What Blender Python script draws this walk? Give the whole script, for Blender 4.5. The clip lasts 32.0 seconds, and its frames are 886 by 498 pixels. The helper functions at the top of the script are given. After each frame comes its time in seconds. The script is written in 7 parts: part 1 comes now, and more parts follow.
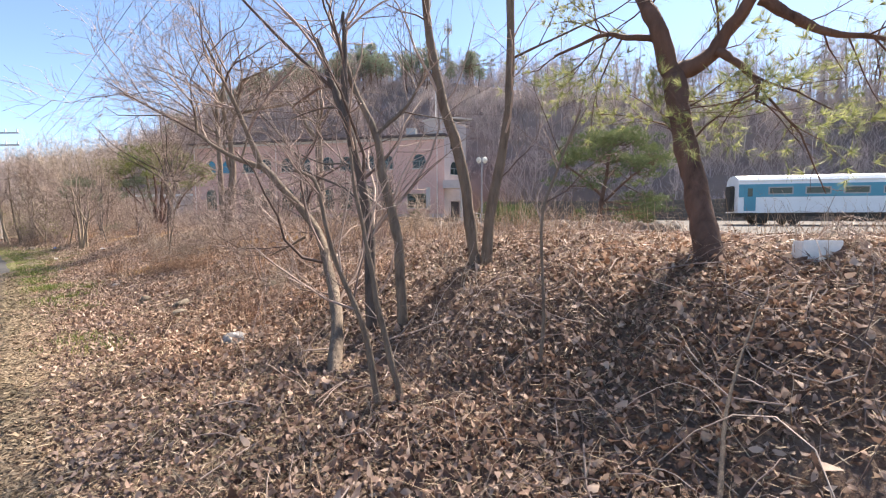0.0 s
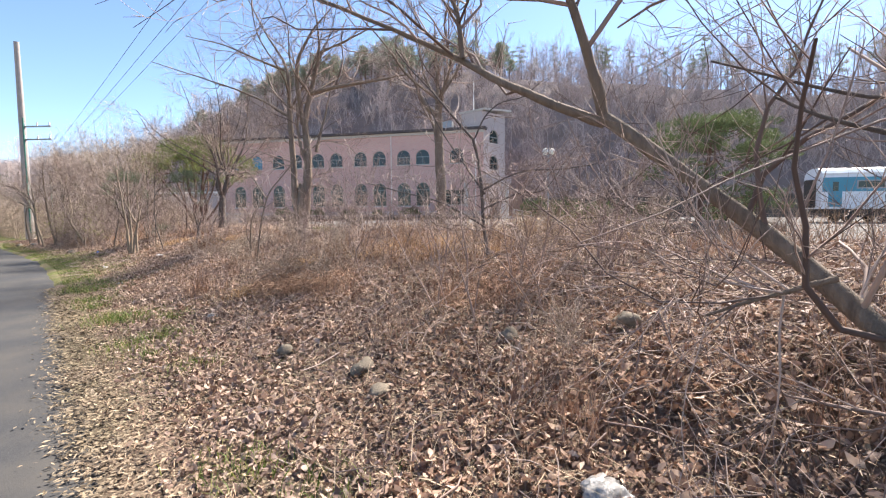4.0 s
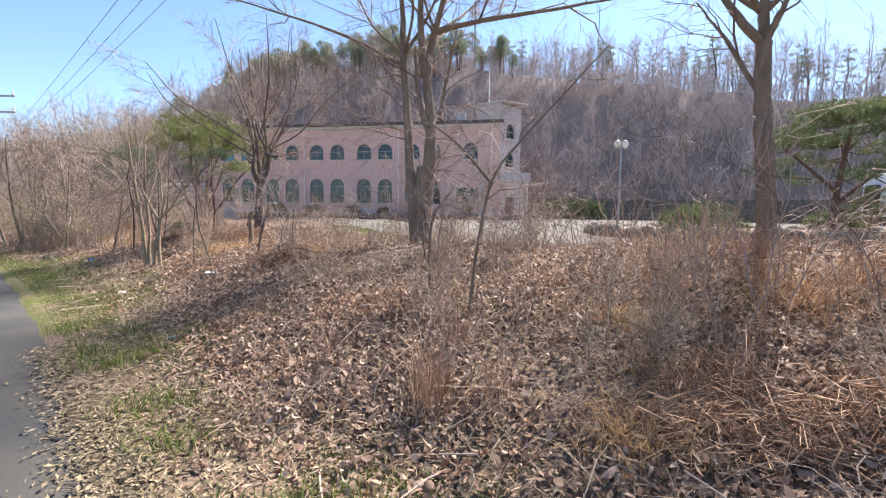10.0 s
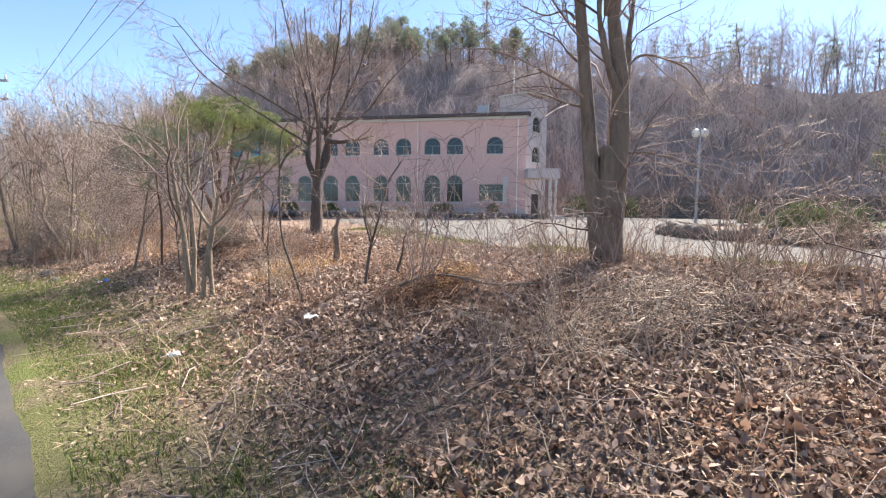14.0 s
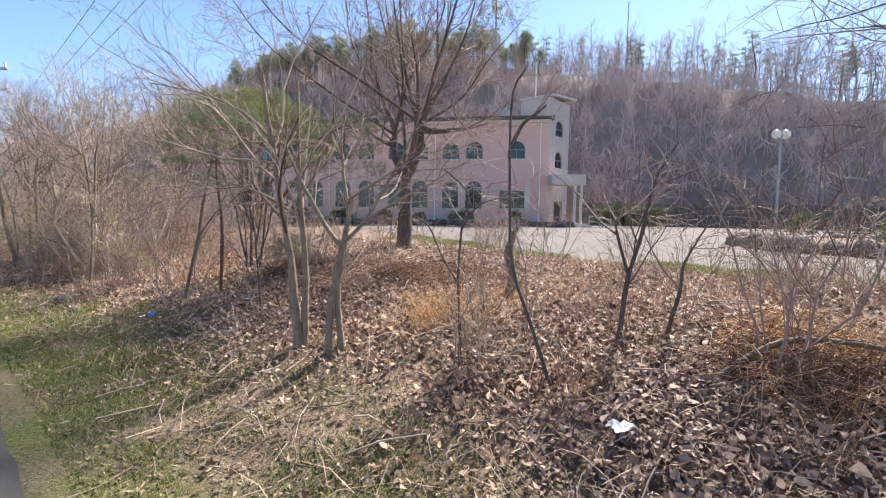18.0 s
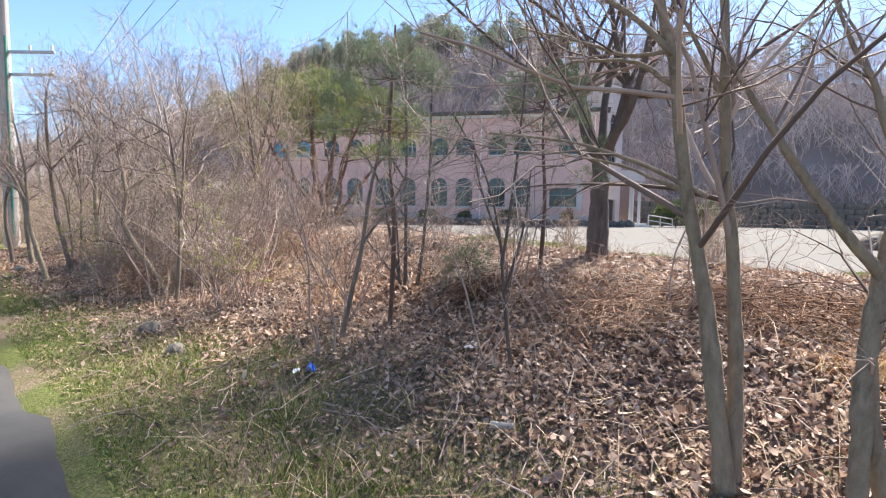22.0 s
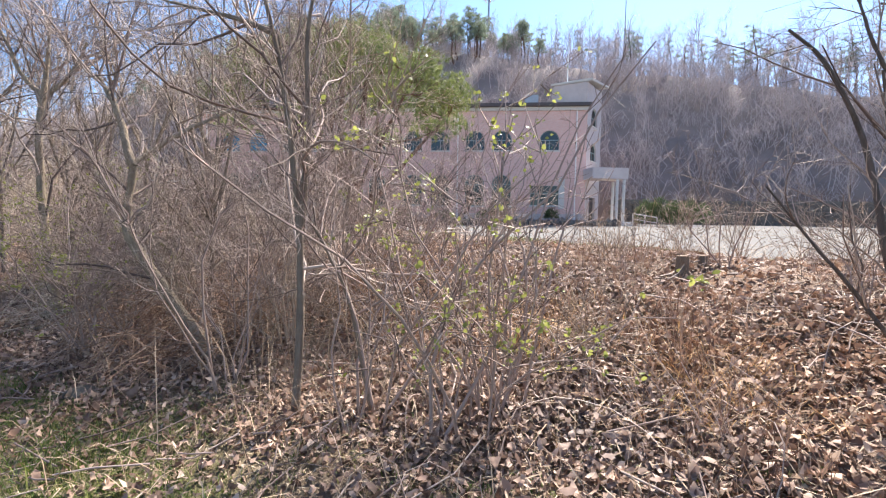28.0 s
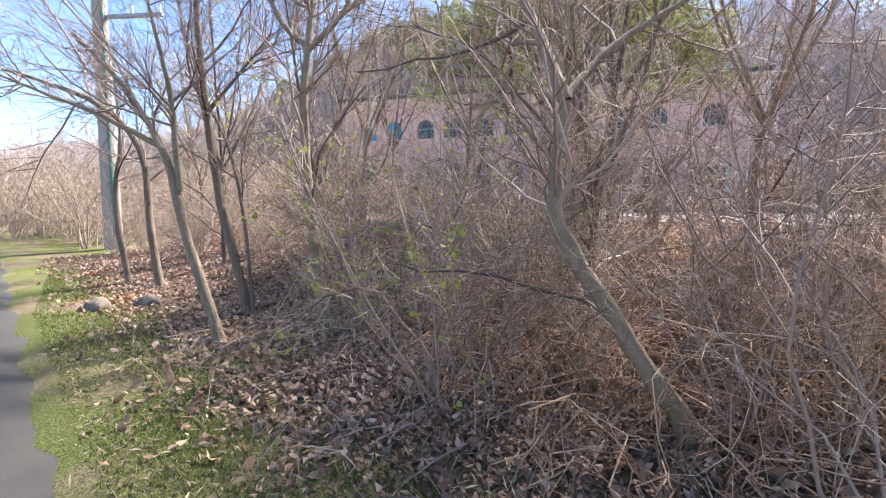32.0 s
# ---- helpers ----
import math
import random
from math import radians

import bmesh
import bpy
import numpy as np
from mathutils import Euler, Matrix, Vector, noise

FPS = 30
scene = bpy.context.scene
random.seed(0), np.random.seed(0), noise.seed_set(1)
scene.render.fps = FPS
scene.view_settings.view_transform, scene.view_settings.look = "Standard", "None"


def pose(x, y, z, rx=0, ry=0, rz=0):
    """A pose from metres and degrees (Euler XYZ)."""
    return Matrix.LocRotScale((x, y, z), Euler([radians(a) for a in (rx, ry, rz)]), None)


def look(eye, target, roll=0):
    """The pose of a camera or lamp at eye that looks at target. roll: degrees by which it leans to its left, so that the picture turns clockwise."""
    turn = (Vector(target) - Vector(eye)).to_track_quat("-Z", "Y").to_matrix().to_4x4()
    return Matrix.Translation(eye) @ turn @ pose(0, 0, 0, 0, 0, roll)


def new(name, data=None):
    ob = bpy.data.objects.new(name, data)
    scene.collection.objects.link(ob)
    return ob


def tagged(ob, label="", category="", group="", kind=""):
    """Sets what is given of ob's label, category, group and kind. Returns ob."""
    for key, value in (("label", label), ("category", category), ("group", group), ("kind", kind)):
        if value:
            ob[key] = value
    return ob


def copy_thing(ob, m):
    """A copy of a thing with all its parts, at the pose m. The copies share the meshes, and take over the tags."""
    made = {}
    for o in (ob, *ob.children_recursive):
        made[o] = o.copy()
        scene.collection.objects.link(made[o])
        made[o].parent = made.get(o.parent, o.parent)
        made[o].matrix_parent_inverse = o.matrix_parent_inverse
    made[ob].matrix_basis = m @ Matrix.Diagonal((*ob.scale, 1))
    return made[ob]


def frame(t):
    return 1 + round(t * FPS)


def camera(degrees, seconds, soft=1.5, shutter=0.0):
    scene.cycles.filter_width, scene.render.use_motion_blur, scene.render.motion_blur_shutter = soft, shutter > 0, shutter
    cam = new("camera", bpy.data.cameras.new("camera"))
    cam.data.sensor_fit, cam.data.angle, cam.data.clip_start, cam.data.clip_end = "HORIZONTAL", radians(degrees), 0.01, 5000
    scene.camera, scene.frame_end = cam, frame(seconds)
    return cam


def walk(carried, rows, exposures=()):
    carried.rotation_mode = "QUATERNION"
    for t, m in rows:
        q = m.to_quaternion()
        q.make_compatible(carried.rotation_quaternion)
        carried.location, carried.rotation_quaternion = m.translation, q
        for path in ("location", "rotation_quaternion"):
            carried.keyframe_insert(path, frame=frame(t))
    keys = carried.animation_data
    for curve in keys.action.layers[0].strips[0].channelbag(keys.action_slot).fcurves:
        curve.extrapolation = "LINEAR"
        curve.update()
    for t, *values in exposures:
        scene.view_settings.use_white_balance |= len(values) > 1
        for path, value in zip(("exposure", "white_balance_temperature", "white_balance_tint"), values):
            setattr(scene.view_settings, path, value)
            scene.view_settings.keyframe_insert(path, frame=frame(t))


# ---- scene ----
EXPO, SKY_STRENGTH, SUN_STRENGTH = 2.14, 0.064, 4.3
cam = camera(87.0, 32.0, soft=1.2)
PATH = [
    (0, (0.015, 0.036, 1.344), (0.004, 2.031, 1.207), -0.2),
    (0.5, (-0.324, 0.36, 1.348), (-0.324, 2.356, 1.223), 0.5),
    (1, (-0.685, 0.696, 1.346), (-0.651, 2.691, 1.214), 0.4),
    (1.5, (-1.044, 1.058, 1.351), (-1.003, 3.053, 1.209), 0.9),
    (2, (-1.422, 1.421, 1.379), (-1.403, 3.415, 1.226), 0.5),
    (2.5, (-1.794, 1.745, 1.393), (-1.807, 3.739, 1.247), 0.5),
    (3, (-2.135, 2.06, 1.392), (-2.184, 4.053, 1.241), 0.3),
    (3.5, (-2.488, 2.351, 1.398), (-2.572, 4.344, 1.252), -0.3),
    (5.5, (-3.74, 3.645, 1.473), (-3.747, 5.637, 1.299), -0.4),
    (6, (-4.061, 4.017, 1.482), (-4.074, 6.01, 1.315), 0.5),
    (6.5, (-4.393, 4.417, 1.474), (-4.378, 6.41, 1.307), 0.8),
    (7, (-4.743, 4.816, 1.469), (-4.711, 6.809, 1.314), 0.5),
    (7.5, (-5.097, 5.203, 1.458), (-5.06, 7.197, 1.307), 0.5),
    (8, (-5.476, 5.526, 1.429), (-5.41, 7.52, 1.283), 0.9),
    (8.5, (-5.846, 5.823, 1.416), (-5.784, 7.817, 1.268), 0.9),
    (9, (-6.226, 6.172, 1.419), (-6.204, 8.165, 1.257), 0.9),
    (9.5, (-6.615, 6.514, 1.412), (-6.591, 8.507, 1.257), 1.2),
    (10, (-6.952, 6.849, 1.407), (-6.918, 8.843, 1.254), 0.8),
    (10.5, (-7.28, 7.237, 1.417), (-7.248, 9.23, 1.261), 0.5),
    (11, (-7.625, 7.603, 1.434), (-7.57, 9.596, 1.283), 0.0),
    (11.5, (-7.944, 7.995, 1.449), (-7.89, 9.988, 1.293), 0.1),
    (12, (-8.243, 8.395, 1.463), (-8.188, 10.389, 1.322), 0.1),
    (12.5, (-8.527, 8.784, 1.469), (-8.464, 10.779, 1.34), 0.1),
    (13, (-8.802, 9.148, 1.466), (-8.758, 11.143, 1.322), -0.1),
    (13.5, (-9.083, 9.474, 1.463), (-9.052, 11.467, 1.3), 0.2),
    (14, (-9.361, 9.779, 1.463), (-9.323, 11.772, 1.3), 0.6),
    (14.5, (-9.621, 10.084, 1.463), (-9.584, 12.075, 1.277), 0.6),
    (16.5, (-10.661, 11.254, 1.492), (-10.601, 13.246, 1.327), 1.3),
    (17, (-10.974, 11.509, 1.491), (-10.905, 13.502, 1.342), 1.3),
    (17.5, (-11.269, 11.755, 1.473), (-11.2, 13.748, 1.327), 1.0),
    (18, (-11.586, 12.06, 1.463), (-11.529, 14.054, 1.329), 1.0),
    (18.5, (-11.899, 12.368, 1.446), (-11.824, 14.362, 1.312), 0.8),
    (19, (-12.18, 12.686, 1.435), (-12.12, 14.679, 1.284), 0.2),
    (19.5, (-12.439, 13.006, 1.435), (-12.411, 15.001, 1.286), 0.6),
    (20, (-12.73, 13.286, 1.427), (-12.693, 15.281, 1.284), 0.7),
    (20.5, (-13.039, 13.533, 1.418), (-13.045, 15.528, 1.279), 0.7),
    (21, (-13.368, 13.831, 1.415), (-13.431, 15.826, 1.285), 1.0),
    (21.5, (-13.679, 14.102, 1.404), (-13.744, 16.096, 1.265), 1.1),
    (22, (-13.97, 14.341, 1.406), (-13.999, 16.336, 1.266), 1.1),
    (22.5, (-14.251, 14.653, 1.391), (-14.266, 16.649, 1.254), 0.8),
    (23, (-14.543, 14.944, 1.36), (-14.554, 16.939, 1.222), 0.7),
    (23.5, (-14.808, 15.256, 1.369), (-14.808, 17.25, 1.224), 0.3),
    (24, (-15.072, 15.619, 1.367), (-15.062, 17.614, 1.236), 0.5),
    (24.5, (-15.364, 15.951, 1.343), (-15.312, 17.946, 1.217), 1.0),
    (25, (-15.67, 16.263, 1.327), (-15.613, 18.258, 1.198), 1.7),
    (25.5, (-15.95, 16.586, 1.311), (-15.887, 18.58, 1.174), 1.6),
    (26, (-16.238, 16.887, 1.304), (-16.137, 18.88, 1.17), 1.5),
    (26.5, (-16.499, 17.127, 1.33), (-16.389, 19.118, 1.18), 0.8),
    (28.5, (-17.208, 17.852, 1.317), (-16.971, 19.834, 1.185), 0.8),
    (29, (-17.365, 18.016, 1.287), (-17.176, 20.002, 1.152), 1.4),
    (29.5, (-17.617, 18.213, 1.263), (-17.486, 20.205, 1.133), 1.5),
    (30, (-17.921, 18.405, 1.255), (-17.873, 20.4, 1.121), 1.3),
    (30.5, (-18.272, 18.714, 1.245), (-18.341, 20.706, 1.084), 0.7),
    (31, (-18.648, 18.988, 1.23), (-18.778, 20.976, 1.052), -0.4),
    (31.5, (-19.044, 19.258, 1.23), (-19.24, 21.239, 1.038), -0.8),
    (32, (-19.439, 19.529, 1.233), (-19.679, 21.506, 1.046), 0.2),
]
walk(cam, [(t, look(eye, target, roll)) for t, eye, target, roll in PATH], [(0, EXPO, 6700, 12), (2, EXPO + 0.05, 6620, 11), (3, EXPO, 6500, 11), (5, EXPO, 6360, 10), (7, EXPO - 0.16, 6350, 9), (9, EXPO, 6350, 9), (15, EXPO + 0.05, 6350, 10), (17.5, EXPO - 0.08, 6320, 9), (19, EXPO + 0.08, 6270, 9), (20, EXPO + 0.06, 6230, 9), (22, EXPO + 0.2, 6210, 9), (24, EXPO + 0.4, 6210, 8), (25, EXPO + 0.3, 6170, 8), (26.5, EXPO + 0.24, 6130, 9), (29, EXPO + 0.2, 6120, 10), (31, EXPO + 0.46, 6140, 11), (32, EXPO + 0.5, 6170, 12)])

# ---- world and sun ----
SUN_AZ, SUN_EL = radians(36), radians(45)      # to the right of +y, above the horizon
world = bpy.data.worlds.new("world")
scene.world = world
world.use_nodes = True
wn, wl = world.node_tree.nodes, world.node_tree.links
sky = wn.new("ShaderNodeTexSky")
sky.sky_type, sky.sun_disc = "NISHITA", False
sky.sun_elevation, sky.sun_rotation = SUN_EL, SUN_AZ
sky.air_density, sky.dust_density, sky.ozone_density = 0.75, 0.12, 2.0
bg = wn["Background"]
bg.inputs["Strength"].default_value = SKY_STRENGTH
wl.new(sky.outputs[0], bg.inputs["Color"])
sun = new("sun", bpy.data.lights.new("sun", "SUN"))
sun.data.energy, sun.data.angle, sun.data.color = SUN_STRENGTH, radians(8.0), (1.0, 0.92, 0.82)
sun.matrix_world = look((math.sin(SUN_AZ) * 50, math.cos(SUN_AZ) * 50, math.tan(SUN_EL) * 50), (0, 0, 0))

# ---- materials ----
class Mat:
    """A small node builder over one principled material."""

    def __init__(self, name, rough=0.85, metal=0.0, spec=0.3):
        self.m = bpy.data.materials.new(name)
        self.m.use_nodes = True
        self.n, self.l = self.m.node_tree.nodes, self.m.node_tree.links
        self.b = self.n["Principled BSDF"]
        self.b.inputs["Roughness"].default_value = rough
        self.b.inputs["Metallic"].default_value = metal
        self.b.inputs["Specular IOR Level"].default_value = spec
        self.co = self.n.new("ShaderNodeTexCoord")

    def coord(self, scale=(1, 1, 1), rot=(0, 0, 0), kind="Object"):
        mp = self.n.new("ShaderNodeMapping")
        mp.inputs["Scale"].default_value, mp.inputs["Rotation"].default_value = scale, rot
        self.l.new(self.co.outputs[kind], mp.inputs[0])
        return mp.outputs[0]

    def noise(self, scale, detail=4, rough=0.6, vec=None):
        t = self.n.new("ShaderNodeTexNoise")
        t.inputs["Scale"].default_value, t.inputs["Detail"].default_value, t.inputs["Roughness"].default_value = scale, detail, rough
        self.l.new(vec or self.co.outputs["Object"], t.inputs["Vector"])
        return t.outputs[0]

    def ramp(self, fac, *stops):
        r = self.n.new("ShaderNodeValToRGB")
        while len(r.color_ramp.elements) < len(stops):
            r.color_ramp.elements.new(0.5)
        for e, (p, c) in zip(r.color_ramp.elements, stops):
            e.position, e.color = p, (*c, 1) if len(c) == 3 else c
        self.l.new(fac, r.inputs[0])
        return r.outputs[0]

    def mix(self, fac, a, b, mode="MIX"):
        x = self.n.new("ShaderNodeMix")
        x.data_type, x.blend_type = "RGBA", mode
        for sock, v in ((x.inputs[0], fac), (x.inputs[6], a), (x.inputs[7], b)):
            if isinstance(v, (int, float)):
                sock.default_value = v
            elif isinstance(v, tuple):
                sock.default_value = (*v, 1)
            else:
                self.l.new(v, sock)
        return x.outputs[2]

    def island(self):
        return self.n.new("ShaderNodeNewGeometry").outputs["Random Per Island"]

    def one(self):
        return self.n.new("ShaderNodeObjectInfo").outputs["Random"]

    def color(self, c):
        if isinstance(c, tuple):
            self.b.inputs["Base Color"].default_value = (*c, 1)
        else:
            self.l.new(c, self.b.inputs["Base Color"])
        return self

    def bump(self, fac, strength=0.4, dist=0.02):
        u = self.n.new("ShaderNodeBump")
        u.inputs["Strength"].default_value, u.inputs["Distance"].default_value = strength, dist
        self.l.new(fac, u.inputs["Height"])
        self.l.new(u.outputs[0], self.b.inputs["Normal"])
        return self

    def thin(self, c, amount=0.4):
        """Light through thin leaves."""
        t = self.n.new("ShaderNodeBsdfTranslucent")
        if isinstance(c, tuple):
            t.inputs[0].default_value = (*c, 1)
        else:
            self.l.new(c, t.inputs[0])
        x = self.n.new("ShaderNodeMixShader")
        x.inputs[0].default_value = amount
        self.l.new(self.b.outputs[0], x.inputs[1])
        self.l.new(t.outputs[0], x.inputs[2])
        self.l.new(x.outputs[0], self.n["Material Output"].inputs[0])
        return self


def bark(name, dark, pale, scale=18.0, stretch=0.22):
    k = Mat(name, 0.9, 0, 0.15)
    v = k.coord((1, 1, stretch))
    a, b = k.noise(scale, 6, 0.7, v), k.noise(2.2, 3)
    c = k.mix(k.ramp(b, (0.35, (0, 0, 0)), (0.7, (1, 1, 1))), k.ramp(a, (0.3, dark), (0.7, pale)), tuple(0.75 * p for p in pale))
    return k.color(c).bump(a, 1.0, 0.035).m


M = {}
M["bark"] = bark("grey_brown_bark", (0.082, 0.061, 0.047), (0.275, 0.215, 0.165))
M["bark_dark"] = bark("dark_bark", (0.05, 0.041, 0.036), (0.165, 0.135, 0.118))
M["bark_pale"] = bark("pale_bark", (0.15, 0.112, 0.078), (0.4, 0.315, 0.225), 26, 0.4)
M["bark_pine"] = bark("pine_bark", (0.035, 0.022, 0.018), (0.2, 0.12, 0.09), 9, 0.35)
k = Mat("twig", 0.8, 0, 0.25)
M["twig"] = k.color(k.ramp(k.island(), (0.0, (0.095, 0.066, 0.055)), (0.5, (0.265, 0.19, 0.158)), (1.0, (0.47, 0.37, 0.31)))).m
k = Mat("brush_twig", 0.8, 0, 0.25)
M["brush"] = k.color(k.ramp(k.island(), (0.0, (0.09, 0.067, 0.05)), (0.45, (0.31, 0.235, 0.175)), (1.0, (0.52, 0.42, 0.33)))).m
k = Mat("straw", 0.75, 0, 0.3)
M["straw"] = k.color(k.ramp(k.island(), (0.0, (0.2, 0.13, 0.08)), (0.45, (0.36, 0.25, 0.16)), (1.0, (0.52, 0.4, 0.275)))).m
k = Mat("rust_straw", 0.75, 0, 0.3)
M["rust"] = k.color(k.ramp(k.island(), (0.0, (0.16, 0.08, 0.05)), (0.5, (0.34, 0.2, 0.125)), (1.0, (0.55, 0.37, 0.24)))).m
k = Mat("verge_straw", 0.85, 0, 0.2)
M["verge_straw"] = k.color(k.mix(k.ramp(k.noise(0.8, 3), (0.42, (0, 0, 0)), (0.6, (1, 1, 1))), k.ramp(k.island(), (0.0, (0.085, 0.06, 0.042)), (0.5, (0.2, 0.148, 0.1)), (1.0, (0.36, 0.28, 0.195))), k.ramp(k.island(), (0.0, (0.065, 0.053, 0.034)), (0.5, (0.165, 0.13, 0.082)), (1.0, (0.31, 0.245, 0.16))))).m
k = Mat("orange_straw", 0.75, 0, 0.3)
c = k.ramp(k.island(), (0.0, (0.26, 0.13, 0.055)), (0.5, (0.46, 0.27, 0.12)), (1.0, (0.62, 0.43, 0.22)))
M["orange"] = k.color(c).thin(c, 0.2).m
k = Mat("dead_fern", 0.8, 0, 0.2)
M["fern"] = k.color(k.ramp(k.island(), (0.0, (0.06, 0.03, 0.02)), (0.5, (0.17, 0.09, 0.055)), (1.0, (0.32, 0.185, 0.11)))).m
k = Mat("dead_leaf", 0.7, 0, 0.3)
big = k.noise(0.55, 3)
c = k.ramp(k.island(), (0.0, (0.075, 0.05, 0.041)), (0.35, (0.21, 0.143, 0.115)), (0.75, (0.36, 0.262, 0.212)), (1.0, (0.52, 0.405, 0.33)))
c = k.mix(k.ramp(big, (0.38, (0, 0, 0)), (0.66, (0.65, 0.65, 0.65))), c, k.ramp(k.island(), (0.0, (0.13, 0.063, 0.036)), (0.6, (0.38, 0.205, 0.115)), (1.0, (0.56, 0.385, 0.255))))
M["leaf"] = k.color(c).thin(c, 0.2).m
k = Mat("green_blade", 0.6, 0, 0.3)
c = k.ramp(k.island(), (0.0, (0.048, 0.085, 0.016)), (0.5, (0.12, 0.163, 0.032)), (0.82, (0.215, 0.225, 0.055)), (1.0, (0.29, 0.23, 0.125)))
M["grass"] = k.color(c).thin(c, 0.35).m
k = Mat("pine_needle", 0.6, 0, 0.3)
c = k.ramp(k.island(), (0.0, (0.045, 0.065, 0.03)), (0.55, (0.105, 0.135, 0.055)), (1.0, (0.2, 0.225, 0.095)))
M["needle"] = k.color(c).thin(c, 0.3).m
k = Mat("yellow_pine_needle", 0.6, 0, 0.3)
c = k.ramp(k.island(), (0.0, (0.13, 0.155, 0.065)), (0.5, (0.26, 0.28, 0.11)), (1.0, (0.42, 0.42, 0.19)))
M["needle_warm"] = k.color(c).thin(c, 0.5).m
k = Mat("olive_pine_needle", 0.6, 0, 0.3)
c = k.mix(k.ramp(k.noise(0.9, 3), (0.4, (0, 0, 0)), (0.62, (1, 1, 1))), k.ramp(k.island(), (0.0, (0.08, 0.1, 0.04)), (0.55, (0.115, 0.145, 0.052)), (1.0, (0.21, 0.235, 0.09))), k.ramp(k.island(), (0.0, (0.13, 0.15, 0.045)), (0.5, (0.21, 0.235, 0.07)), (1.0, (0.33, 0.34, 0.12))))
M["needle_olive"] = k.color(c).thin(c, 0.4).m
k = Mat("soft_needle", 0.6, 0, 0.3)
c = k.ramp(k.island(), (0.0, (0.075, 0.1, 0.062)), (0.5, (0.14, 0.17, 0.1)), (1.0, (0.235, 0.265, 0.16)))
M["needle_soft"] = k.color(c).thin(c, 0.45).m
k = Mat("bud_leaf", 0.55, 0, 0.3)
c = k.ramp(k.island(), (0.0, (0.16, 0.17, 0.04)), (1.0, (0.34, 0.34, 0.09)))
M["bud"] = k.color(c).thin(c, 0.4).m
# hillside twigs: paler and greyer than bark, distance haze mixed into the base colour
k = Mat("hazy_twig", 0.9, 0, 0.1)
M["hazy_twig"] = k.color(k.mix(k.noise(0.05, 2), (0.35, 0.29, 0.28), (0.5, 0.425, 0.41))).m
# ridge needles: green lifted towards grey, standing in for the haze before them
k = Mat("hazy_needle", 0.8, 0, 0.1)
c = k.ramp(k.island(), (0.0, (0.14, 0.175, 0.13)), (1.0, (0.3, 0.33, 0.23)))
M["hazy_needle"] = k.color(c).thin(c, 0.4).m

k = Mat("soil_and_litter", 0.95, 0, 0.1)
v = k.coord((1, 1, 1))
fine, mid, wide = k.noise(38, 5, 0.7), k.noise(5, 5, 0.65), k.noise(0.35, 4)
soil = k.ramp(fine, (0.25, (0.075, 0.05, 0.038)), (0.5, (0.19, 0.132, 0.1)), (0.75, (0.34, 0.25, 0.19)))
soil = k.mix(k.ramp(mid, (0.4, (0, 0, 0)), (0.7, (0.7, 0.7, 0.7))), soil, (0.22, 0.15, 0.108))
alt = k.n.new("ShaderNodeSeparateXYZ")
k.l.new(k.co.outputs["Object"], alt.inputs[0])
rise = k.n.new("ShaderNodeMapRange")
rise.inputs[1].default_value, rise.inputs[2].default_value = 2.0, 6.0
k.l.new(alt.outputs[2], rise.inputs[0])
soil = k.mix(rise.outputs[0], soil, k.ramp(k.noise(0.12, 6, 0.7), (0.35, (0.17, 0.137, 0.127)), (0.65, (0.245, 0.197, 0.18))))
turf = k.ramp(fine, (0.3, (0.05, 0.07, 0.018)), (0.7, (0.16, 0.17, 0.05)))
sep = k.n.new("ShaderNodeSeparateXYZ")
k.l.new(k.coord((1, 1, 1), (0, 0, radians(-45))), sep.inputs[0])   # x turns into the distance from the road
near = k.n.new("ShaderNodeMapRange")
near.inputs[1].default_value, near.inputs[2].default_value, near.inputs[3].default_value, near.inputs[4].default_value = 2.3, 0.7, 0.0, 0.95
k.l.new(sep.outputs[0], near.inputs[0])
verge = k.n.new("ShaderNodeMath")
verge.operation = "MULTIPLY"
along = k.n.new("ShaderNodeMapRange")
along.inputs[1].default_value, along.inputs[2].default_value = 12.0, 19.0
k.l.new(sep.outputs[1], along.inputs[0])
strip = k.n.new("ShaderNodeMath")
strip.operation = "MULTIPLY"
k.l.new(near.outputs[0], strip.inputs[0])
k.l.new(along.outputs[0], strip.inputs[1])
k.l.new(strip.outputs[0], verge.inputs[0])
k.l.new(k.ramp(k.noise(0.9, 4), (0.36, (0, 0, 0)), (0.56, (1, 1, 1))), verge.inputs[1])
M["ground"] = k.color(k.mix(verge.outputs[0], soil, turf)).bump(fine, 0.8, 0.03).m
k = Mat("asphalt", 0.9, 0, 0.3)
a = k.noise(140, 3, 0.7)
c = k.mix(k.ramp(k.noise(1.3, 5), (0.4, (0, 0, 0)), (0.65, (1, 1, 1))), k.ramp(a, (0.3, (0.025, 0.025, 0.027)), (0.7, (0.06, 0.058, 0.056))), (0.064, 0.058, 0.051))
M["asphalt"] = k.color(c).bump(a, 0.5, 0.006).m
k = Mat("pale_concrete", 0.95, 0, 0.08)
a = k.noise(30, 4, 0.7)
c = k.mix(k.ramp(k.noise(0.22, 5), (0.35, (0, 0, 0)), (0.7, (1, 1, 1))), k.ramp(a, (0.3, (0.1, 0.094, 0.088)), (0.7, (0.155, 0.144, 0.133))), (0.118, 0.11, 0.102))
M["lot"] = k.color(c).bump(a, 0.2, 0.01).m


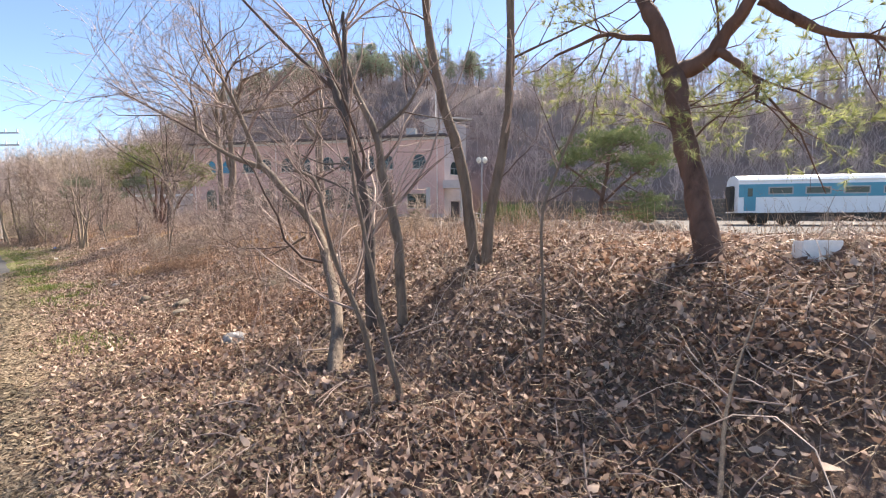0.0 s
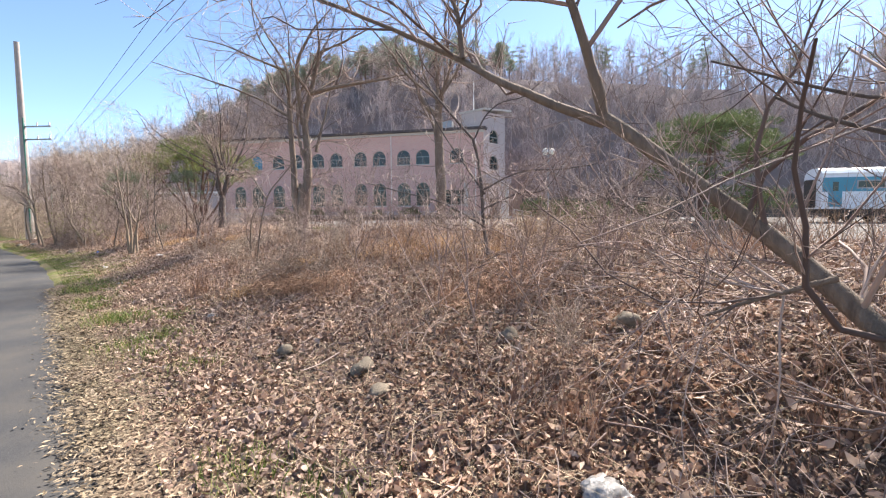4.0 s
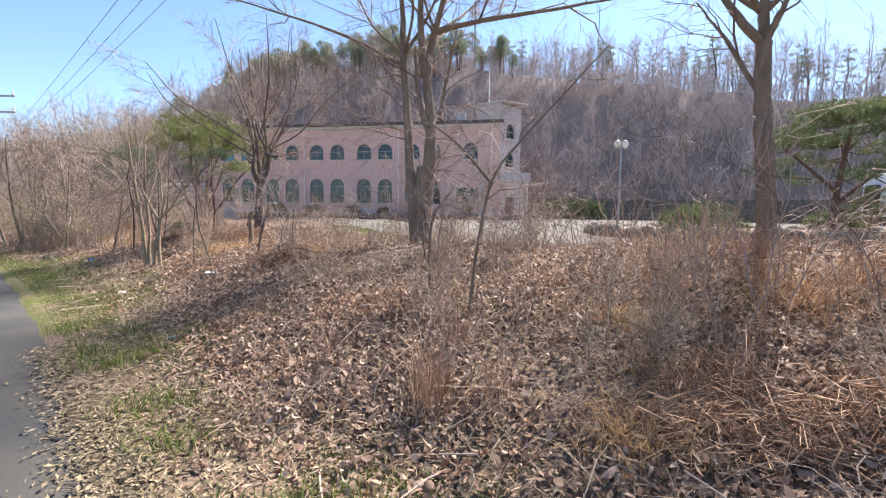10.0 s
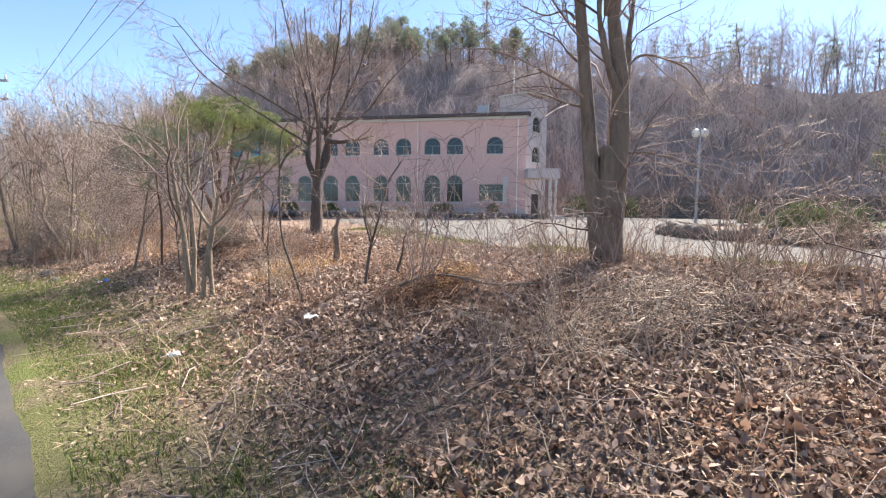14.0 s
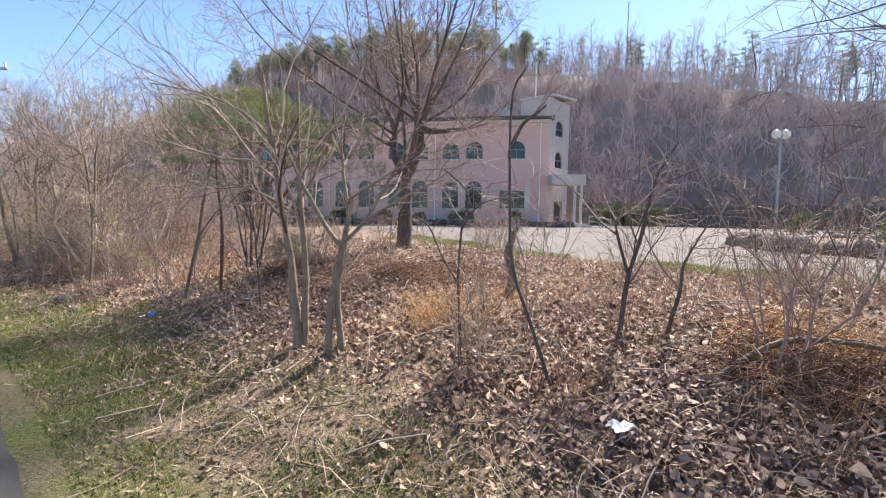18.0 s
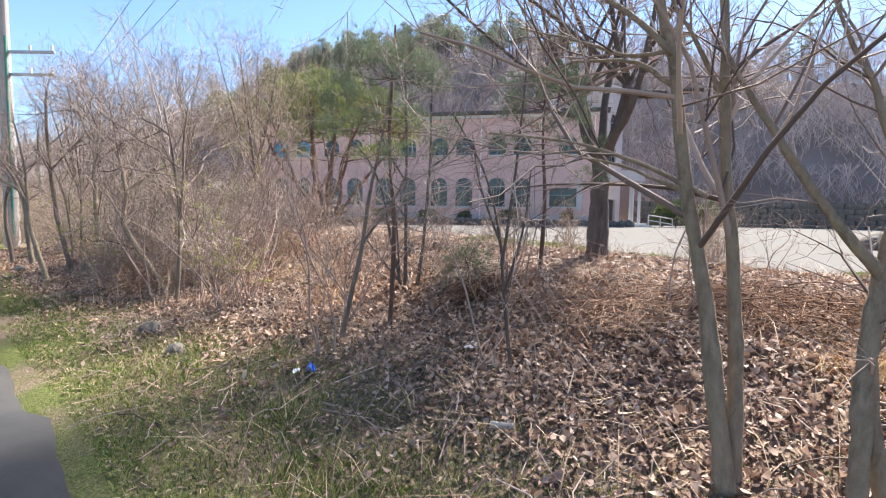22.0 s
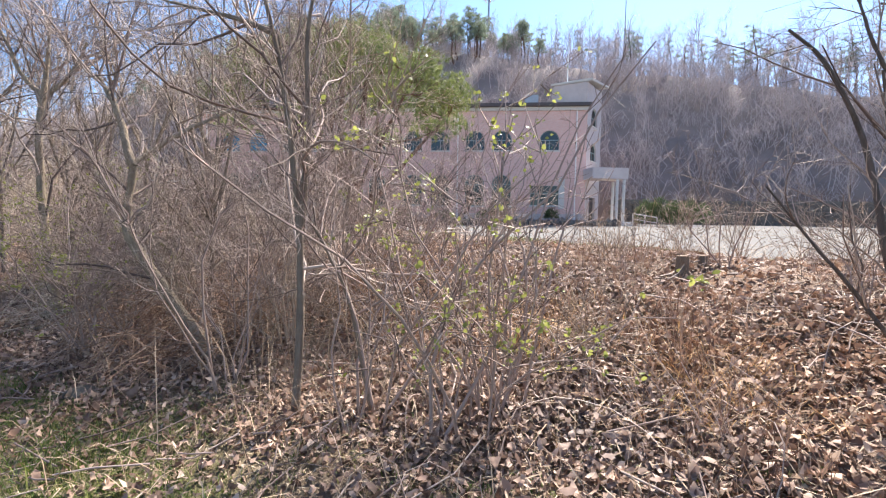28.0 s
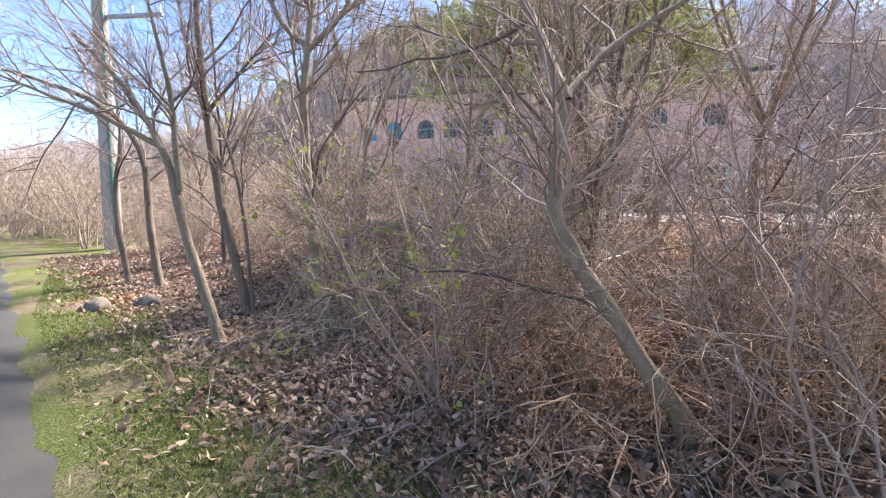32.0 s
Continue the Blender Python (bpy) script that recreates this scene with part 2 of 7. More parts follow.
def plain(name, c, rough=0.7, metal=0.0, var=0.18, scale=6.0, spec=0.4, bump=0.0):
    k = Mat(name, rough, metal, spec)
    n1, n2 = k.noise(scale, 5, 0.65), k.noise(scale * 9, 3)
    lo, hi = tuple(v * (1 - var) for v in c), tuple(min(1.0, v * (1 + var)) for v in c)
    col = k.mix(0.35, k.ramp(n1, (0.35, lo), (0.65, hi)), k.ramp(n2, (0.3, lo), (0.7, hi)))
    k.color(col)
    if bump:
        k.bump(n2, bump, 0.01)
    return k.m


# pink brick-tile facing with fine courses
k = Mat("pink_facing", 0.85, 0, 0.25)
br = k.n.new("ShaderNodeTexBrick")
for key, val in (("Scale", 1.0), ("Mortar Size", 0.006), ("Brick Width", 0.23), ("Row Height", 0.07)):
    br.inputs[key].default_value = val
br.inputs["Color1"].default_value, br.inputs["Color2"].default_value, br.inputs["Mortar"].default_value = (0.57, 0.345, 0.3, 1), (0.63, 0.4, 0.35, 1), (0.58, 0.46, 0.42, 1)
k.l.new(k.coord((1, 1, 1), (radians(90), 0, 0)), br.inputs["Vector"])
c = k.mix(k.ramp(k.noise(0.35, 5), (0.4, (0, 0, 0)), (0.7, (0.5, 0.5, 0.5))), br.outputs[0], (0.52, 0.355, 0.32))
M["facing"] = k.color(c).m
M["facing_pale"] = plain("pale_render", (0.47, 0.4, 0.38), 0.8, 0, 0.1, 1.5)
M["roof"] = plain("dark_metal_roof", (0.07, 0.055, 0.055), 0.6, 0, 0.2, 2)
M["trim"] = plain("pale_trim", (0.5, 0.465, 0.43), 0.7, 0, 0.08, 4)
M["frame_green"] = plain("grey_green_frame", (0.17, 0.21, 0.2), 0.5)
M["downpipe"] = plain("downpipe_paint", (0.72, 0.66, 0.62), 0.5)
M["door_dark"] = plain("dark_doorway", (0.05, 0.04, 0.04), 0.6)
M["stone"] = plain("field_stone", (0.17, 0.14, 0.105), 0.9, 0, 0.35, 7, 0.2, 0.6)
M["stone_dark"] = plain("mossy_stone", (0.13, 0.115, 0.1), 0.95, 0, 0.4, 5, 0.2, 0.6)
M["white"] = plain("weathered_white", (0.75, 0.74, 0.72), 0.6, 0, 0.08, 5)
M["train_white"] = plain("train_white_paint", (0.78, 0.79, 0.8), 0.4, 0, 0.06, 1.2)
M["train_teal"] = plain("train_teal_paint", (0.07, 0.27, 0.36), 0.4, 0, 0.1, 1.2)
M["train_under"] = plain("grimy_underframe", (0.06, 0.055, 0.05), 0.8, 0.2, 0.3, 6)
M["steel"] = plain("galvanised_steel", (0.3, 0.3, 0.31), 0.45, 0.7, 0.1, 6)
M["pole_concrete"] = plain("pole_concrete", (0.34, 0.3, 0.28), 0.9, 0, 0.15, 5)
M["wire"] = plain("black_cable", (0.03, 0.03, 0.03), 0.6)
M["green_cable"] = plain("green_sleeve", (0.05, 0.2, 0.15), 0.6)
M["blue"] = plain("blue_plastic", (0.03, 0.16, 0.6), 0.35)
M["paper"] = plain("damp_paper", (0.82, 0.81, 0.78), 0.8)
M["grey_paper"] = plain("grey_damp_paper", (0.36, 0.34, 0.33), 0.85)
M["foam"] = plain("white_foam", (0.8, 0.79, 0.77), 0.8, 0, 0.06, 20, 0.2, 0.3)
M["cut_wood"] = plain("cut_wood", (0.36, 0.25, 0.16), 0.85, 0, 0.25, 12, 0.2, 0.4)


def glass(name, c, rough=0.06):
    k = Mat(name, rough, 0, 0.4)
    k.color(c)
    return k.m


M["glass"] = glass("dark_teal_glass", (0.02, 0.032, 0.033), 0.1)
M["glass_blue"] = glass("blue_film_glass", (0.03, 0.2, 0.34), 0.15)
k = Mat("globe_glass", 0.3, 0, 0.5)
k.color((0.66, 0.66, 0.63)).thin((0.66, 0.66, 0.63), 0.35)
M["globe"] = k.m
k = Mat("clear_wrap", 0.12, 0, 0.6)
k.color((0.3, 0.29, 0.28)).bump(k.noise(30, 4), 0.8, 0.02).thin((0.5, 0.5, 0.5), 0.3)
M["wrap"] = k.m

# ---- mesh helpers ----
def mesh_object(name, verts, faces, mats, smooth=False, index=None):
    me = bpy.data.meshes.new(name)
    verts = np.asarray(verts, np.float32).reshape(-1, 3)
    if isinstance(faces, np.ndarray):
        n, w = faces.shape
        me.vertices.add(len(verts))
        me.vertices.foreach_set("co", verts.ravel())
        me.loops.add(n * w)
        me.loops.foreach_set("vertex_index", faces.astype(np.int32).ravel())
        me.polygons.add(n)
        me.polygons.foreach_set("loop_start", np.arange(0, n * w, w, dtype=np.int32))
        me.update(calc_edges=True)
    else:
        me.from_pydata(verts.tolist(), [], faces)
    for m in mats if isinstance(mats, (list, tuple)) else [mats]:
        me.materials.append(m)
    if index is not None:
        me.polygons.foreach_set("material_index", np.asarray(index, np.int32))
    if smooth:
        me.polygons.foreach_set("use_smooth", np.ones(len(me.polygons), bool))
    me.update()
    return new(name, me)


def child(ob, parent):
    ob.parent = parent
    return ob


def part(name, bm, material, parent, label=""):
    me = bpy.data.meshes.new(name)
    bm.normal_update()
    bm.to_mesh(me)
    bm.free()
    me.materials.append(material)
    ob = new(name, me)
    if parent is not None:
        ob.parent = parent
    return tagged(ob, label)


def group_at(name, x=0, y=0, z=0, turn=0.0):
    e = new(name)
    e.empty_display_size = 0.2
    e.matrix_basis = pose(x, y, z, 0, 0, turn)
    return e


def box(bm, x0, x1, y0, y1, z0, z1, bevel=0.0):
    made = bmesh.ops.create_cube(bm, size=1.0, matrix=Matrix.Translation(((x0 + x1) / 2, (y0 + y1) / 2, (z0 + z1) / 2)) @ Matrix.Diagonal((x1 - x0, y1 - y0, z1 - z0, 1)))
    if bevel:
        edges = list({e for v in made["verts"] for e in v.link_edges})
        bmesh.ops.bevel(bm, geom=edges, offset=bevel, segments=2, affect="EDGES")
    return bm


def boxed(*a, **kw):
    return box(bmesh.new(), *a, **kw)


def rod(bm, p, q, r0, r1=None, sides=12):
    p, q = Vector(p), Vector(q)
    d = q - p
    bmesh.ops.create_cone(bm, cap_ends=True, segments=sides, radius1=r0, radius2=r0 if r1 is None else r1, depth=d.length,
                          matrix=Matrix.Translation((p + q) / 2) @ d.to_track_quat("Z", "Y").to_matrix().to_4x4())
    return bm


def rodded(*a, **kw):
    return rod(bmesh.new(), *a, **kw)


def tubes(batches):
    """Vertices and quads of many tapered tubes; a batch is points (B, n, 3), radii (B, n) and the number of sides."""
    V, F, base = [], [], 0
    for P, R, k in batches:
        B, n, _ = P.shape
        if not B:
            continue
        T = np.gradient(P, axis=1)
        T /= np.linalg.norm(T, axis=2, keepdims=True) + 1e-9
        mean = T.mean(1, keepdims=True)
        ref = np.where(np.abs(mean[..., 2:3]) < 0.75, np.array([0, 0, 1.0]), np.array([1.0, 0, 0]))
        A = np.cross(T, ref)
        A /= np.linalg.norm(A, axis=2, keepdims=True) + 1e-9
        C = np.cross(T, A)
        ang = np.arange(k) * 2 * np.pi / k
        ring = P[:, :, None] + R[:, :, None, None] * (np.cos(ang)[:, None] * A[:, :, None] + np.sin(ang)[:, None] * C[:, :, None])
        V.append(ring.reshape(-1, 3))
        i = base + (np.arange(B)[:, None, None] * n + np.arange(n - 1)[None, :, None]) * k + np.arange(k)[None, None]
        j = base + (np.arange(B)[:, None, None] * n + np.arange(n - 1)[None, :, None]) * k + (np.arange(k) + 1)[None, None] % k
        F.append(np.stack([i, j, j + k, i + k], -1).reshape(-1, 4))
        base += B * n * k
    return (np.concatenate(V), np.concatenate(F)) if V else (np.zeros((0, 3)), np.zeros((0, 4), int))


def sprout(rng, P, R, count, length, angle, n, gnarl, lift, start=0.25, thick=0.55, least=0.0016):
    """Child branches of the polylines P: count on each, of the given length range, leaving at the given angle."""
    B, m, _ = P.shape
    idx = np.repeat(np.arange(B), count)
    u = rng.uniform(start, 1.0, len(idx)) * (m - 1)
    lo = np.minimum(u.astype(int), m - 2)
    w = (u - lo)[:, None]
    p = P[idx, lo] * (1 - w) + P[idx, lo + 1] * w
    r = R[idx, lo] * (1 - w[:, 0]) + R[idx, lo + 1] * w[:, 0]
    d = P[idx, lo + 1] - P[idx, lo]
    d /= np.linalg.norm(d, axis=1, keepdims=True) + 1e-9
    side = rng.normal(size=(len(idx), 3))
    side -= (side * d).sum(1, keepdims=True) * d
    side /= np.linalg.norm(side, axis=1, keepdims=True) + 1e-9
    a = np.radians(rng.normal(angle, 11, len(idx)))[:, None]
    d = np.cos(a) * d + np.sin(a) * side
    L = rng.uniform(*length, len(idx)) * (1.15 - 0.5 * u / (m - 1))
    pts = [p]
    for _ in range(n - 1):
        d = d + rng.normal(0, gnarl, d.shape)
        d[:, 2] += lift
        d /= np.linalg.norm(d, axis=1, keepdims=True)
        p = p + d * (L / (n - 1))[:, None]
        pts.append(p)
    Q = np.stack(pts, 1)
    r0 = np.maximum(np.minimum(r * thick, L * 0.0115), least)
    S = r0[:, None] * np.linspace(1, 0.35, n)[None]
    return Q, np.maximum(S, least * 0.6)


def smooth_limb(pts, n):
    """A smooth polyline of n points through the control points."""
    c = np.array(pts, float)
    c = np.vstack([2 * c[0] - c[1], c, 2 * c[-1] - c[-2]])
    out = []
    for t in np.linspace(0, len(pts) - 1 - 1e-6, n):
        i, f = int(t), t - int(t)
        a, b, d, e = c[i], c[i + 1], c[i + 2], c[i + 3]
        out.append(0.5 * (2 * b + (d - a) * f + (2 * a - 5 * b + 4 * d - e) * f * f + (3 * b - a - 3 * d + e) * f ** 3))
    return np.array(out)


def bare_tree(name, limbs, label, seed, spec, bark_mat="bark", twig_mat="twig", category="tree", flare=1.35, clean=False, least=0.0016):
    """A leafless tree from its limbs; spec lists (count, length, angle, points, gnarl, lift, start) of each order of branches."""
    rng = np.random.default_rng(seed)
    x, y, z = limbs[0][2][0]
    e = group_at(name, x, y, z)
    tagged(e, label, category)
    off = np.array([x, y, z])
    thick, P, R = [], [], []
    for k, (r0, r1, pts) in enumerate(limbs):
        q = smooth_limb(pts, 18) - off
        wob = rng.normal(0, 1, (18, 3)).cumsum(0)
        q[1:-1] += (wob - np.linspace(0, 1, 18)[:, None] * wob[-1])[1:-1] * min(r0, 0.05) * 0.11
        r = np.linspace(r0, r1, 18) * (1 + rng.normal(0, 0.06, 18))
        if k == 0 and r0 > 0.02:
            r[0] *= flare
            q[0, 2] -= 0.06
        thick.append((q[None], r[None], 10 if r0 > 0.05 else 7))
        P.append(q)
        R.append(r)
    for k, limb in enumerate(thick):
        v, fc = tubes([limb])
        child(mesh_object("limb" if k else "trunk", v, fc, M[bark_mat], True), e)
    P, R, twigs = np.array(P[clean:]), np.array(R[clean:]), []
    for lv, (count, length, angle, n, gnarl, lift, start) in enumerate(spec):
        P, R = sprout(rng, P, R, count, length, angle, n, gnarl, lift, start, least=least)
        twigs.append((P, R, 5 if lv == 0 else 3))
    if twigs:
        v, fc = tubes(twigs)
        tagged(child(mesh_object("crown", v, fc, M[twig_mat], True), e), kind="stuff")
    return e


def leaf_cards(rng, P, size, width=0.55, flat=0.0, curl=0.25):
    """Small curled leaves at P: six points and four triangles each."""
    n = len(P)
    d = rng.normal(size=(n, 3))
    up = rng.normal(size=(n, 3))
    if flat:
        d[:, 2] *= 1 - flat
        up = up * (1 - flat) + np.array([0, 0, 1.0])
    d /= np.linalg.norm(d, axis=1, keepdims=True)
    s = np.cross(d, up)
    s /= np.linalg.norm(s, axis=1, keepdims=True) + 1e-9
    nn = np.cross(s, d)
    L = rng.uniform(*size, n)[:, None]
    W = L * width * rng.uniform(0.75, 1.2, (n, 1)) * 0.5
    K = L * rng.uniform(-curl, curl * 1.3, (n, 1))
    w1, w2 = W * rng.uniform(0.7, 1.1, (n, 1)), W * rng.uniform(0.5, 1.15, (n, 1))
    t1, t2 = rng.uniform(-0.3, -0.12, (n, 1)), rng.uniform(0.08, 0.26, (n, 1))
    lift = [K * rng.uniform(-0.4, 1.0, (n, 1)) for _ in range(4)]
    V = np.stack([P - d * L / 2 + nn * K, P + d * L * t1 + s * w1 + nn * lift[0], P + d * L * t1 - s * w1 + nn * lift[1],
                  P + d * L * t2 + s * w2 + nn * lift[2], P + d * L * t2 - s * w2 + nn * lift[3], P + d * L / 2 + s * w2 * 0.4 + nn * K * 1.2], 1).reshape(-1, 3)
    b = (np.arange(n) * 6)[:, None]
    F = np.concatenate([b + np.array([[0, 1, 2]]), b + np.array([[1, 3, 2]]), b + np.array([[2, 3, 4]]), b + np.array([[3, 5, 4]])])
    return V, F


def chips(rng, P, size, flat=0.5, wide=(0.25, 0.6)):
    """Crumbled bits of leaf at P: two folded triangles each."""
    n = len(P)
    a = rng.uniform(0, 2 * np.pi, n)
    d = np.stack([np.cos(a), np.sin(a), rng.normal(0, 1 - flat, n)], 1)
    s = np.stack([-np.sin(a), np.cos(a), rng.normal(0, 1 - flat, n)], 1)
    L = rng.uniform(*size, n)[:, None]
    w = L * rng.uniform(*wide, (n, 1))
    V = np.stack([P - d * L / 2, P + s * w / 2, P + d * L / 2, P - s * w / 2 + np.array([0, 0, 0.3]) * w], 1).reshape(-1, 3)
    b = (np.arange(n) * 4)[:, None]
    return V, np.concatenate([b + np.array([[0, 1, 2]]), b + np.array([[0, 2, 3]])])


def blades(rng, P, height, lean, width, curve=0.5):
    """Grass blades or stalks standing at P: two bent, tapering strips of triangles each."""
    n = len(P)
    a = rng.uniform(0, 2 * np.pi, n)
    d = np.stack([np.cos(a), np.sin(a), np.zeros(n)], 1)
    s = np.stack([-np.sin(a), np.cos(a), np.zeros(n)], 1)
    b = rng.uniform(0, 2 * np.pi, n)
    s = np.cos(b)[:, None] * s + np.sin(b)[:, None] * d
    H = rng.uniform(*height, n)[:, None]
    Ln = rng.uniform(*lean, n)[:, None] * H
    W = rng.uniform(*width, n)[:, None] / 2
    up = np.array([0, 0, 1.0])
    mid = P + d * Ln * 0.35 + up * H * 0.6
    tip = P + d * Ln + up * H * (1 - 0.35 * curve * np.minimum(Ln / H, 1.4))
    V = np.stack([P - s * W, P + s * W, mid + s * W * 0.75, mid - s * W * 0.75, tip], 1).reshape(-1, 3)
    i = (np.arange(n) * 5)[:, None]
    F = np.concatenate([i + np.array([[0, 1, 2]]), i + np.array([[0, 2, 3]]), i + np.array([[3, 2, 4]])])
    return V, F


def needle_tufts(rng, P, D, count, length, width):
    """Pine needles: fans of thin triangles at P, pointing about D."""
    n = len(P)
    d = np.repeat(D, count, 0) + rng.normal(0, 0.55, (n * count, 3))
    d /= np.linalg.norm(d, axis=1, keepdims=True)
    p = np.repeat(P, count, 0)
    s = np.cross(d, rng.normal(size=d.shape))
    s /= np.linalg.norm(s, axis=1, keepdims=True) + 1e-9
    L = rng.uniform(*length, len(d))[:, None]
    V = np.stack([p - s * width / 2, p + s * width / 2, p + d * L + s * width * 0.15], 1).reshape(-1, 3)
    return V, np.arange(len(V)).reshape(-1, 3)


# ---- the lie of the land ----
H2 = math.sqrt(0.5)


def to_sq(x, y):
    """Metres along the road and to its right."""
    return (y - x) * H2, (x + y) * H2


def to_xy(s, q):
    return (q - s) * H2, (s + q) * H2


def lot_edge(s):
    return np.interp(s, [-60, 14, 20, 23, 25.5, 34, 60], [11.5, 12.3, 12.0, 11.7, 12.6, 16.5, 26])


def lot_height(x, y):
    return 0.36 + np.clip(y - 18, -30, 60) * 0.0115


ROAD_Q, ROAD_Z = [-400, -30, -6, -3.2, 0, 0.8, 1.5], [-0.6, -0.5, -0.25, -0.08, -0.05, -0.02, 0.02]
BANK_Q, BANK_Z = [2, 2.7, 3.6, 4.2, 5, 6, 7, 9, 11.5], [0.13, 0.32, 0.56, 0.72, 0.88, 0.98, 0.9, 0.6, 0.44]
CROWN_S, CROWN_K = [7, 10.5, 12, 14, 16, 18, 20, 23, 27], [1.0, 1.12, 1.05, 0.9, 0.9, 0.82, 0.86, 0.95, 1.0]
STEEP_Q, STEEP_Z = [2.2, 3.2, 4, 5, 6, 7.5, 9, 11.5], [0.18, 0.78, 1.02, 1.1, 1.12, 1.0, 0.6, 0.42]
CREST_X = [-300, -170, -117, -82, -68, -56, -42, -20, 0, 12, 26, 45, 57, 80, 120, 300]
CREST_Z = [12, 13, 14, 15, 19, 24, 28.5, 30.5, 30.5, 29, 26, 21.5, 19, 17, 17, 18]
CREST_Y = [160, 150, 128, 117, 114, 115, 112, 108, 106, 103, 98, 88, 77, 66, 60, 60]
FOOT_X, FOOT_Y = [-300, -60, -36, 0, 20, 45, 70, 300], [92, 86, 70, 69, 66, 54, 44, 36]


def road_edge(s):
    return np.interp(s, [-20, 3, 9, 15, 20, 24, 28, 34, 42, 60], [0.1, 0.12, 0.35, 0.6, 0.72, 0.6, 0.25, -0.35, -1.2, -3.4])


def swell(x, y, size, seed=0.0):
    """Soft unevenness of about one unit."""
    a = np.sin(x / size * 1.7 + seed) * np.cos(y / size * 1.3 - seed * 2)
    b = np.sin((x + y) / size * 3.1 + 1.3 + seed) * np.sin((x - y) / size * 2.7 + 0.4)
    return 0.6 * a + 0.4 * b


def height(x, y):
    x, y = np.asarray(x, float), np.asarray(y, float)
    s, q = to_sq(x, y)
    w = np.clip((s - 3) / 4, 0, 1)
    w = w * w * (3 - 2 * w)
    qq = np.minimum(q, 11.5)
    b = w * (1 + (np.interp(s, CROWN_S, CROWN_K) - 1) * np.clip((q - 3.4) / 1.8, 0, 1)) * np.interp(qq, ROAD_Q + BANK_Q, ROAD_Z + BANK_Z) + (1 - w) * np.interp(qq, ROAD_Q + STEEP_Q, ROAD_Z + STEEP_Z)
    e = lot_edge(s)
    k = np.clip((q - (e - 2)) / 2.5, 0, 1)
    k = k * k * (3 - 2 * k)
    z = b * (1 - k) + k * lot_height(x, y)
    rough = np.clip((q - 0.9) / 1.5, 0, 1) * (1 - k)
    z = z + rough * (0.05 * swell(x, y, 1.3) + 0.025 * swell(x, y, 0.45, 2.0))
    foot, crest, top = np.interp(x, FOOT_X, FOOT_Y), np.interp(x, CREST_X, CREST_Y), np.interp(x, CREST_X, CREST_Z)
    t = np.clip((y - foot) / (crest - foot), 0, 1)
    hill = (top - z) * np.sin(t * np.pi / 2) ** 1.15
    hill = hill + t * (1.2 * swell(x, y, 14) + 0.5 * swell(x, y, 5, 1.0)) - np.clip(y - crest, 0, 400) * 0.10
    return z + hill


def floor_z(x, y):
    return float(height(x, y))


def spaced(fine0, fine1, step, far, growth=1.12):
    mid = list(np.arange(fine0, fine1 + 1e-6, step))
    up, d = [], step
    while not up or up[-1] < far[1]:
        d *= growth
        up.append((up[-1] if up else fine1) + min(d, 4.0))
    down, d = [], step
    while not down or down[-1] > far[0]:
        d *= growth
        down.append((down[-1] if down else fine0) - min(d, 6.0))
    return np.array(down[::-1] + mid + up)


def build_ground():
    S, Q = spaced(-4, 36, 0.2, (-330, 330)), spaced(-0.6, 9.6, 0.15, (-330, 330))
    s, q = np.meshgrid(S, Q, indexing="ij")
    x, y = to_xy(s, q)
    z = height(x, y)
    e = lot_edge(s)
    z = np.where((q > e + 0.25) & (y < 66.5) & (x < 66), z - 0.12, z)
    re = road_edge(s)
    z = np.where((q < re - 0.12) & (q > re - 3.3), z - 0.06, z)
    n, m = s.shape
    i = (np.arange(n - 1)[:, None] * m + np.arange(m - 1)[None]).ravel()
    F = np.stack([i, i + m, i + m + 1, i + 1], 1)[:, ::-1]
    ob = mesh_object("ground", np.stack([x, y, z], -1), F, M["ground"], True)
    tagged(ob, "leaf-strewn brown earth bank rising to a wooded hill", "ground", kind="structure")


def build_road():
    S = np.concatenate([np.arange(-40, -4, 2), np.arange(-4, 60, 0.08)])
    W = np.linspace(0, 1, 14)
    edge = road_edge(S) + 0.04 * np.sin(S * 1.9) + 0.03 * np.sin(S * 4.7 + 1) + 0.015 * np.sin(S * 13.0)
    q = edge[:, None] - W[None] * 3.2
    s = np.repeat(S[:, None], 14, 1)
    x, y = to_xy(s, q)
    z = height(x, y) - 0.012 + 0.02 * np.sin(W * np.pi)[None] - 0.05 * (W == 0)[None] - 0.05 * (W == 1)[None]
    n, m = s.shape
    i = (np.arange(n - 1)[:, None] * m + np.arange(m - 1)[None]).ravel()
    F = np.stack([i, i + 1, i + m + 1, i + m], 1)[:, ::-1]
    ob = mesh_object("road", np.stack([x, y, z], -1), F, M["asphalt"], True)
    tagged(ob, "narrow worn grey asphalt lane with ragged edges", "road", kind="structure")


def build_lot():
    S = np.arange(-52, 46, 0.5)
    K = 40
    a = lot_edge(S) + 0.12 * np.sin(S * 1.3) + 0.08 * np.sin(S * 3.7)
    far = 66.0 / H2 - S
    w = np.linspace(0, 1, K) ** 1.3
    q = a[:, None] + w[None] * np.maximum(far - a, 0.5)[:, None]
    s = np.repeat(S[:, None], K, 1)
    x, y = to_xy(s, q)
    z = lot_height(x, y) + 0.01 - 0.06 * (w == 0)[None]
    n, m = s.shape
    i = (np.arange(n - 1)[:, None] * m + np.arange(m - 1)[None]).ravel()
    F = np.stack([i, i + m, i + m + 1, i + 1], 1)[:, ::-1]
    ob = mesh_object("pavement", np.stack([x, y, z], -1), F, M["lot"], True)
    tagged(ob, "pale sunlit concrete forecourt before the building", "pavement", kind="structure")


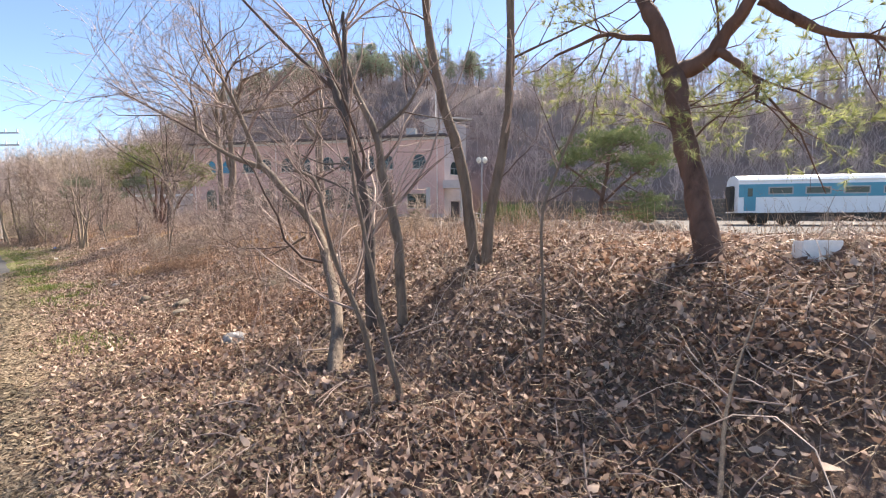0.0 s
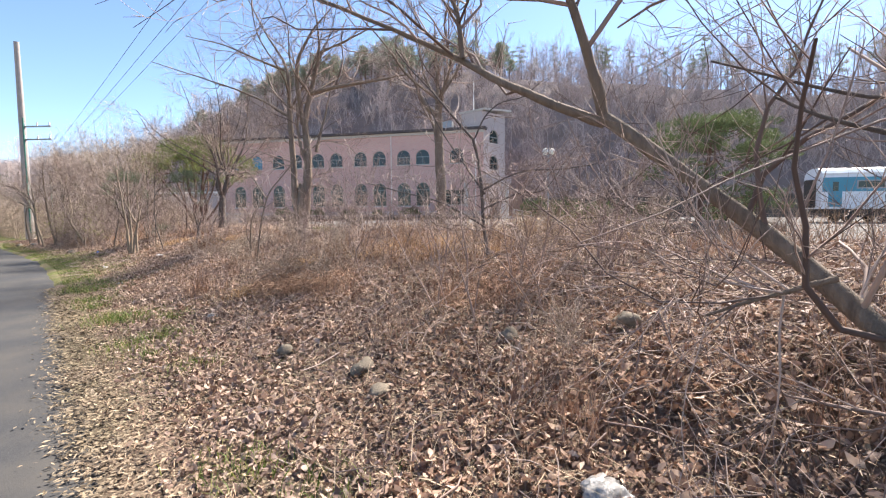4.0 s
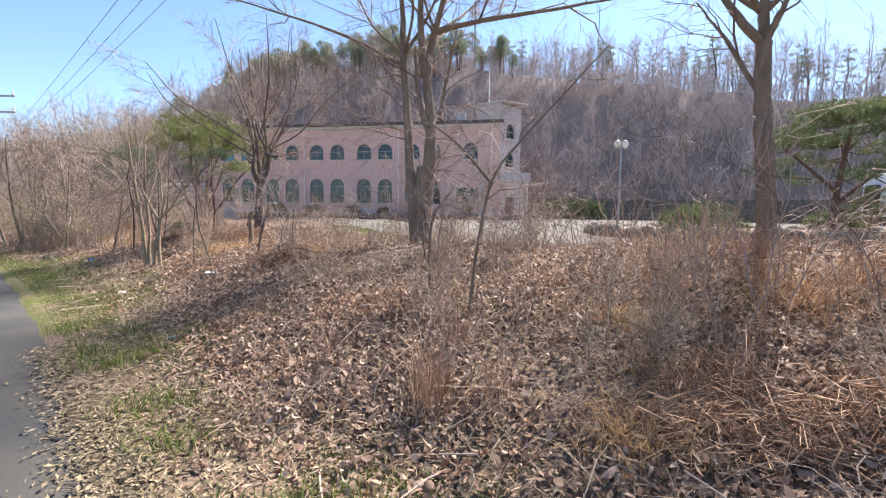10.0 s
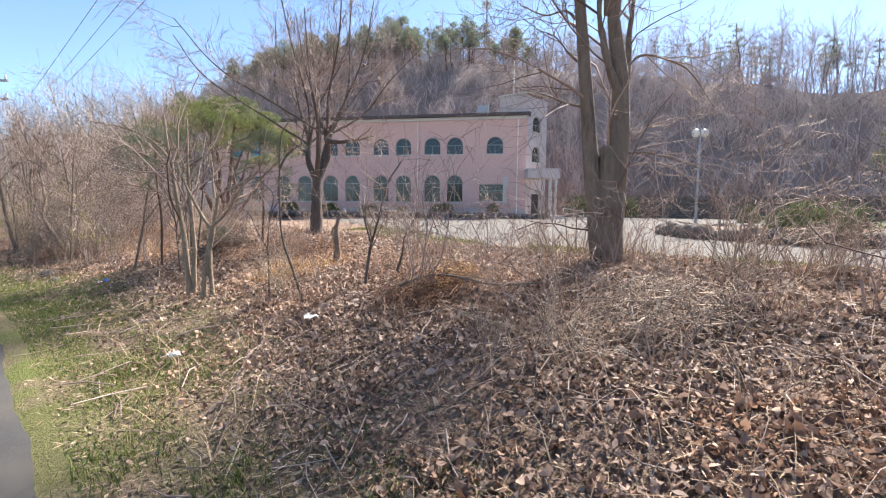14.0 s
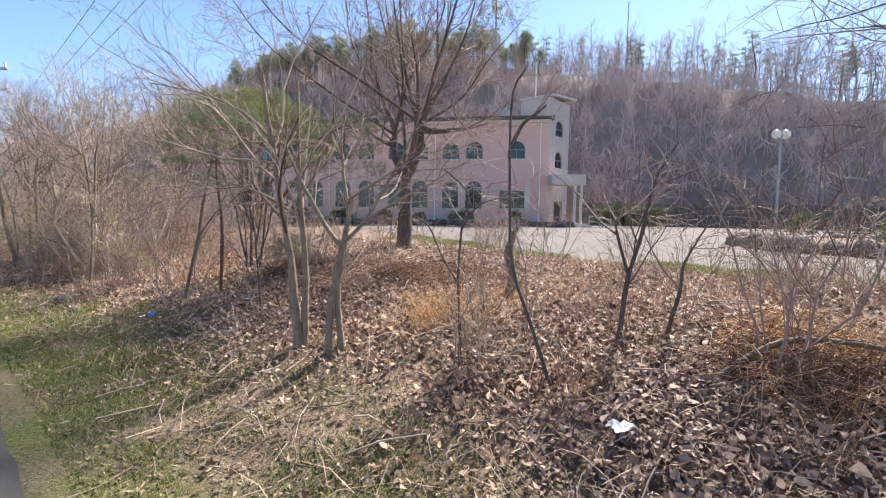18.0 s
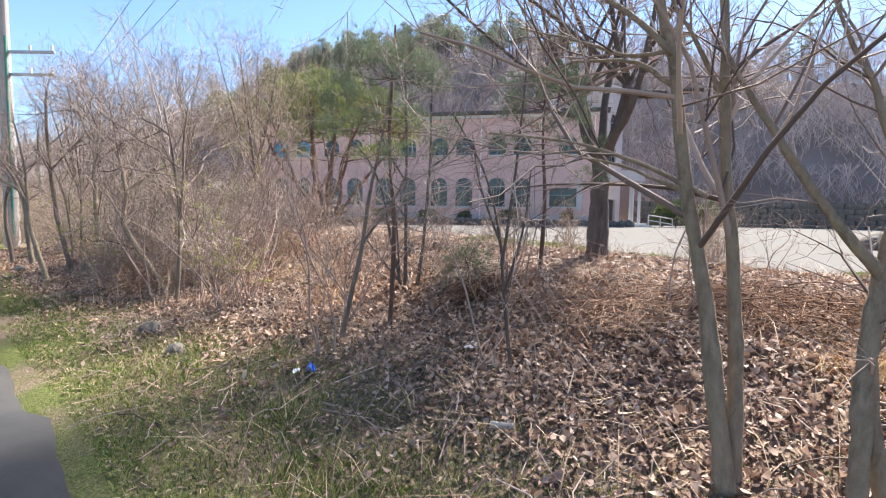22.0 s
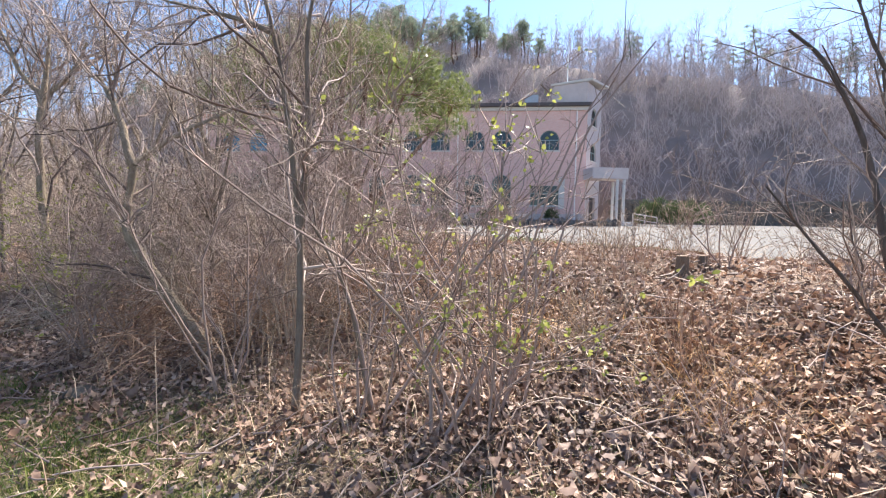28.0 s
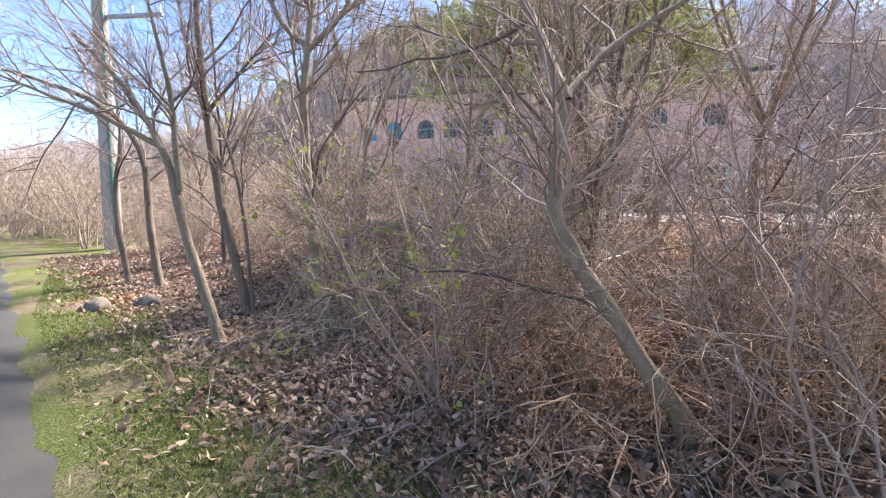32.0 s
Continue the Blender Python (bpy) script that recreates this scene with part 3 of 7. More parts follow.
build_ground()
build_road()
build_lot()

# ---- the building ----
def outline(bm, pts, y):
    vs = [bm.verts.new((px, y, pz)) for px, pz in pts]
    return [bm.edges.new((vs[i], vs[(i + 1) % len(vs)])) for i in range(len(vs))]


def arch_pts(cx, z0, w, h, arched=True):
    r = w / 2
    if not arched:
        return [(cx - r, z0), (cx + r, z0), (cx + r, z0 + h), (cx - r, z0 + h)]
    top = [(cx + r * math.cos(a), z0 + h - r + r * math.sin(a)) for a in np.linspace(0, math.pi, 13)]
    return [(cx - r, z0), (cx + r, z0)] + top


def wall_with_openings(x0, x1, z0, z1, holes, thick=0.35):
    """A wall in the plane y = 0, with openings that go through it, thick towards +y."""
    bm = bmesh.new()
    edges = outline(bm, [(x0, z0), (x1, z0), (x1, z1), (x0, z1)], 0)
    for h in holes:
        edges += outline(bm, arch_pts(*h), 0)
    bmesh.ops.triangle_fill(bm, use_beauty=True, edges=edges)
    made = bmesh.ops.extrude_face_region(bm, geom=bm.faces[:])
    bmesh.ops.translate(bm, verts=[v for v in made["geom"] if isinstance(v, bmesh.types.BMVert)], vec=(0, thick, 0))
    bmesh.ops.recalc_face_normals(bm, faces=bm.faces[:])
    return bm


def ring_bm(pts, y0, y1, t):
    """A frame along a closed outline, t wide, between two depths."""
    c = (sum(p[0] for p in pts) / len(pts), sum(p[1] for p in pts) / len(pts))
    bm, loops = bmesh.new(), []
    for inset, y in ((0, y0), (t, y0), (t, y1), (0, y1)):
        loop = []
        for px, pz in pts:
            dx, dz = c[0] - px, c[1] - pz
            n = math.hypot(dx, dz)
            loop.append(bm.verts.new((px + dx / n * inset, y, pz + dz / n * inset)))
        loops.append(loop)
    n = len(pts)
    for a in range(4):
        A, B = loops[a], loops[(a + 1) % 4]
        for i in range(n):
            bm.faces.new((A[i], A[(i + 1) % n], B[(i + 1) % n], B[i]))
    bmesh.ops.recalc_face_normals(bm, faces=bm.faces[:])
    return bm


def glazing(pts, y):
    bm = bmesh.new()
    bm.faces.new([bm.verts.new((px, y, pz)) for px, pz in pts])
    made = bmesh.ops.extrude_face_region(bm, geom=bm.faces[:])
    bmesh.ops.translate(bm, verts=[v for v in made["geom"] if isinstance(v, bmesh.types.BMVert)], vec=(0, 0.02, 0))
    bmesh.ops.recalc_face_normals(bm, faces=bm.faces[:])
    return bm


def add_window(parent, m, cx, z0, w, h, arched=True, tint="glass", sill=True):
    """A window in an opening of a wall in the plane y = 0 of the pose m."""
    pts = arch_pts(cx, z0, w, h, arched)
    fr = part("window", ring_bm(pts, 0.12, 0.2, 0.07), M["frame_green"], parent)
    fr.matrix_basis = m
    part("pane", glazing(pts, 0.165), M[tint], fr)
    spring = z0 + (h - w / 2 if arched else h * 0.62)
    part("transom", boxed(cx - w / 2 + 0.05, cx + w / 2 - 0.05, 0.125, 0.16, spring - 0.04, spring + 0.04), M["frame_green"], fr)
    part("mullion", boxed(cx - 0.03, cx + 0.03, 0.128, 0.158, z0 + 0.06, spring - 0.04), M["frame_green"], fr)
    if sill:
        part("sill", boxed(cx - w / 2 - 0.08, cx + w / 2 + 0.08, -0.1, 0.11, z0 - 0.12, z0 - 0.004, bevel=0.015), M["trim"], fr)


HALL_TURN = -12.0


def hall_xy(d, out=0.0):
    """A place d metres along the hall from its tower corner and out metres before its face."""
    c, s = math.cos(radians(HALL_TURN)), math.sin(radians(HALL_TURN))
    return -0.1 - c * d + s * out, 57.5 - s * d - c * out


def build_hall():
    g0, eave = 0.8, 11.1
    X0, X1, Y = -35.7, -0.1, 57.5
    b = tagged(group_at("building", -16, Y, g0), "two-storey pink brick hall with arched windows and flat dark eaves", "building")
    inv = pose(16, -Y, -g0)
    columns = [-7.45, -9.85, -13.0, -15.5, -18.75, -21.3, -24.4, -27.0, -30.2, -32.85]
    holes = [(x, 7.35, 1.7, 1.75) for x in [-3.3] + columns] + [(x, 2.4, 1.7, 2.8) for x in columns]
    holes += [(-3.45, 2.5, 2.85, 1.75, False)]
    square = inv @ pose(0, Y, 0)
    m = inv @ pose(X1, Y, 0, 0, 0, HALL_TURN) @ pose(-X1, 0, 0)
    wall = part("facade_wall", wall_with_openings(X0, X1, g0 - 0.4, eave, holes), M["facing"], b)
    wall.matrix_basis = m
    for h in holes:
        blue = h[0] < -30 and h[1] > 5
        add_window(b, m, *h, tint="glass_blue" if blue else "glass")
    for px, name in ((-11.4, "downpipe"), (-1.0, "downpipe"), (-22.8, "downpipe"), (-35.2, "downpipe")):
        d = part(name, rodded((px, -0.09, g0), (px, -0.09, eave - 0.25), 0.055), M["downpipe"], b, "pale painted downpipe")
        d.matrix_basis = m
    for name, bounds in (("side_wall", (X0, X0 + 0.35, 0.352, 10, g0 - 0.4, eave)), ("back_wall", (X0, X1, 10.0, 10.35, g0 - 0.4, eave)),
                         ("side_wall", (X1 - 0.35, X1, 6.2, 9.98, g0 - 0.4, eave)), ("floor_slab", (X0 + 0.36, X1 - 0.36, 0.36, 9.9, 6.0, 6.3)),
                         ("inner_wall", (X0 + 0.4, X1 - 0.4, 3.2, 3.35, g0, 5.98))):
        part(name, boxed(*bounds), M["facing"], b).matrix_basis = m
    roof = boxed(X0 - 0.45, X1 + 0.35, -0.55, 10.9, eave + 0.003, eave + 0.3, bevel=0.03)
    part("roof", roof, M["roof"], b, "dark projecting flat roof edge").matrix_basis = m
    part("fascia", boxed(X0 - 0.2, X1 + 0.1, -0.2, -0.004, eave - 0.3, eave), M["trim"], b).matrix_basis = m
    # plinth course
    part("plinth", boxed(X0, X1, -0.06, -0.004, g0 - 0.4, g0 + 0.95, bevel=0.01), M["facing_pale"], b).matrix_basis = m
    # the turned stair tower at the corner
    ang, L = 50.0, 4.3
    t = inv @ pose(-0.1, Y, 0, 0, 0, ang)
    th = [(2.05, 9.7, 1.75, 1.6), (2.05, 6.6, 1.75, 1.65), (2.2, g0, 1.9, 2.5, False)]
    part("tower_wall", wall_with_openings(0, L, g0 - 0.4, 13.2, th, 0.3), M["facing_pale"], b, "pale rendered stair tower wall").matrix_basis = t
    for h in th[:2]:
        add_window(b, t, *h)
    part("entrance_door", boxed(1.3, 3.1, 0.2, 0.26, g0, g0 + 2.45), M["door_dark"], b, "dark glazed entrance doors").matrix_basis = t
    for bounds in ((L - 0.3, L, 0.302, 3.0, g0 - 0.4, 13.2), (-0.3, 0.0, 0.0, 3.0, eave + 0.31, 13.2), (0.0, L, 3.0, 3.3, g0, 13.2)):
        part("tower_wall", boxed(*bounds), M["facing_pale"], b).matrix_basis = t
    slab = boxed(-0.4, L + 0.75, -0.45, 3.3, 13.21, 13.42, bevel=0.03)
    for v in slab.verts:
        v.co.z += (v.co.x + 0.4) * 0.1
    part("tower_roof", slab, M["trim"], b, "sloping pale tower roof slab").matrix_basis = t
    part("mast_rod", rodded((-1.6, 2.0, eave + 0.3), (-1.6, 2.0, 17.2), 0.05), M["white"], b, "thin white roof rod").matrix_basis = m
    part("roof_box", boxed(-5.4, -4.2, 1.6, 2.6, eave + 0.3, eave + 1.5, bevel=0.04), M["steel"], b, "grey rooftop plant box").matrix_basis = m
    # porch
    part("canopy", boxed(-0.3, 2.9, -1.9, 0.4, 4.75, 5.7, bevel=0.04), M["facing_pale"], b, "pale box canopy over the entrance").matrix_basis = square
    for px, py in ((2.5, -1.9), (2.5, 0.1), (1.9, -1.9)):
        part("column", rodded((px, py, g0), (px, py, 4.7), 0.13), M["trim"], b).matrix_basis = square
    for k in range(2):
        part("step", boxed(-0.4 - 0.3 * k, 3.0 + 0.3 * k, -2.5 - 0.35 * k, 0.0, g0 + 0.16 - 0.16 * k - 0.2, g0 + 0.32 - 0.16 * k, bevel=0.02), M["trim"], b).matrix_basis = square
    part("sign_panel", boxed(-2.4, -1.9, -0.08, -0.004, 2.2, 5.0), M["trim"], b).matrix_basis = m


def build_annex():
    b = tagged(group_at("annex", *hall_xy(41.8, -0.4), 0.8, HALL_TURN), "low beige annex with a white coping beside the hall", "building")
    part("wall", boxed(-6, 5.96, 0, 6, -0.4, 3.6), M["facing_pale"], b)
    part("coping", boxed(-6.2, 5.9, -0.2, 6.2, 3.604, 3.85, bevel=0.03), M["white"], b, "white coping")
    for px in (-4, -1, 2):
        part("window", boxed(px - 0.6, px + 0.6, -0.03, 0.05, 1.2, 2.4), M["frame_green"], b)


def rock_bm(rng, rx, ry, rz, subdiv=2):
    bm = bmesh.new()
    bmesh.ops.create_icosphere(bm, subdivisions=subdiv, radius=1.0)
    seed = Vector(rng.uniform(-50, 50, 3).tolist())
    for v in bm.verts:
        n = noise.noise(v.co * 1.1 + seed) * 0.35 + noise.noise(v.co * 2.6 + seed) * 0.16
        v.co *= 1 + n
        v.co.z = max(v.co.z, -0.45)
        v.co = Vector((v.co.x * rx, v.co.y * ry, v.co.z * rz))
    for f in bm.faces:
        f.smooth = subdiv > 1
    return bm


def build_bed():
    """Rockery along the foot of the hall, with clipped shrubs."""
    rng = np.random.default_rng(11)
    b = tagged(group_at("rockery", *hall_xy(14.2, 3.0), 0.85, HALL_TURN), "low rockery bed of dark stones along the hall", "rockery")
    meshes = []
    for k in range(5):
        ob = part("stone", rock_bm(rng, 0.55, 0.4, 0.42, 1), M["stone_dark"], b)
        ob.matrix_basis = pose(-15 + k * 0.9, 0, 0.1)
        meshes.append(ob.data)
    for k in range(44):
        ob = new("stone", meshes[k % 5])
        ob.parent = b
        ob.matrix_basis = pose(-15 + 4.5 + k * 0.62, rng.uniform(-0.25, 0.25), 0.08, 0, 0, rng.uniform(0, 360)) @ Matrix.Diagonal((*rng.uniform(0.7, 1.25, 3), 1))
    part("soil", boxed(-15.2, 16.4, 0.35, 2.9, -0.4, 0.38), M["ground"], b)
    for k, (x, r, h) in enumerate(((-8.2, 1.15, 0.95), (-3.1, 0.55, 1.0), (-16, 0.9, 0.8), (-20.5, 1.1, 0.9), (-12.4, 0.6, 0.7), (-25, 1.0, 1.0))):
        clipped_shrub(*hall_xy(-x, 1.9), 1.2, r, h, 100 + k)


def clipped_shrub(x, y, z, r, h, seed, label="dark clipped evergreen shrub in the rockery"):
    rng = np.random.default_rng(seed)
    e = tagged(group_at("evergreen_shrub", x, y, z), label, "shrub")
    v, f = tubes([(np.array([[[0, 0, -0.1], [0.02, 0, h * 0.3], [0, 0.03, h * 0.6]]]), np.array([[0.06, 0.05, 0.03]]), 6)])
    child(mesh_object("trunk", v, f, M["bark_dark"]), e)
    n = int(260 * r * (h + 0.5)) + 120
    d = rng.normal(size=(n, 3))
    d[:, 2] = np.abs(d[:, 2])
    d /= np.linalg.norm(d, axis=1, keepdims=True)
    rad = rng.uniform(0.45, 1.0, (n, 1)) ** 0.5 * (1 + 0.18 * np.sin(d[:, :1] * 5 + d[:, 1:2] * 4))
    P = d * rad * np.array([r, r, h * 0.85]) + np.array([0, 0, h * 0.15])
    v, f = needle_tufts(rng, P, d + np.array([0, 0, 0.3]), 14, (0.1, 0.24), 0.03)
    child(mesh_object("crown", v, f, M["needle"]), e)
    return e


def build_back_wall():
    """Dark stone retaining wall behind the forecourt."""
    rng = np.random.default_rng(21)
    b = tagged(group_at("retaining_wall", 20, 62, 0.8), "dark mossy stone retaining wall at the foot of the hill", "wall")
    line = [(5.2, 63.5), (22, 62), (34, 56), (46, 50.5), (60, 45), (78, 40)]
    blocks = [part("stone", boxed(-0.5, 0.5, -0.3, 0.3, -0.25, 0.25, bevel=0.06), M["stone_dark"], b) for _ in range(1)]
    me = blocks[0].data
    first = True
    for (xa, ya), (xb, yb) in zip(line, line[1:]):
        L = math.hypot(xb - xa, yb - ya)
        a = math.degrees(math.atan2(yb - ya, xb - xa))
        for row in range(5):
            n = int(L / 1.45)
            for k in range(n):
                u = (k + 0.5 + 0.5 * (row % 2)) / n
                if u > 1:
                    continue
                ob = blocks[0] if first else new("stone", me)
                first = False
                ob.parent = b
                ob.matrix_basis = pose(xa + (xb - xa) * u - 20, ya + (yb - ya) * u - 62 + row * 0.09 + rng.uniform(-0.06, 0.06), row * 0.55 + 0.12, 0, 0, a + rng.uniform(-3, 3)) @ Matrix.Diagonal((L / n * rng.uniform(0.93, 1.0), 1.1, rng.uniform(1.0, 1.12), 1))


build_hall()
build_annex()
build_bed()
build_back_wall()

# ---- things on the forecourt ----
def build_train():
    a = math.degrees(math.atan2(-0.24, 0.97))
    x0, y0 = 23.7, 38.1
    z0 = float(lot_height(x0, y0)) + 0.0
    e = tagged(group_at("railway_coach", x0, y0, z0, a), "white and teal railway coach standing beyond the forecourt", "train")
    L, W, top, low = 21.0, 2.9, 4.05, 1.0
    prof = [(0, low), (0, 3.3), (0.1, 3.62), (0.35, 3.85), (0.8, 4.0), (W / 2, top), (W - 0.8, 4.0), (W - 0.35, 3.85), (W - 0.1, 3.62), (W, 3.3), (W, low)]
    bm = bmesh.new()
    rings = [[bm.verts.new((x, y, z)) for y, z in prof] for x in (0.0, L)]
    for i in range(len(prof)):
        j = (i + 1) % len(prof)
        bm.faces.new((rings[0][i], rings[1][i], rings[1][j], rings[0][j]))
    for r in rings:
        bm.faces.new(r)
    bmesh.ops.recalc_face_normals(bm, faces=bm.faces[:])
    body = part("body", bm, M["train_white"], e)
    part("teal_band", boxed(0.02, L - 0.02, -0.012, 0.02, 2.25, 3.28), M["train_teal"], body, "teal window band")
    part("roof_strip", boxed(0.0, L, -0.03, 0.12, 3.5, 3.6, bevel=0.02), M["white"], body)
    for k in range(7):
        wx = 2.1 + k * 2.55
        fr = part("window", boxed(wx, wx + 1.75, -0.03, 0.0, 2.45, 3.05, bevel=0.012), M["steel"], body)
        part("pane", boxed(wx + 0.1, wx + 1.65, -0.038, -0.029, 2.53, 2.97), M["glass"], fr)
    for dx in (0.4, L - 1.25):
        d = part("door", boxed(dx, dx + 0.85, -0.03, 0.0, 1.15, 3.15, bevel=0.012), M["train_teal"], body)
        part("pane", boxed(dx + 0.25, dx + 0.6, -0.038, -0.029, 2.3, 2.95), M["glass"], d)
    part("end_gangway", boxed(-0.35, 0.0, 0.85, 2.05, 1.1, 3.2, bevel=0.05), M["train_under"], e)
    part("underframe", boxed(0.3, L - 0.3, 0.25, W - 0.25, 0.72, 0.99), M["train_under"], e)
    for bx in (3.0, L - 3.0):
        bg_ = part("bogie", boxed(bx - 1.6, bx + 1.6, 0.12, W - 0.12, 0.42, 0.72, bevel=0.05), M["train_under"], e)
        for wx in (-1.1, 1.1):
            for wy in (0.45, W - 0.6):
                w = bmesh.new()
                rod(w, (bx + wx, wy, 0.45), (bx + wx, wy + 0.14, 0.45), 0.43, sides=24)
                part("wheel", w, M["train_under"], bg_)
    part("equipment_box", boxed(8, 11.5, 0.3, W - 0.3, 0.3, 0.72, bevel=0.04), M["train_under"], e)
    tr = tagged(group_at("railway_track", x0, y0, z0, a), "short stretch of railway track under the coach", "track")
    for ry in (0.5, W - 0.55):
        part("rail", boxed(-2, L + 2, ry, ry + 0.08, 0.0, 0.02), M["train_under"], tr)
    for k in range(30):
        part("sleeper", boxed(-2 + k * 0.85, -1.75 + k * 0.85, 0.1, W - 0.1, -0.05, 0.0), M["stone_dark"], tr)


def build_lamp():
    x, y = 2.38, 30.6
    z = float(lot_height(x, y)) + 0.01
    e = tagged(group_at("street_lamp", x, y, z), "slim steel lamp post with two white glass globes", "lamp post")
    part("base", rodded((0, 0, 0), (0, 0, 0.5), 0.13, 0.09), M["steel"], e)
    part("pole", rodded((0, 0, 0.5), (0, 0, 4.6), 0.06, 0.045), M["steel"], e)
    part("crossarm", rodded((-0.2, 0, 4.25), (0.2, 0, 4.25), 0.025), M["steel"], e)
    part("finial", rodded((0, 0, 4.6), (0, 0, 4.85), 0.03, 0.006), M["steel"], e)
    for sx in (-0.19, 0.19):
        bm = bmesh.new()
        bmesh.ops.create_uvsphere(bm, u_segments=20, v_segments=14, radius=0.17, matrix=Matrix.Translation((sx, 0, 4.5)) @ Matrix.Diagonal((1, 1, 1.1, 1)))
        for f in bm.faces:
            f.smooth = True
        gl = part("globe", bm, M["globe"], e, "white glass globe")
        part("cap", rodded((sx, 0, 4.25), (sx, 0, 4.3), 0.09, 0.11), M["steel"], gl)


def build_island():
    """Rock-edged planting island on the forecourt."""
    rng = np.random.default_rng(31)
    cx, cy, rx, ry = 7.2, 29.0, 6.3, 5.6
    z = float(lot_height(cx, cy))
    e = tagged(group_at("planting_island", cx, cy, z), "oval planting island edged with dark rough rocks", "planter")
    bm = bmesh.new()
    bmesh.ops.create_circle(bm, cap_ends=True, segments=40, radius=1.0)
    ext = bmesh.ops.extrude_face_region(bm, geom=bm.faces[:])
    bmesh.ops.translate(bm, verts=[v for v in ext["geom"] if isinstance(v, bmesh.types.BMVert)], vec=(0, 0, 1))
    for v in bm.verts:
        v.co = Vector((v.co.x * (rx - 0.3), v.co.y * (ry - 0.3), v.co.z * 0.42 - 0.1))
    bmesh.ops.recalc_face_normals(bm, faces=bm.faces[:])
    part("soil", bm, M["ground"], e)
    n = 46
    for k in range(n):
        a = 2 * math.pi * k / n
        ob = part("rock", rock_bm(rng, rng.uniform(0.4, 0.62), rng.uniform(0.35, 0.5), rng.uniform(0.32, 0.5), 2), M["stone_dark"], e)
        ob.matrix_basis = pose(rx * math.cos(a) + rng.uniform(-0.15, 0.15), ry * math.sin(a) + rng.uniform(-0.15, 0.15), 0.12, 0, 0, math.degrees(a) + 90)


def build_table(x, y):
    z = float(lot_height(x, y)) + 0.01
    e = tagged(group_at("picnic_table", x, y, z, 20), "small dark wooden picnic table on the forecourt", "table")
    part("tabletop", boxed(-0.8, 0.8, -0.4, 0.4, 0.7, 0.75, bevel=0.01), M["bark_dark"], e)
    for sy in (-0.75, 0.75):
        part("bench_seat", boxed(-0.8, 0.8, sy - 0.14, sy + 0.14, 0.4, 0.45, bevel=0.01), M["bark_dark"], e)
    for sx in (-0.6, 0.6):
        part("leg", boxed(sx - 0.04, sx + 0.04, -0.82, 0.82, 0.34, 0.4), M["bark_dark"], e)
        for sy in (-0.3, 0.3):
            part("leg", rodded((sx, sy * 2, 0.0), (sx, sy, 0.7), 0.035), M["bark_dark"], e)


def build_pole(x, y, tall, r=0.23, label="tall concrete utility pole with crossarms and a green cable sleeve", arms=None):
    z = floor_z(x, y)
    e = tagged(group_at("utility_pole", x, y, z), label, "utility pole")
    part("pole", rodded((0, 0, -0.3), (0, 0, tall), r, r * 0.6, sides=16), M["pole_concrete"], e)
    for h in ((tall - 0.9, tall - 1.7) if arms is None else arms):
        lo = -0.9 if arms is None else 0.05
        arm = part("crossarm", boxed(lo, lo + 1.8, -0.05, 0.05, h, h + 0.09), M["steel"], e)
        for k in (lo + 0.1, lo + 0.9, lo + 1.7):
            part("insulator", rodded((k, 0, h + 0.09), (k, 0, h + 0.3), 0.05, 0.035), M["white"], arm)
    part("cable_sleeve", rodded((r * 0.8, -r * 0.6, 0.4), (r * 0.7, -r * 0.5, tall * 0.62), 0.04), M["green_cable"], e)
    return z + tall


def build_wires():
    far, near_ = to_xy(88, 4.4), to_xy(-45, 4.4)
    zf = build_pole(*far, 9.2 - floor_z(*far), 0.15, "distant concrete utility pole carrying cables")
    zn = build_pole(*near_, 9.2 - floor_z(*near_), 0.15, "concrete utility pole carrying cables along the lane")
    for k in range(3):
        P = []
        for t in np.linspace(0, 1, 60):
            s, q = -45 + 133 * t, 4.4 + (k - 1) * 0.62
            x, y = to_xy(s, q)
            P.append((x, y, 9.1 + 0.12 * k - 1.0 * 4 * t * (1 - t)))
        v, f = tubes([(np.array([P]), np.full((1, 60), 0.009), 5)])
        tagged(mesh_object("power_cable", v, f, M["wire"]), "thin black overhead power cable between poles", "cable", group="overhead cables")


def build_handrail():
    z = 0.8
    e = tagged(group_at("handrail", 3.2, 55.2, z), "pale painted handrail beside the entrance steps", "railing")
    feet = [(0.0, 0.0, 0.0), (0.9, -0.3, 0.0), (1.8, -0.6, 0.0)]
    for k, (x, y, b) in enumerate(feet):
        part("post", rodded((x, y, b), (x, y, 1.05 - 0.16 * k), 0.045), M["trim"], e)
    for h in (1.05, 0.6):
        part("rail", rodded((feet[0][0], feet[0][1], h), (feet[2][0], feet[2][1], h - 0.32), 0.04), M["trim"], e)


build_train()
build_handrail()
for n_, (x, y, r, h) in enumerate(((4.9, 56.3, 0.9, 2.1), (6.2, 56.5, 0.95, 2.3), (7.6, 56.2, 0.9, 2.0), (9.0, 56.4, 0.95, 2.2), (10.2, 56.1, 0.8, 1.9), (11.6, 40.6, 0.6, 1.4))):
    clipped_shrub(x, y, float(lot_height(x, y)), r, h, 120 + n_, label="dark green clipped hedge shrub beyond the forecourt")
build_lamp()
build_island()
build_table(12.2, 38.0)
build_pole(-30.2, 31.4, 12.2, arms=(7.0, 6.2))
build_wires()

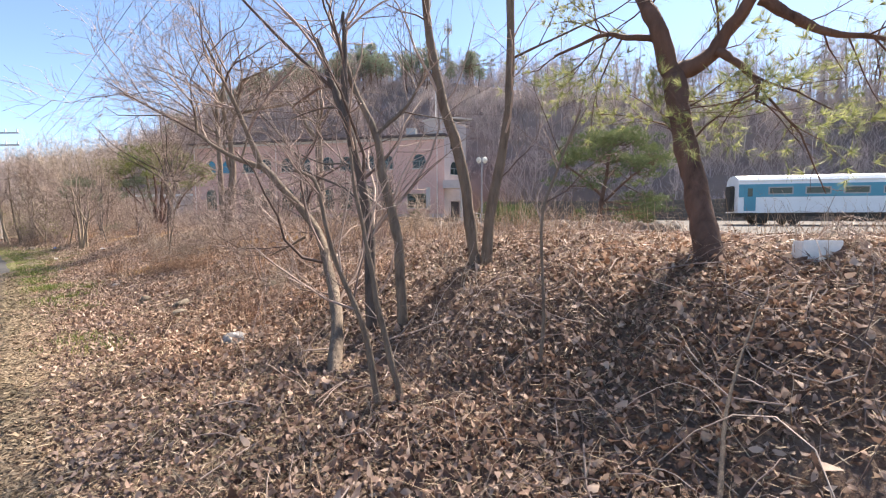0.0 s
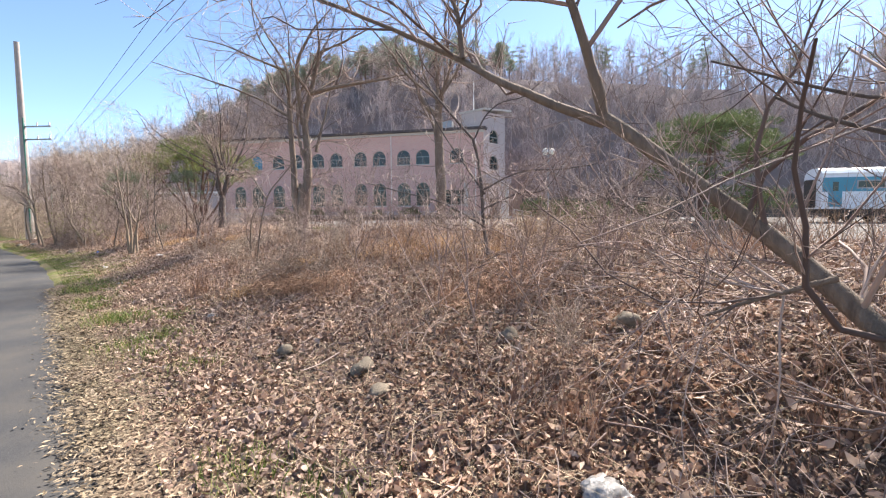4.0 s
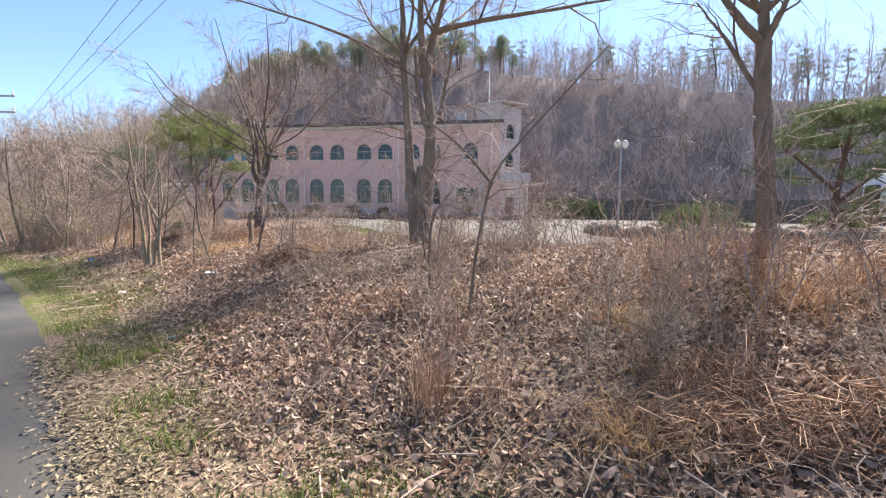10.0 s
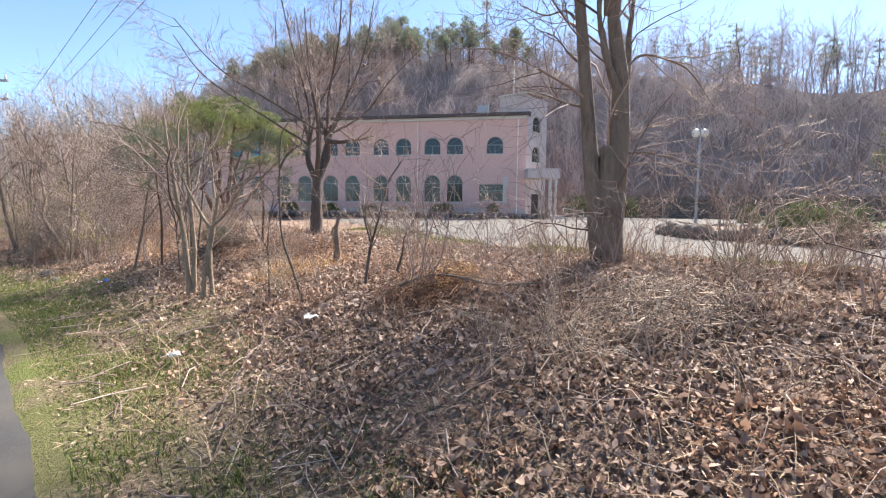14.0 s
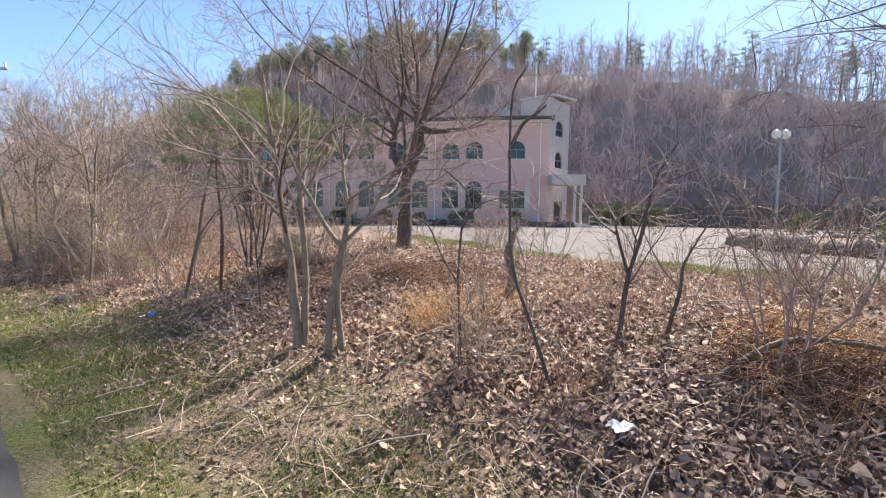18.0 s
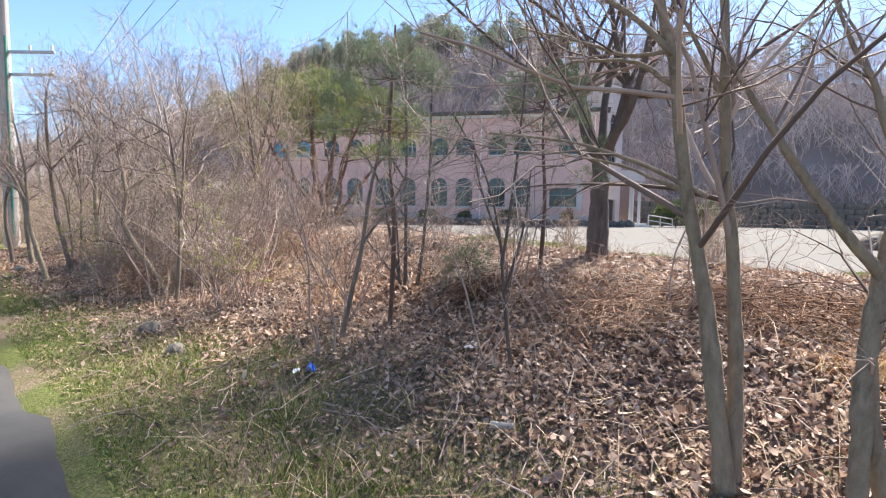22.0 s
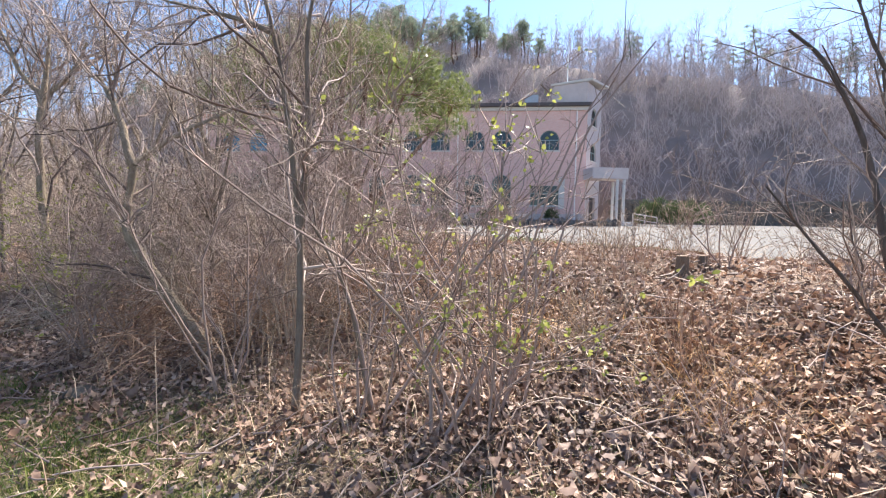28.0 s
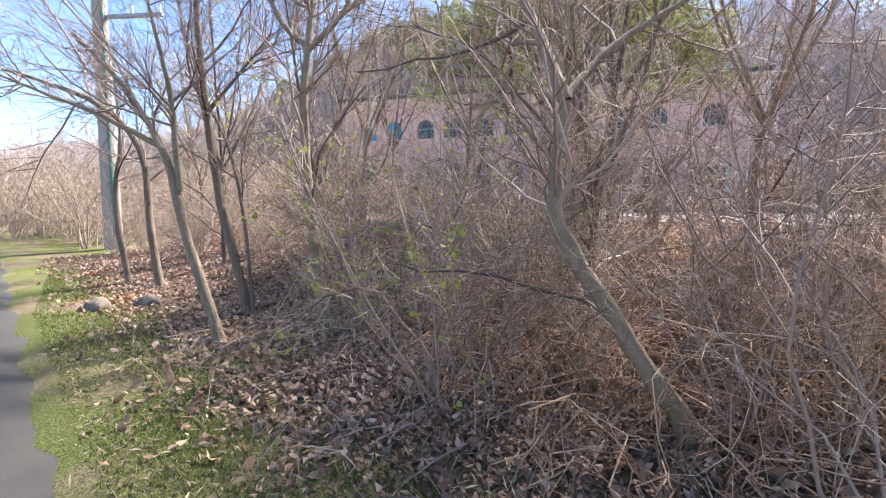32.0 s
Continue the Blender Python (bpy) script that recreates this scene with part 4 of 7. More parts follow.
# ---- woods on the hill ----
def joined_copies(rng, kinds, where, scale, name, mat, label, category):
    """Many trees of a few kinds as one mesh."""
    V, F, base = [], [], 0
    for (x, y), sc in zip(where, scale):
        v, f = kinds[rng.integers(len(kinds))]
        a = rng.uniform(0, 2 * math.pi)
        c, s = math.cos(a) * sc, math.sin(a) * sc
        w = np.stack([v[:, 0] * c - v[:, 1] * s + x, v[:, 0] * s + v[:, 1] * c + y, v[:, 2] * sc + floor_z(x, y) - 0.1], 1)
        V.append(w)
        F.append(f + base)
        base += len(v)
    return tagged(mesh_object(name, np.concatenate(V), np.concatenate(F), mat), label, category, kind="stuff")


def bare_kind(rng, tall):
    n = 7
    p = np.zeros((1, n, 3))
    p[0, :, 2] = np.linspace(0, tall, n)
    p[0, 1:, :2] += rng.normal(0, 0.12, (n - 1, 2)).cumsum(0)
    r = np.linspace(0.06, 0.018, n)[None]
    out = [(p, r, 5)]
    q, s = sprout(rng, p, r, 20, (1.0, 2.7), 42, 4, 0.18, 0.05, 0.32, 0.6, 0.009)
    out.append((q, s, 3))
    q, s = sprout(rng, q, s, 6, (0.6, 1.4), 38, 2, 0.2, 0.06, 0.2, 0.7, 0.008)
    out.append((q, s, 3))
    return tubes(out)


def pine_kind(rng, tall, dense):
    """A ridge pine: a bare lower trunk under stacked clouds of needles, close-set or sparse."""
    n = 6
    p = np.zeros((1, n, 3))
    p[0, :, 2] = np.linspace(0, tall, n)
    p[0, 1:, :2] += rng.normal(0, 0.16, (n - 1, 2)).cumsum(0)
    r = np.linspace(0.15, 0.04, n)[None]
    m = 34 if dense else 11
    pads, B = [], np.zeros((m, 3, 3))
    for k in range(m):
        u = (0.55 if dense else 0.4) + (0.46 if dense else 0.6) * (k + 0.5) / m
        c = np.array([np.interp(u * tall, p[0, :, 2], p[0, :, i]) for i in range(3)])
        a, w = k * 2.4 + rng.uniform(-0.4, 0.4), ((1.95 * (1.1 - u) / 0.55 + 0.25) * rng.uniform(0.4, 1.1) if dense else rng.uniform(0.25, 1.3) * (1.25 - u * 0.75)) * tall / 7
        q = c + np.array([math.cos(a) * w, math.sin(a) * w, 0.1 * w])
        B[k] = c - np.array([0, 0, 0.15]), (c + q) / 2, q
        s = rng.uniform(0.3, 0.56) * (1.0 if dense else 1.4)
        pads.append((*q, s, s * (0.45 if dense else 0.2)))
    wood = tubes([(p, r, 6), (B, np.tile([0.035, 0.025, 0.012], (m, 1)), 3)])
    P = np.concatenate([np.array([q[:3]]) + (lambda d: d / np.linalg.norm(d, axis=1, keepdims=True) * rng.uniform(0.1, 1, (len(d), 1)) ** 0.45)(rng.normal(size=(int(46 * q[3] * q[3]) + 7, 3))) * np.array([q[3], q[3], q[4]]) for q in pads])
    leaf = needle_tufts(rng, P, np.tile([0, 0, 0.6], (len(P), 1)) + rng.normal(0, 0.5, (len(P), 3)), 6, (0.2, 0.42), 0.045)
    return wood, leaf


def build_woods():
    rng = np.random.default_rng(41)
    kinds = [bare_kind(rng, t) for t in (5.5, 6.5, 7.5, 8.5, 6.0)]
    pts = []
    while len(pts) < 520:
        x, u = rng.uniform(-150, 110), rng.uniform(0.02, 1.12)
        foot, crest = np.interp(x, FOOT_X, FOOT_Y), np.interp(x, CREST_X, CREST_Y)
        y = foot + u * (crest - foot)
        if -38 < x < 8 and y < 74:
            continue
        pts.append((x, y))
    joined_copies(rng, kinds, pts, rng.uniform(0.7, 1.15, len(pts)), "woodland", M["hazy_twig"], "leafless grey-brown woodland covering the hillside", "woods")
    # a closer row on the skyline
    pts = []
    for k in range(340):
        x = rng.uniform(-90, 100) if k < 190 else rng.uniform(6, 100)
        y = np.interp(x, CREST_X, CREST_Y) + rng.uniform(-5, 7)
        pts.append((x, y))
    joined_copies(rng, kinds, pts, [rng.uniform(0.8, 1.15) * np.interp(p[0], [-90, -40, 0, 30, 90], [0.7, 0.75, 0.8, 1.3, 1.4]) for p in pts], "woodland", M["hazy_twig"], "leafless trees standing along the ridge", "woods")
    # low scrub on the slopes
    scrub = []
    for k in range(4):
        p = np.zeros((9, 3, 3))
        p[:, :, :2] = rng.normal(0, 0.7, (9, 1, 2))
        p[:, :, 2] = np.linspace(0, 1.8, 3)[None]
        p[:, 1:, :2] += rng.normal(0, 0.4, (9, 2, 2))
        q, s = sprout(rng, p, np.full((9, 3), 0.02), 4, (0.5, 1.3), 35, 2, 0.2, 0.05, 0.1, 0.8, 0.01)
        scrub.append(tubes([(p, np.full((9, 3), 0.02), 3), (q, s, 3)]))
    pts = []
    while len(pts) < 2300:
        x, u = rng.uniform(-150, 110), rng.uniform(0.0, 1.03)
        foot, crest = np.interp(x, FOOT_X, FOOT_Y), np.interp(x, CREST_X, CREST_Y)
        y = foot + u * (crest - foot)
        if -38 < x < 8 and y < 74:
            continue
        pts.append((x, y))
    joined_copies(rng, scrub, pts, rng.uniform(0.8, 1.8, len(pts)), "scrub", M["hazy_twig"], "brown leafless scrub under the hillside trees", "scrub")
    # pines on the ridge, each a tree of its own
    protos = []
    for k, tall in enumerate((6.0, 7.0, 5.5, 7.5, 9.0, 8.0)):
        (wv, wf), (lv, lf) = pine_kind(rng, tall, k < 4)
        e = tagged(group_at("pine_tree"), "green pine tree in the close stand on the ridge" if k < 4 else "tall sparse pine with layered boughs on the ridge", "tree", group="ridge pines")
        child(mesh_object("trunk", wv, wf, M["bark_pine"], True), e)
        child(mesh_object("crown", lv, lf, M["hazy_needle"]), e)
        protos.append(e)
    spots = [(x, rng.uniform(-14, 5), True) for x in np.concatenate([rng.uniform(-62, -40, 34), rng.uniform(-44, -12, 120), rng.uniform(-14, 8, 40)])]
    spots += [(x, rng.uniform(-3, 6), False) for x in np.concatenate([rng.uniform(4, 30, 20), rng.uniform(30, 96, 44), rng.uniform(-120, -62, 7)])]
    used = set()
    for x, d, close in spots:
        y = float(np.interp(x, CREST_X, CREST_Y) + d)
        k = int(rng.integers(0, 4) if close else rng.integers(4, 6))
        big_ = float((np.interp(x, [-70, -50, 0], [0.62, 0.85, 0.95]) if close else np.interp(x, [-100, 0, 25, 60], [0.5, 0.75, 0.9, 1.05])) * rng.uniform(0.8, 1.15))
        m = pose(x, y, floor_z(x, y) - 0.2, 0, 0, rng.uniform(0, 360))
        if k in used:
            copy_thing(protos[k], m).scale = (big_, big_, big_)
        else:
            protos[k].matrix_basis = m
            protos[k].scale = (big_, big_, big_)
            used.add(k)
    # the tall steel mast on the hill
    x, y = 0.7, 105.7
    z = floor_z(x, y)
    e = tagged(group_at("radio_mast", x, y, z), "tall slim radio mast with antennas on the hilltop", "mast")
    part("pole", rodded((0, 0, 0), (0, 0, 14), 0.22, 0.15), M["steel"], e)
    for k in range(6):
        a = k * math.pi / 3
        part("antenna", boxed(math.cos(a) * 0.8 - 0.12, math.cos(a) * 0.8 + 0.12, math.sin(a) * 0.8 - 0.12, math.sin(a) * 0.8 + 0.12, 10.8, 12.8), M["white"], e)
    part("platform_ring", rodded((0, 0, 11.6), (0, 0, 11.75), 0.85), M["steel"], e)
    for (x, y, h) in ((24, 99, 15), (-8, 108, 11)):
        e = tagged(group_at("steel_pole", x, y, floor_z(x, y)), "thin steel pole rising above the ridge", "pole")
        part("pole", rodded((0, 0, 0), (0, 0, h), 0.1, 0.07), M["steel"], e)


build_woods()

# ---- trees and shrubs near the lane ----
BOUGHS = {}
BOUGHS["hill_tree_lean"] = [
    (0.06, 0.036, [(-0.85, 3.55, 0.05), (-0.95, 4.1, 0.55), (-1.3, 4.81, 1.2), (-2.04, 5.28, 1.94)]),
    (0.032, 0.009, [(-2.03, 5.28, 1.9), (-2.43, 5.29, 2.06), (-2.99, 5.51, 2.41), (-3.9, 5.74, 2.86)]),
    (0.034, 0.01, [(-2.03, 5.28, 1.9), (-2.17, 5.21, 2.33), (-2.4, 5.15, 2.9), (-2.54, 5.07, 3.24)]),
    (0.014, 0.006, [(-1.34, 4.52, 1.15), (-1.51, 4.62, 1.07), (-1.75, 4.71, 0.96)]),
    (0.018, 0.006, [(-2.8, 5.4, 2.3), (-2.87, 5.43, 2.64), (-3.19, 5.55, 2.99)]),
]
BOUGHS["dark_trunk"] = [
    (0.056, 0.036, [(-0.61, 4.11, 0.14), (-0.65, 4.15, 0.76), (-0.67, 4.2, 1.35), (-0.79, 4.23, 1.88), (-0.87, 4.26, 2.23)]),
    (0.045, 0.015, [(-0.87, 4.26, 2.23), (-1.0, 4.38, 2.57), (-1.17, 4.51, 3.0)]),
    (0.04, 0.015, [(-0.87, 4.26, 2.23), (-0.87, 4.29, 2.7), (-0.89, 4.33, 3.17)]),
    (0.016, 0.006, [(-0.69, 4.2, 1.43), (-0.93, 4.41, 1.61), (-1.32, 4.62, 1.78), (-1.48, 4.73, 1.9)]),
    (0.014, 0.005, [(-0.7, 4.21, 1.55), (-0.87, 4.43, 1.82), (-1.21, 4.63, 1.88), (-1.69, 4.85, 2.09)]),
    (0.014, 0.005, [(-0.92, 4.27, 2.32), (-1.13, 4.47, 2.36), (-1.52, 4.76, 2.32)]),
]
BOUGHS["third_trunk"] = [
    (0.05, 0.024, [(-0.34, 3.95, 0.14), (-0.37, 3.99, 0.8), (-0.39, 4.02, 1.21), (-0.49, 4.06, 1.65), (-0.58, 4.19, 2.07), (-0.8, 4.32, 2.51), (-0.97, 4.45, 2.99)]),
    (0.02, 0.008, [(-0.58, 4.19, 2.07), (-0.3, 4.31, 2.37), (-0.16, 4.33, 2.67)]),
]
BOUGHS["thin_stems"] = [
    (0.026, 0.009, [(-0.27, 3.04, 0.11), (-0.43, 3.09, 0.71), (-0.49, 3.11, 1.01), (-0.58, 3.14, 1.49), (-0.62, 3.17, 1.81)]),
    (0.024, 0.009, [(-0.43, 3.04, 0.1), (-0.53, 3.08, 0.61), (-0.73, 3.12, 1.11), (-0.84, 3.15, 1.56), (-0.99, 3.16, 1.66)]),
    (0.014, 0.007, [(0.58, 2.93, 0.18), (0.66, 3.06, 0.7), (0.65, 3.11, 1.33), (0.77, 3.13, 1.71), (0.9, 3.15, 2.04)]),
]
BOUGHS["twin_tree"] = [
    (0.06, 0.04, [(0.33, 4.59, 0.65), (0.26, 4.64, 1.29), (0.16, 4.68, 1.9), (-0.0, 4.73, 2.46), (-0.12, 4.77, 3.03), (-0.2, 4.83, 3.89)]),
    (0.056, 0.036, [(0.4, 4.59, 0.66), (0.47, 4.64, 1.38), (0.59, 4.68, 1.95), (0.67, 4.73, 2.78), (0.68, 4.83, 4.12)]),
]
BOUGHS["bank_pine"] = [
    (0.108, 0.088, [(2.07, 3.65, 0.97), (2.11, 3.93, 1.5), (2.09, 4.17, 2.05), (2.12, 4.47, 2.66)]),
    (0.09, 0.05, [(2.12, 4.47, 2.66), (1.99, 4.49, 3.08), (1.89, 4.73, 3.55), (1.75, 4.99, 4.44)]),
    (0.09, 0.04, [(2.12, 4.47, 2.66), (2.38, 4.37, 2.76), (2.56, 4.19, 3.06), (2.71, 4.02, 3.39)]),
    (0.035, 0.012, [(1.99, 4.49, 2.98), (1.74, 4.59, 3.01), (1.53, 4.69, 3.06), (1.12, 4.88, 2.96)]),
    (0.04, 0.012, [(2.42, 4.28, 2.8), (2.65, 4.16, 2.52), (2.63, 4.04, 2.3)]),
    (0.05, 0.015, [(2.66, 4.1, 3.16), (3.08, 3.98, 2.83), (3.53, 3.88, 2.75)]),
]
BOUGHS["round_tree"] = [
    (0.14, 0.009, [(-7.18, 15.51, 0.79), (-7.11, 15.6, 2.0), (-7.06, 15.69, 3.05), (-7.16, 15.79, 4.06), (-6.91, 15.9, 5.21), (-6.65, 15.67, 6.09), (-6.8, 15.49, 7.47)]),
    (0.115, 0.009, [(-7.3, 15.51, 0.81), (-7.39, 15.59, 1.79), (-7.45, 15.67, 2.77), (-7.56, 15.82, 4.35), (-7.65, 15.92, 5.5), (-8.38, 16.32, 6.63), (-9.24, 16.74, 8.12)]),
    (0.06, 0.009, [(-6.98, 15.86, 4.78), (-6.04, 15.47, 4.87), (-4.88, 15.08, 4.92), (-3.54, 14.69, 5.0)]),
    (0.07, 0.009, [(-7.2, 15.78, 3.92), (-7.26, 15.51, 5.36), (-6.75, 15.18, 6.16), (-6.03, 15.04, 6.86)]),
    (0.045, 0.009, [(-7.64, 15.91, 5.43), (-8.53, 16.25, 5.83), (-9.71, 16.59, 6.39), (-11.14, 17.03, 6.87)]),
    (0.04, 0.009, [(-7.56, 15.8, 4.13), (-8.73, 16.26, 4.82), (-10.42, 16.71, 5.48), (-12.37, 17.16, 6.17)]),
    (0.04, 0.009, [(-6.68, 15.65, 5.81), (-5.73, 15.48, 6.14), (-4.6, 15.22, 6.55)]),
    (0.19, 0.1, [(-7.23, 15.50, 0.77), (-7.23, 15.55, 1.30), (-7.22, 15.60, 2.00), (-7.21, 15.62, 2.26)]),
    (0.055, 0.02, [(-7.11, 15.63, 2.93), (-7.24, 15.69, 3.42), (-7.32, 15.74, 3.88), (-7.36, 15.81, 4.52)]),
    (0.05, 0.015, [(-6.89, 15.94, 3.19), (-6.81, 16.11, 3.75), (-6.70, 16.27, 4.32), (-6.58, 16.44, 5.07)]),
    (0.022, 0.006, [(-6.96, 15.80, 3.28), (-6.72, 15.92, 3.48), (-6.34, 16.01, 3.46), (-5.98, 16.09, 3.33), (-5.60, 16.15, 2.90)]),
    (0.018, 0.005, [(-7.51, 15.72, 2.78), (-7.76, 15.64, 2.80), (-8.05, 15.57, 2.88), (-8.35, 15.50, 2.93)]),
    (0.018, 0.005, [(-7.53, 15.82, 3.34), (-7.70, 15.80, 3.47), (-7.85, 15.78, 3.63), (-8.11, 15.76, 3.72)]),
    (0.02, 0.005, [(-7.59, 15.92, 3.92), (-7.74, 15.84, 3.98), (-8.01, 15.76, 3.89), (-8.34, 15.68, 3.97)]),
    (0.016, 0.005, [(-6.98, 15.56, 2.20), (-6.74, 15.51, 2.19), (-6.42, 15.44, 2.09), (-6.02, 15.37, 1.94)]),
]
BOUGHS["slim_tree"] = [
    (0.11, 0.085, [(-3.2, 12.07, 1.21), (-3.22, 12.17, 2.36), (-3.25, 12.25, 3.39)]),
    (0.06, 0.009, [(-3.25, 12.25, 3.36), (-3.58, 12.28, 3.71), (-3.79, 12.52, 4.23), (-4.11, 12.79, 5.0)]),
    (0.07, 0.009, [(-3.25, 12.25, 3.39), (-3.25, 12.31, 4.15), (-3.33, 12.41, 5.29)]),
    (0.05, 0.009, [(-3.24, 12.25, 3.39), (-3.15, 12.08, 3.78), (-3.1, 11.92, 4.23)]),
    (0.04, 0.009, [(-3.23, 12.2, 2.71), (-3.44, 12.56, 3.45), (-3.74, 12.81, 4.05)]),
]
BOUGHS["lot_tree"] = [
    (0.14, 0.1, [(-12.04, 20.45, 0.93), (-12.05, 20.49, 1.61), (-12.03, 20.53, 2.19)]),
    (0.078, 0.009, [(-12.03, 20.53, 2.1), (-12.24, 20.56, 2.55), (-12.27, 20.79, 3.08), (-12.48, 21.03, 3.59), (-12.71, 21.28, 4.33), (-12.99, 21.61, 6.29)]),
    (0.08, 0.009, [(-12.03, 20.53, 2.1), (-11.79, 20.56, 2.67), (-11.77, 20.39, 3.12), (-11.93, 20.32, 3.52), (-12.07, 20.27, 4.23), (-12.2, 20.27, 5.8)]),
    (0.07, 0.009, [(-11.78, 20.39, 3.04), (-11.52, 20.18, 2.94), (-11.06, 19.98, 2.95), (-10.66, 19.78, 3.01)]),
    (0.06, 0.009, [(-12.02, 20.54, 2.25), (-11.84, 21.0, 3.22), (-11.52, 21.36, 4.13), (-11.48, 21.73, 5.13), (-11.52, 22.07, 7.31)]),
    (0.05, 0.009, [(-12.26, 20.67, 2.75), (-12.54, 20.98, 2.89), (-12.89, 21.41, 3.21)]),
    (0.06, 0.009, [(-12.03, 20.53, 2.16), (-12.11, 21.2, 3.15), (-12.38, 21.9, 4.66), (-12.69, 22.63, 6.59)]),
    (0.06, 0.009, [(-12.03, 20.53, 2.19), (-11.88, 19.97, 2.77), (-11.82, 19.62, 3.57), (-11.91, 19.26, 4.18)]),
]
BOUGHS["pale_clump"] = [
    (0.04, 0.016, [(-12.75, 16.3, 0.22), (-12.82, 16.34, 0.8), (-12.87, 16.36, 1.14), (-12.95, 16.39, 1.53), (-13.02, 16.42, 1.99), (-13.09, 16.44, 2.36), (-13.14, 16.47, 2.75)]),
    (0.036, 0.015, [(-12.72, 16.3, 0.23), (-12.72, 16.34, 0.78), (-12.74, 16.37, 1.19), (-12.78, 16.4, 1.63), (-12.8, 16.43, 2.12), (-12.82, 16.47, 2.7)]),
    (0.012, 0.005, [(-12.95, 16.39, 1.53), (-13.04, 16.49, 1.59), (-13.19, 16.59, 1.67), (-13.53, 16.8, 1.76)]),
    (0.014, 0.006, [(-13.02, 16.42, 1.99), (-13.16, 16.53, 2.12), (-13.41, 16.62, 2.15)]),
    (0.013, 0.005, [(-12.78, 16.41, 1.88), (-12.93, 16.44, 2.21), (-13.06, 16.45, 2.41)]),
    (0.016, 0.005, [(-13.02, 16.4, 2.1), (-13.17, 16.46, 2.28), (-13.42, 16.51, 2.45), (-13.78, 16.56, 2.59), (-14.22, 16.6, 2.67)]),
    (0.013, 0.005, [(-12.87, 16.37, 1.51), (-13.1, 16.42, 1.63), (-13.41, 16.47, 1.74), (-13.8, 16.51, 1.79)]),
    (0.012, 0.004, [(-13.01, 16.41, 2.14), (-13.2, 16.45, 2.12), (-13.42, 16.5, 2.2), (-13.68, 16.54, 2.27)]),
]
BOUGHS["pale_pair"] = [
    (0.036, 0.028, [(-12.43, 16.01, 0.2), (-12.43, 16.05, 0.59), (-12.39, 16.09, 0.94), (-12.34, 16.12, 1.21)]),
    (0.033, 0.02, [(-12.32, 16.03, 0.25), (-12.38, 16.07, 0.72), (-12.35, 16.1, 1.13), (-12.3, 16.14, 1.44), (-12.27, 16.16, 1.61)]),
    (0.024, 0.008, [(-12.36, 16.09, 1.21), (-12.52, 16.14, 1.44), (-12.68, 16.19, 1.7), (-12.78, 16.24, 1.89), (-12.89, 16.29, 2.11)]),
    (0.018, 0.006, [(-12.3, 16.11, 1.6), (-12.34, 16.16, 1.8), (-12.35, 16.21, 1.96), (-12.39, 16.26, 2.09), (-12.46, 16.32, 2.38)]),
    (0.02, 0.006, [(-12.35, 16.09, 1.21), (-12.15, 16.15, 1.42), (-11.98, 16.21, 1.71), (-11.82, 16.28, 2.03), (-11.68, 16.34, 2.39)]),
    (0.014, 0.005, [(-12.31, 16.11, 1.59), (-12.06, 16.17, 1.76), (-11.73, 16.23, 1.97), (-11.48, 16.29, 2.07)]),
    (0.012, 0.005, [(-12.18, 16.1, 1.4), (-11.89, 16.17, 1.6), (-11.59, 16.23, 1.77), (-11.23, 16.29, 1.99)]),
    (0.01, 0.004, [(-12.36, 16.13, 1.92), (-12.24, 16.18, 2.05), (-12.19, 16.24, 2.24)]),
]
BOUGHS["dark_stem"] = [
    (0.012, 0.005, [(-13.54, 17.5, 0.4), (-13.59, 17.54, 0.88), (-13.62, 17.56, 1.23), (-13.7, 17.58, 1.58), (-13.79, 17.6, 1.81), (-13.97, 17.62, 2.12)]),
    (0.012, 0.005, [(-13.61, 17.55, 1.08), (-13.55, 17.58, 1.54), (-13.49, 17.62, 2.13), (-13.46, 17.66, 2.56)]),
    (0.011, 0.005, [(-13.59, 17.54, 0.88), (-13.47, 17.57, 1.35), (-13.42, 17.6, 1.74)]),
    (0.01, 0.004, [(-13.62, 17.56, 1.23), (-13.77, 17.58, 1.62), (-13.83, 17.61, 1.97)]),
]
BOUGHS["dark_sapling"] = [
    (0.015, 0.006, [(-10.79, 14.94, 0.36), (-10.93, 14.97, 0.78), (-11.05, 15.0, 1.13), (-11.08, 15.02, 1.49), (-11.08, 15.07, 2.21), (-10.99, 15.08, 2.42)]),
    (0.014, 0.006, [(-11.08, 15.05, 1.92), (-10.99, 15.06, 2.08), (-10.86, 15.07, 2.19)]),
]
BOUGHS["bent_sapling"] = [
    (0.022, 0.008, [(-10.19, 15.4, 0.57), (-10.13, 15.43, 1.01), (-10.03, 15.45, 1.34), (-9.93, 15.47, 1.76), (-9.77, 15.49, 2.05)]),
    (0.014, 0.006, [(-10.12, 15.43, 1.05), (-10.21, 15.46, 1.42), (-10.12, 15.46, 1.51), (-9.93, 15.45, 1.47)]),
    (0.018, 0.006, [(-9.83, 15.4, 0.64), (-9.75, 15.41, 0.93), (-9.7, 15.43, 1.18), (-9.55, 15.44, 1.44)]),
]
BOUGHS["open_sapling"] = [
    (0.018, 0.006, [(-6.63, 11.18, 0.43), (-6.56, 11.23, 1.03), (-6.43, 11.27, 1.7), (-6.16, 11.29, 2.09), (-5.76, 11.32, 2.54), (-5.34, 11.34, 3.0)]),
    (0.018, 0.006, [(-6.43, 11.27, 1.7), (-6.79, 11.52, 2.13), (-7.14, 11.75, 2.41)]),
    (0.02, 0.006, [(-7.01, 11.81, 0.6), (-6.98, 11.86, 1.32), (-6.75, 11.88, 1.69)]),
]
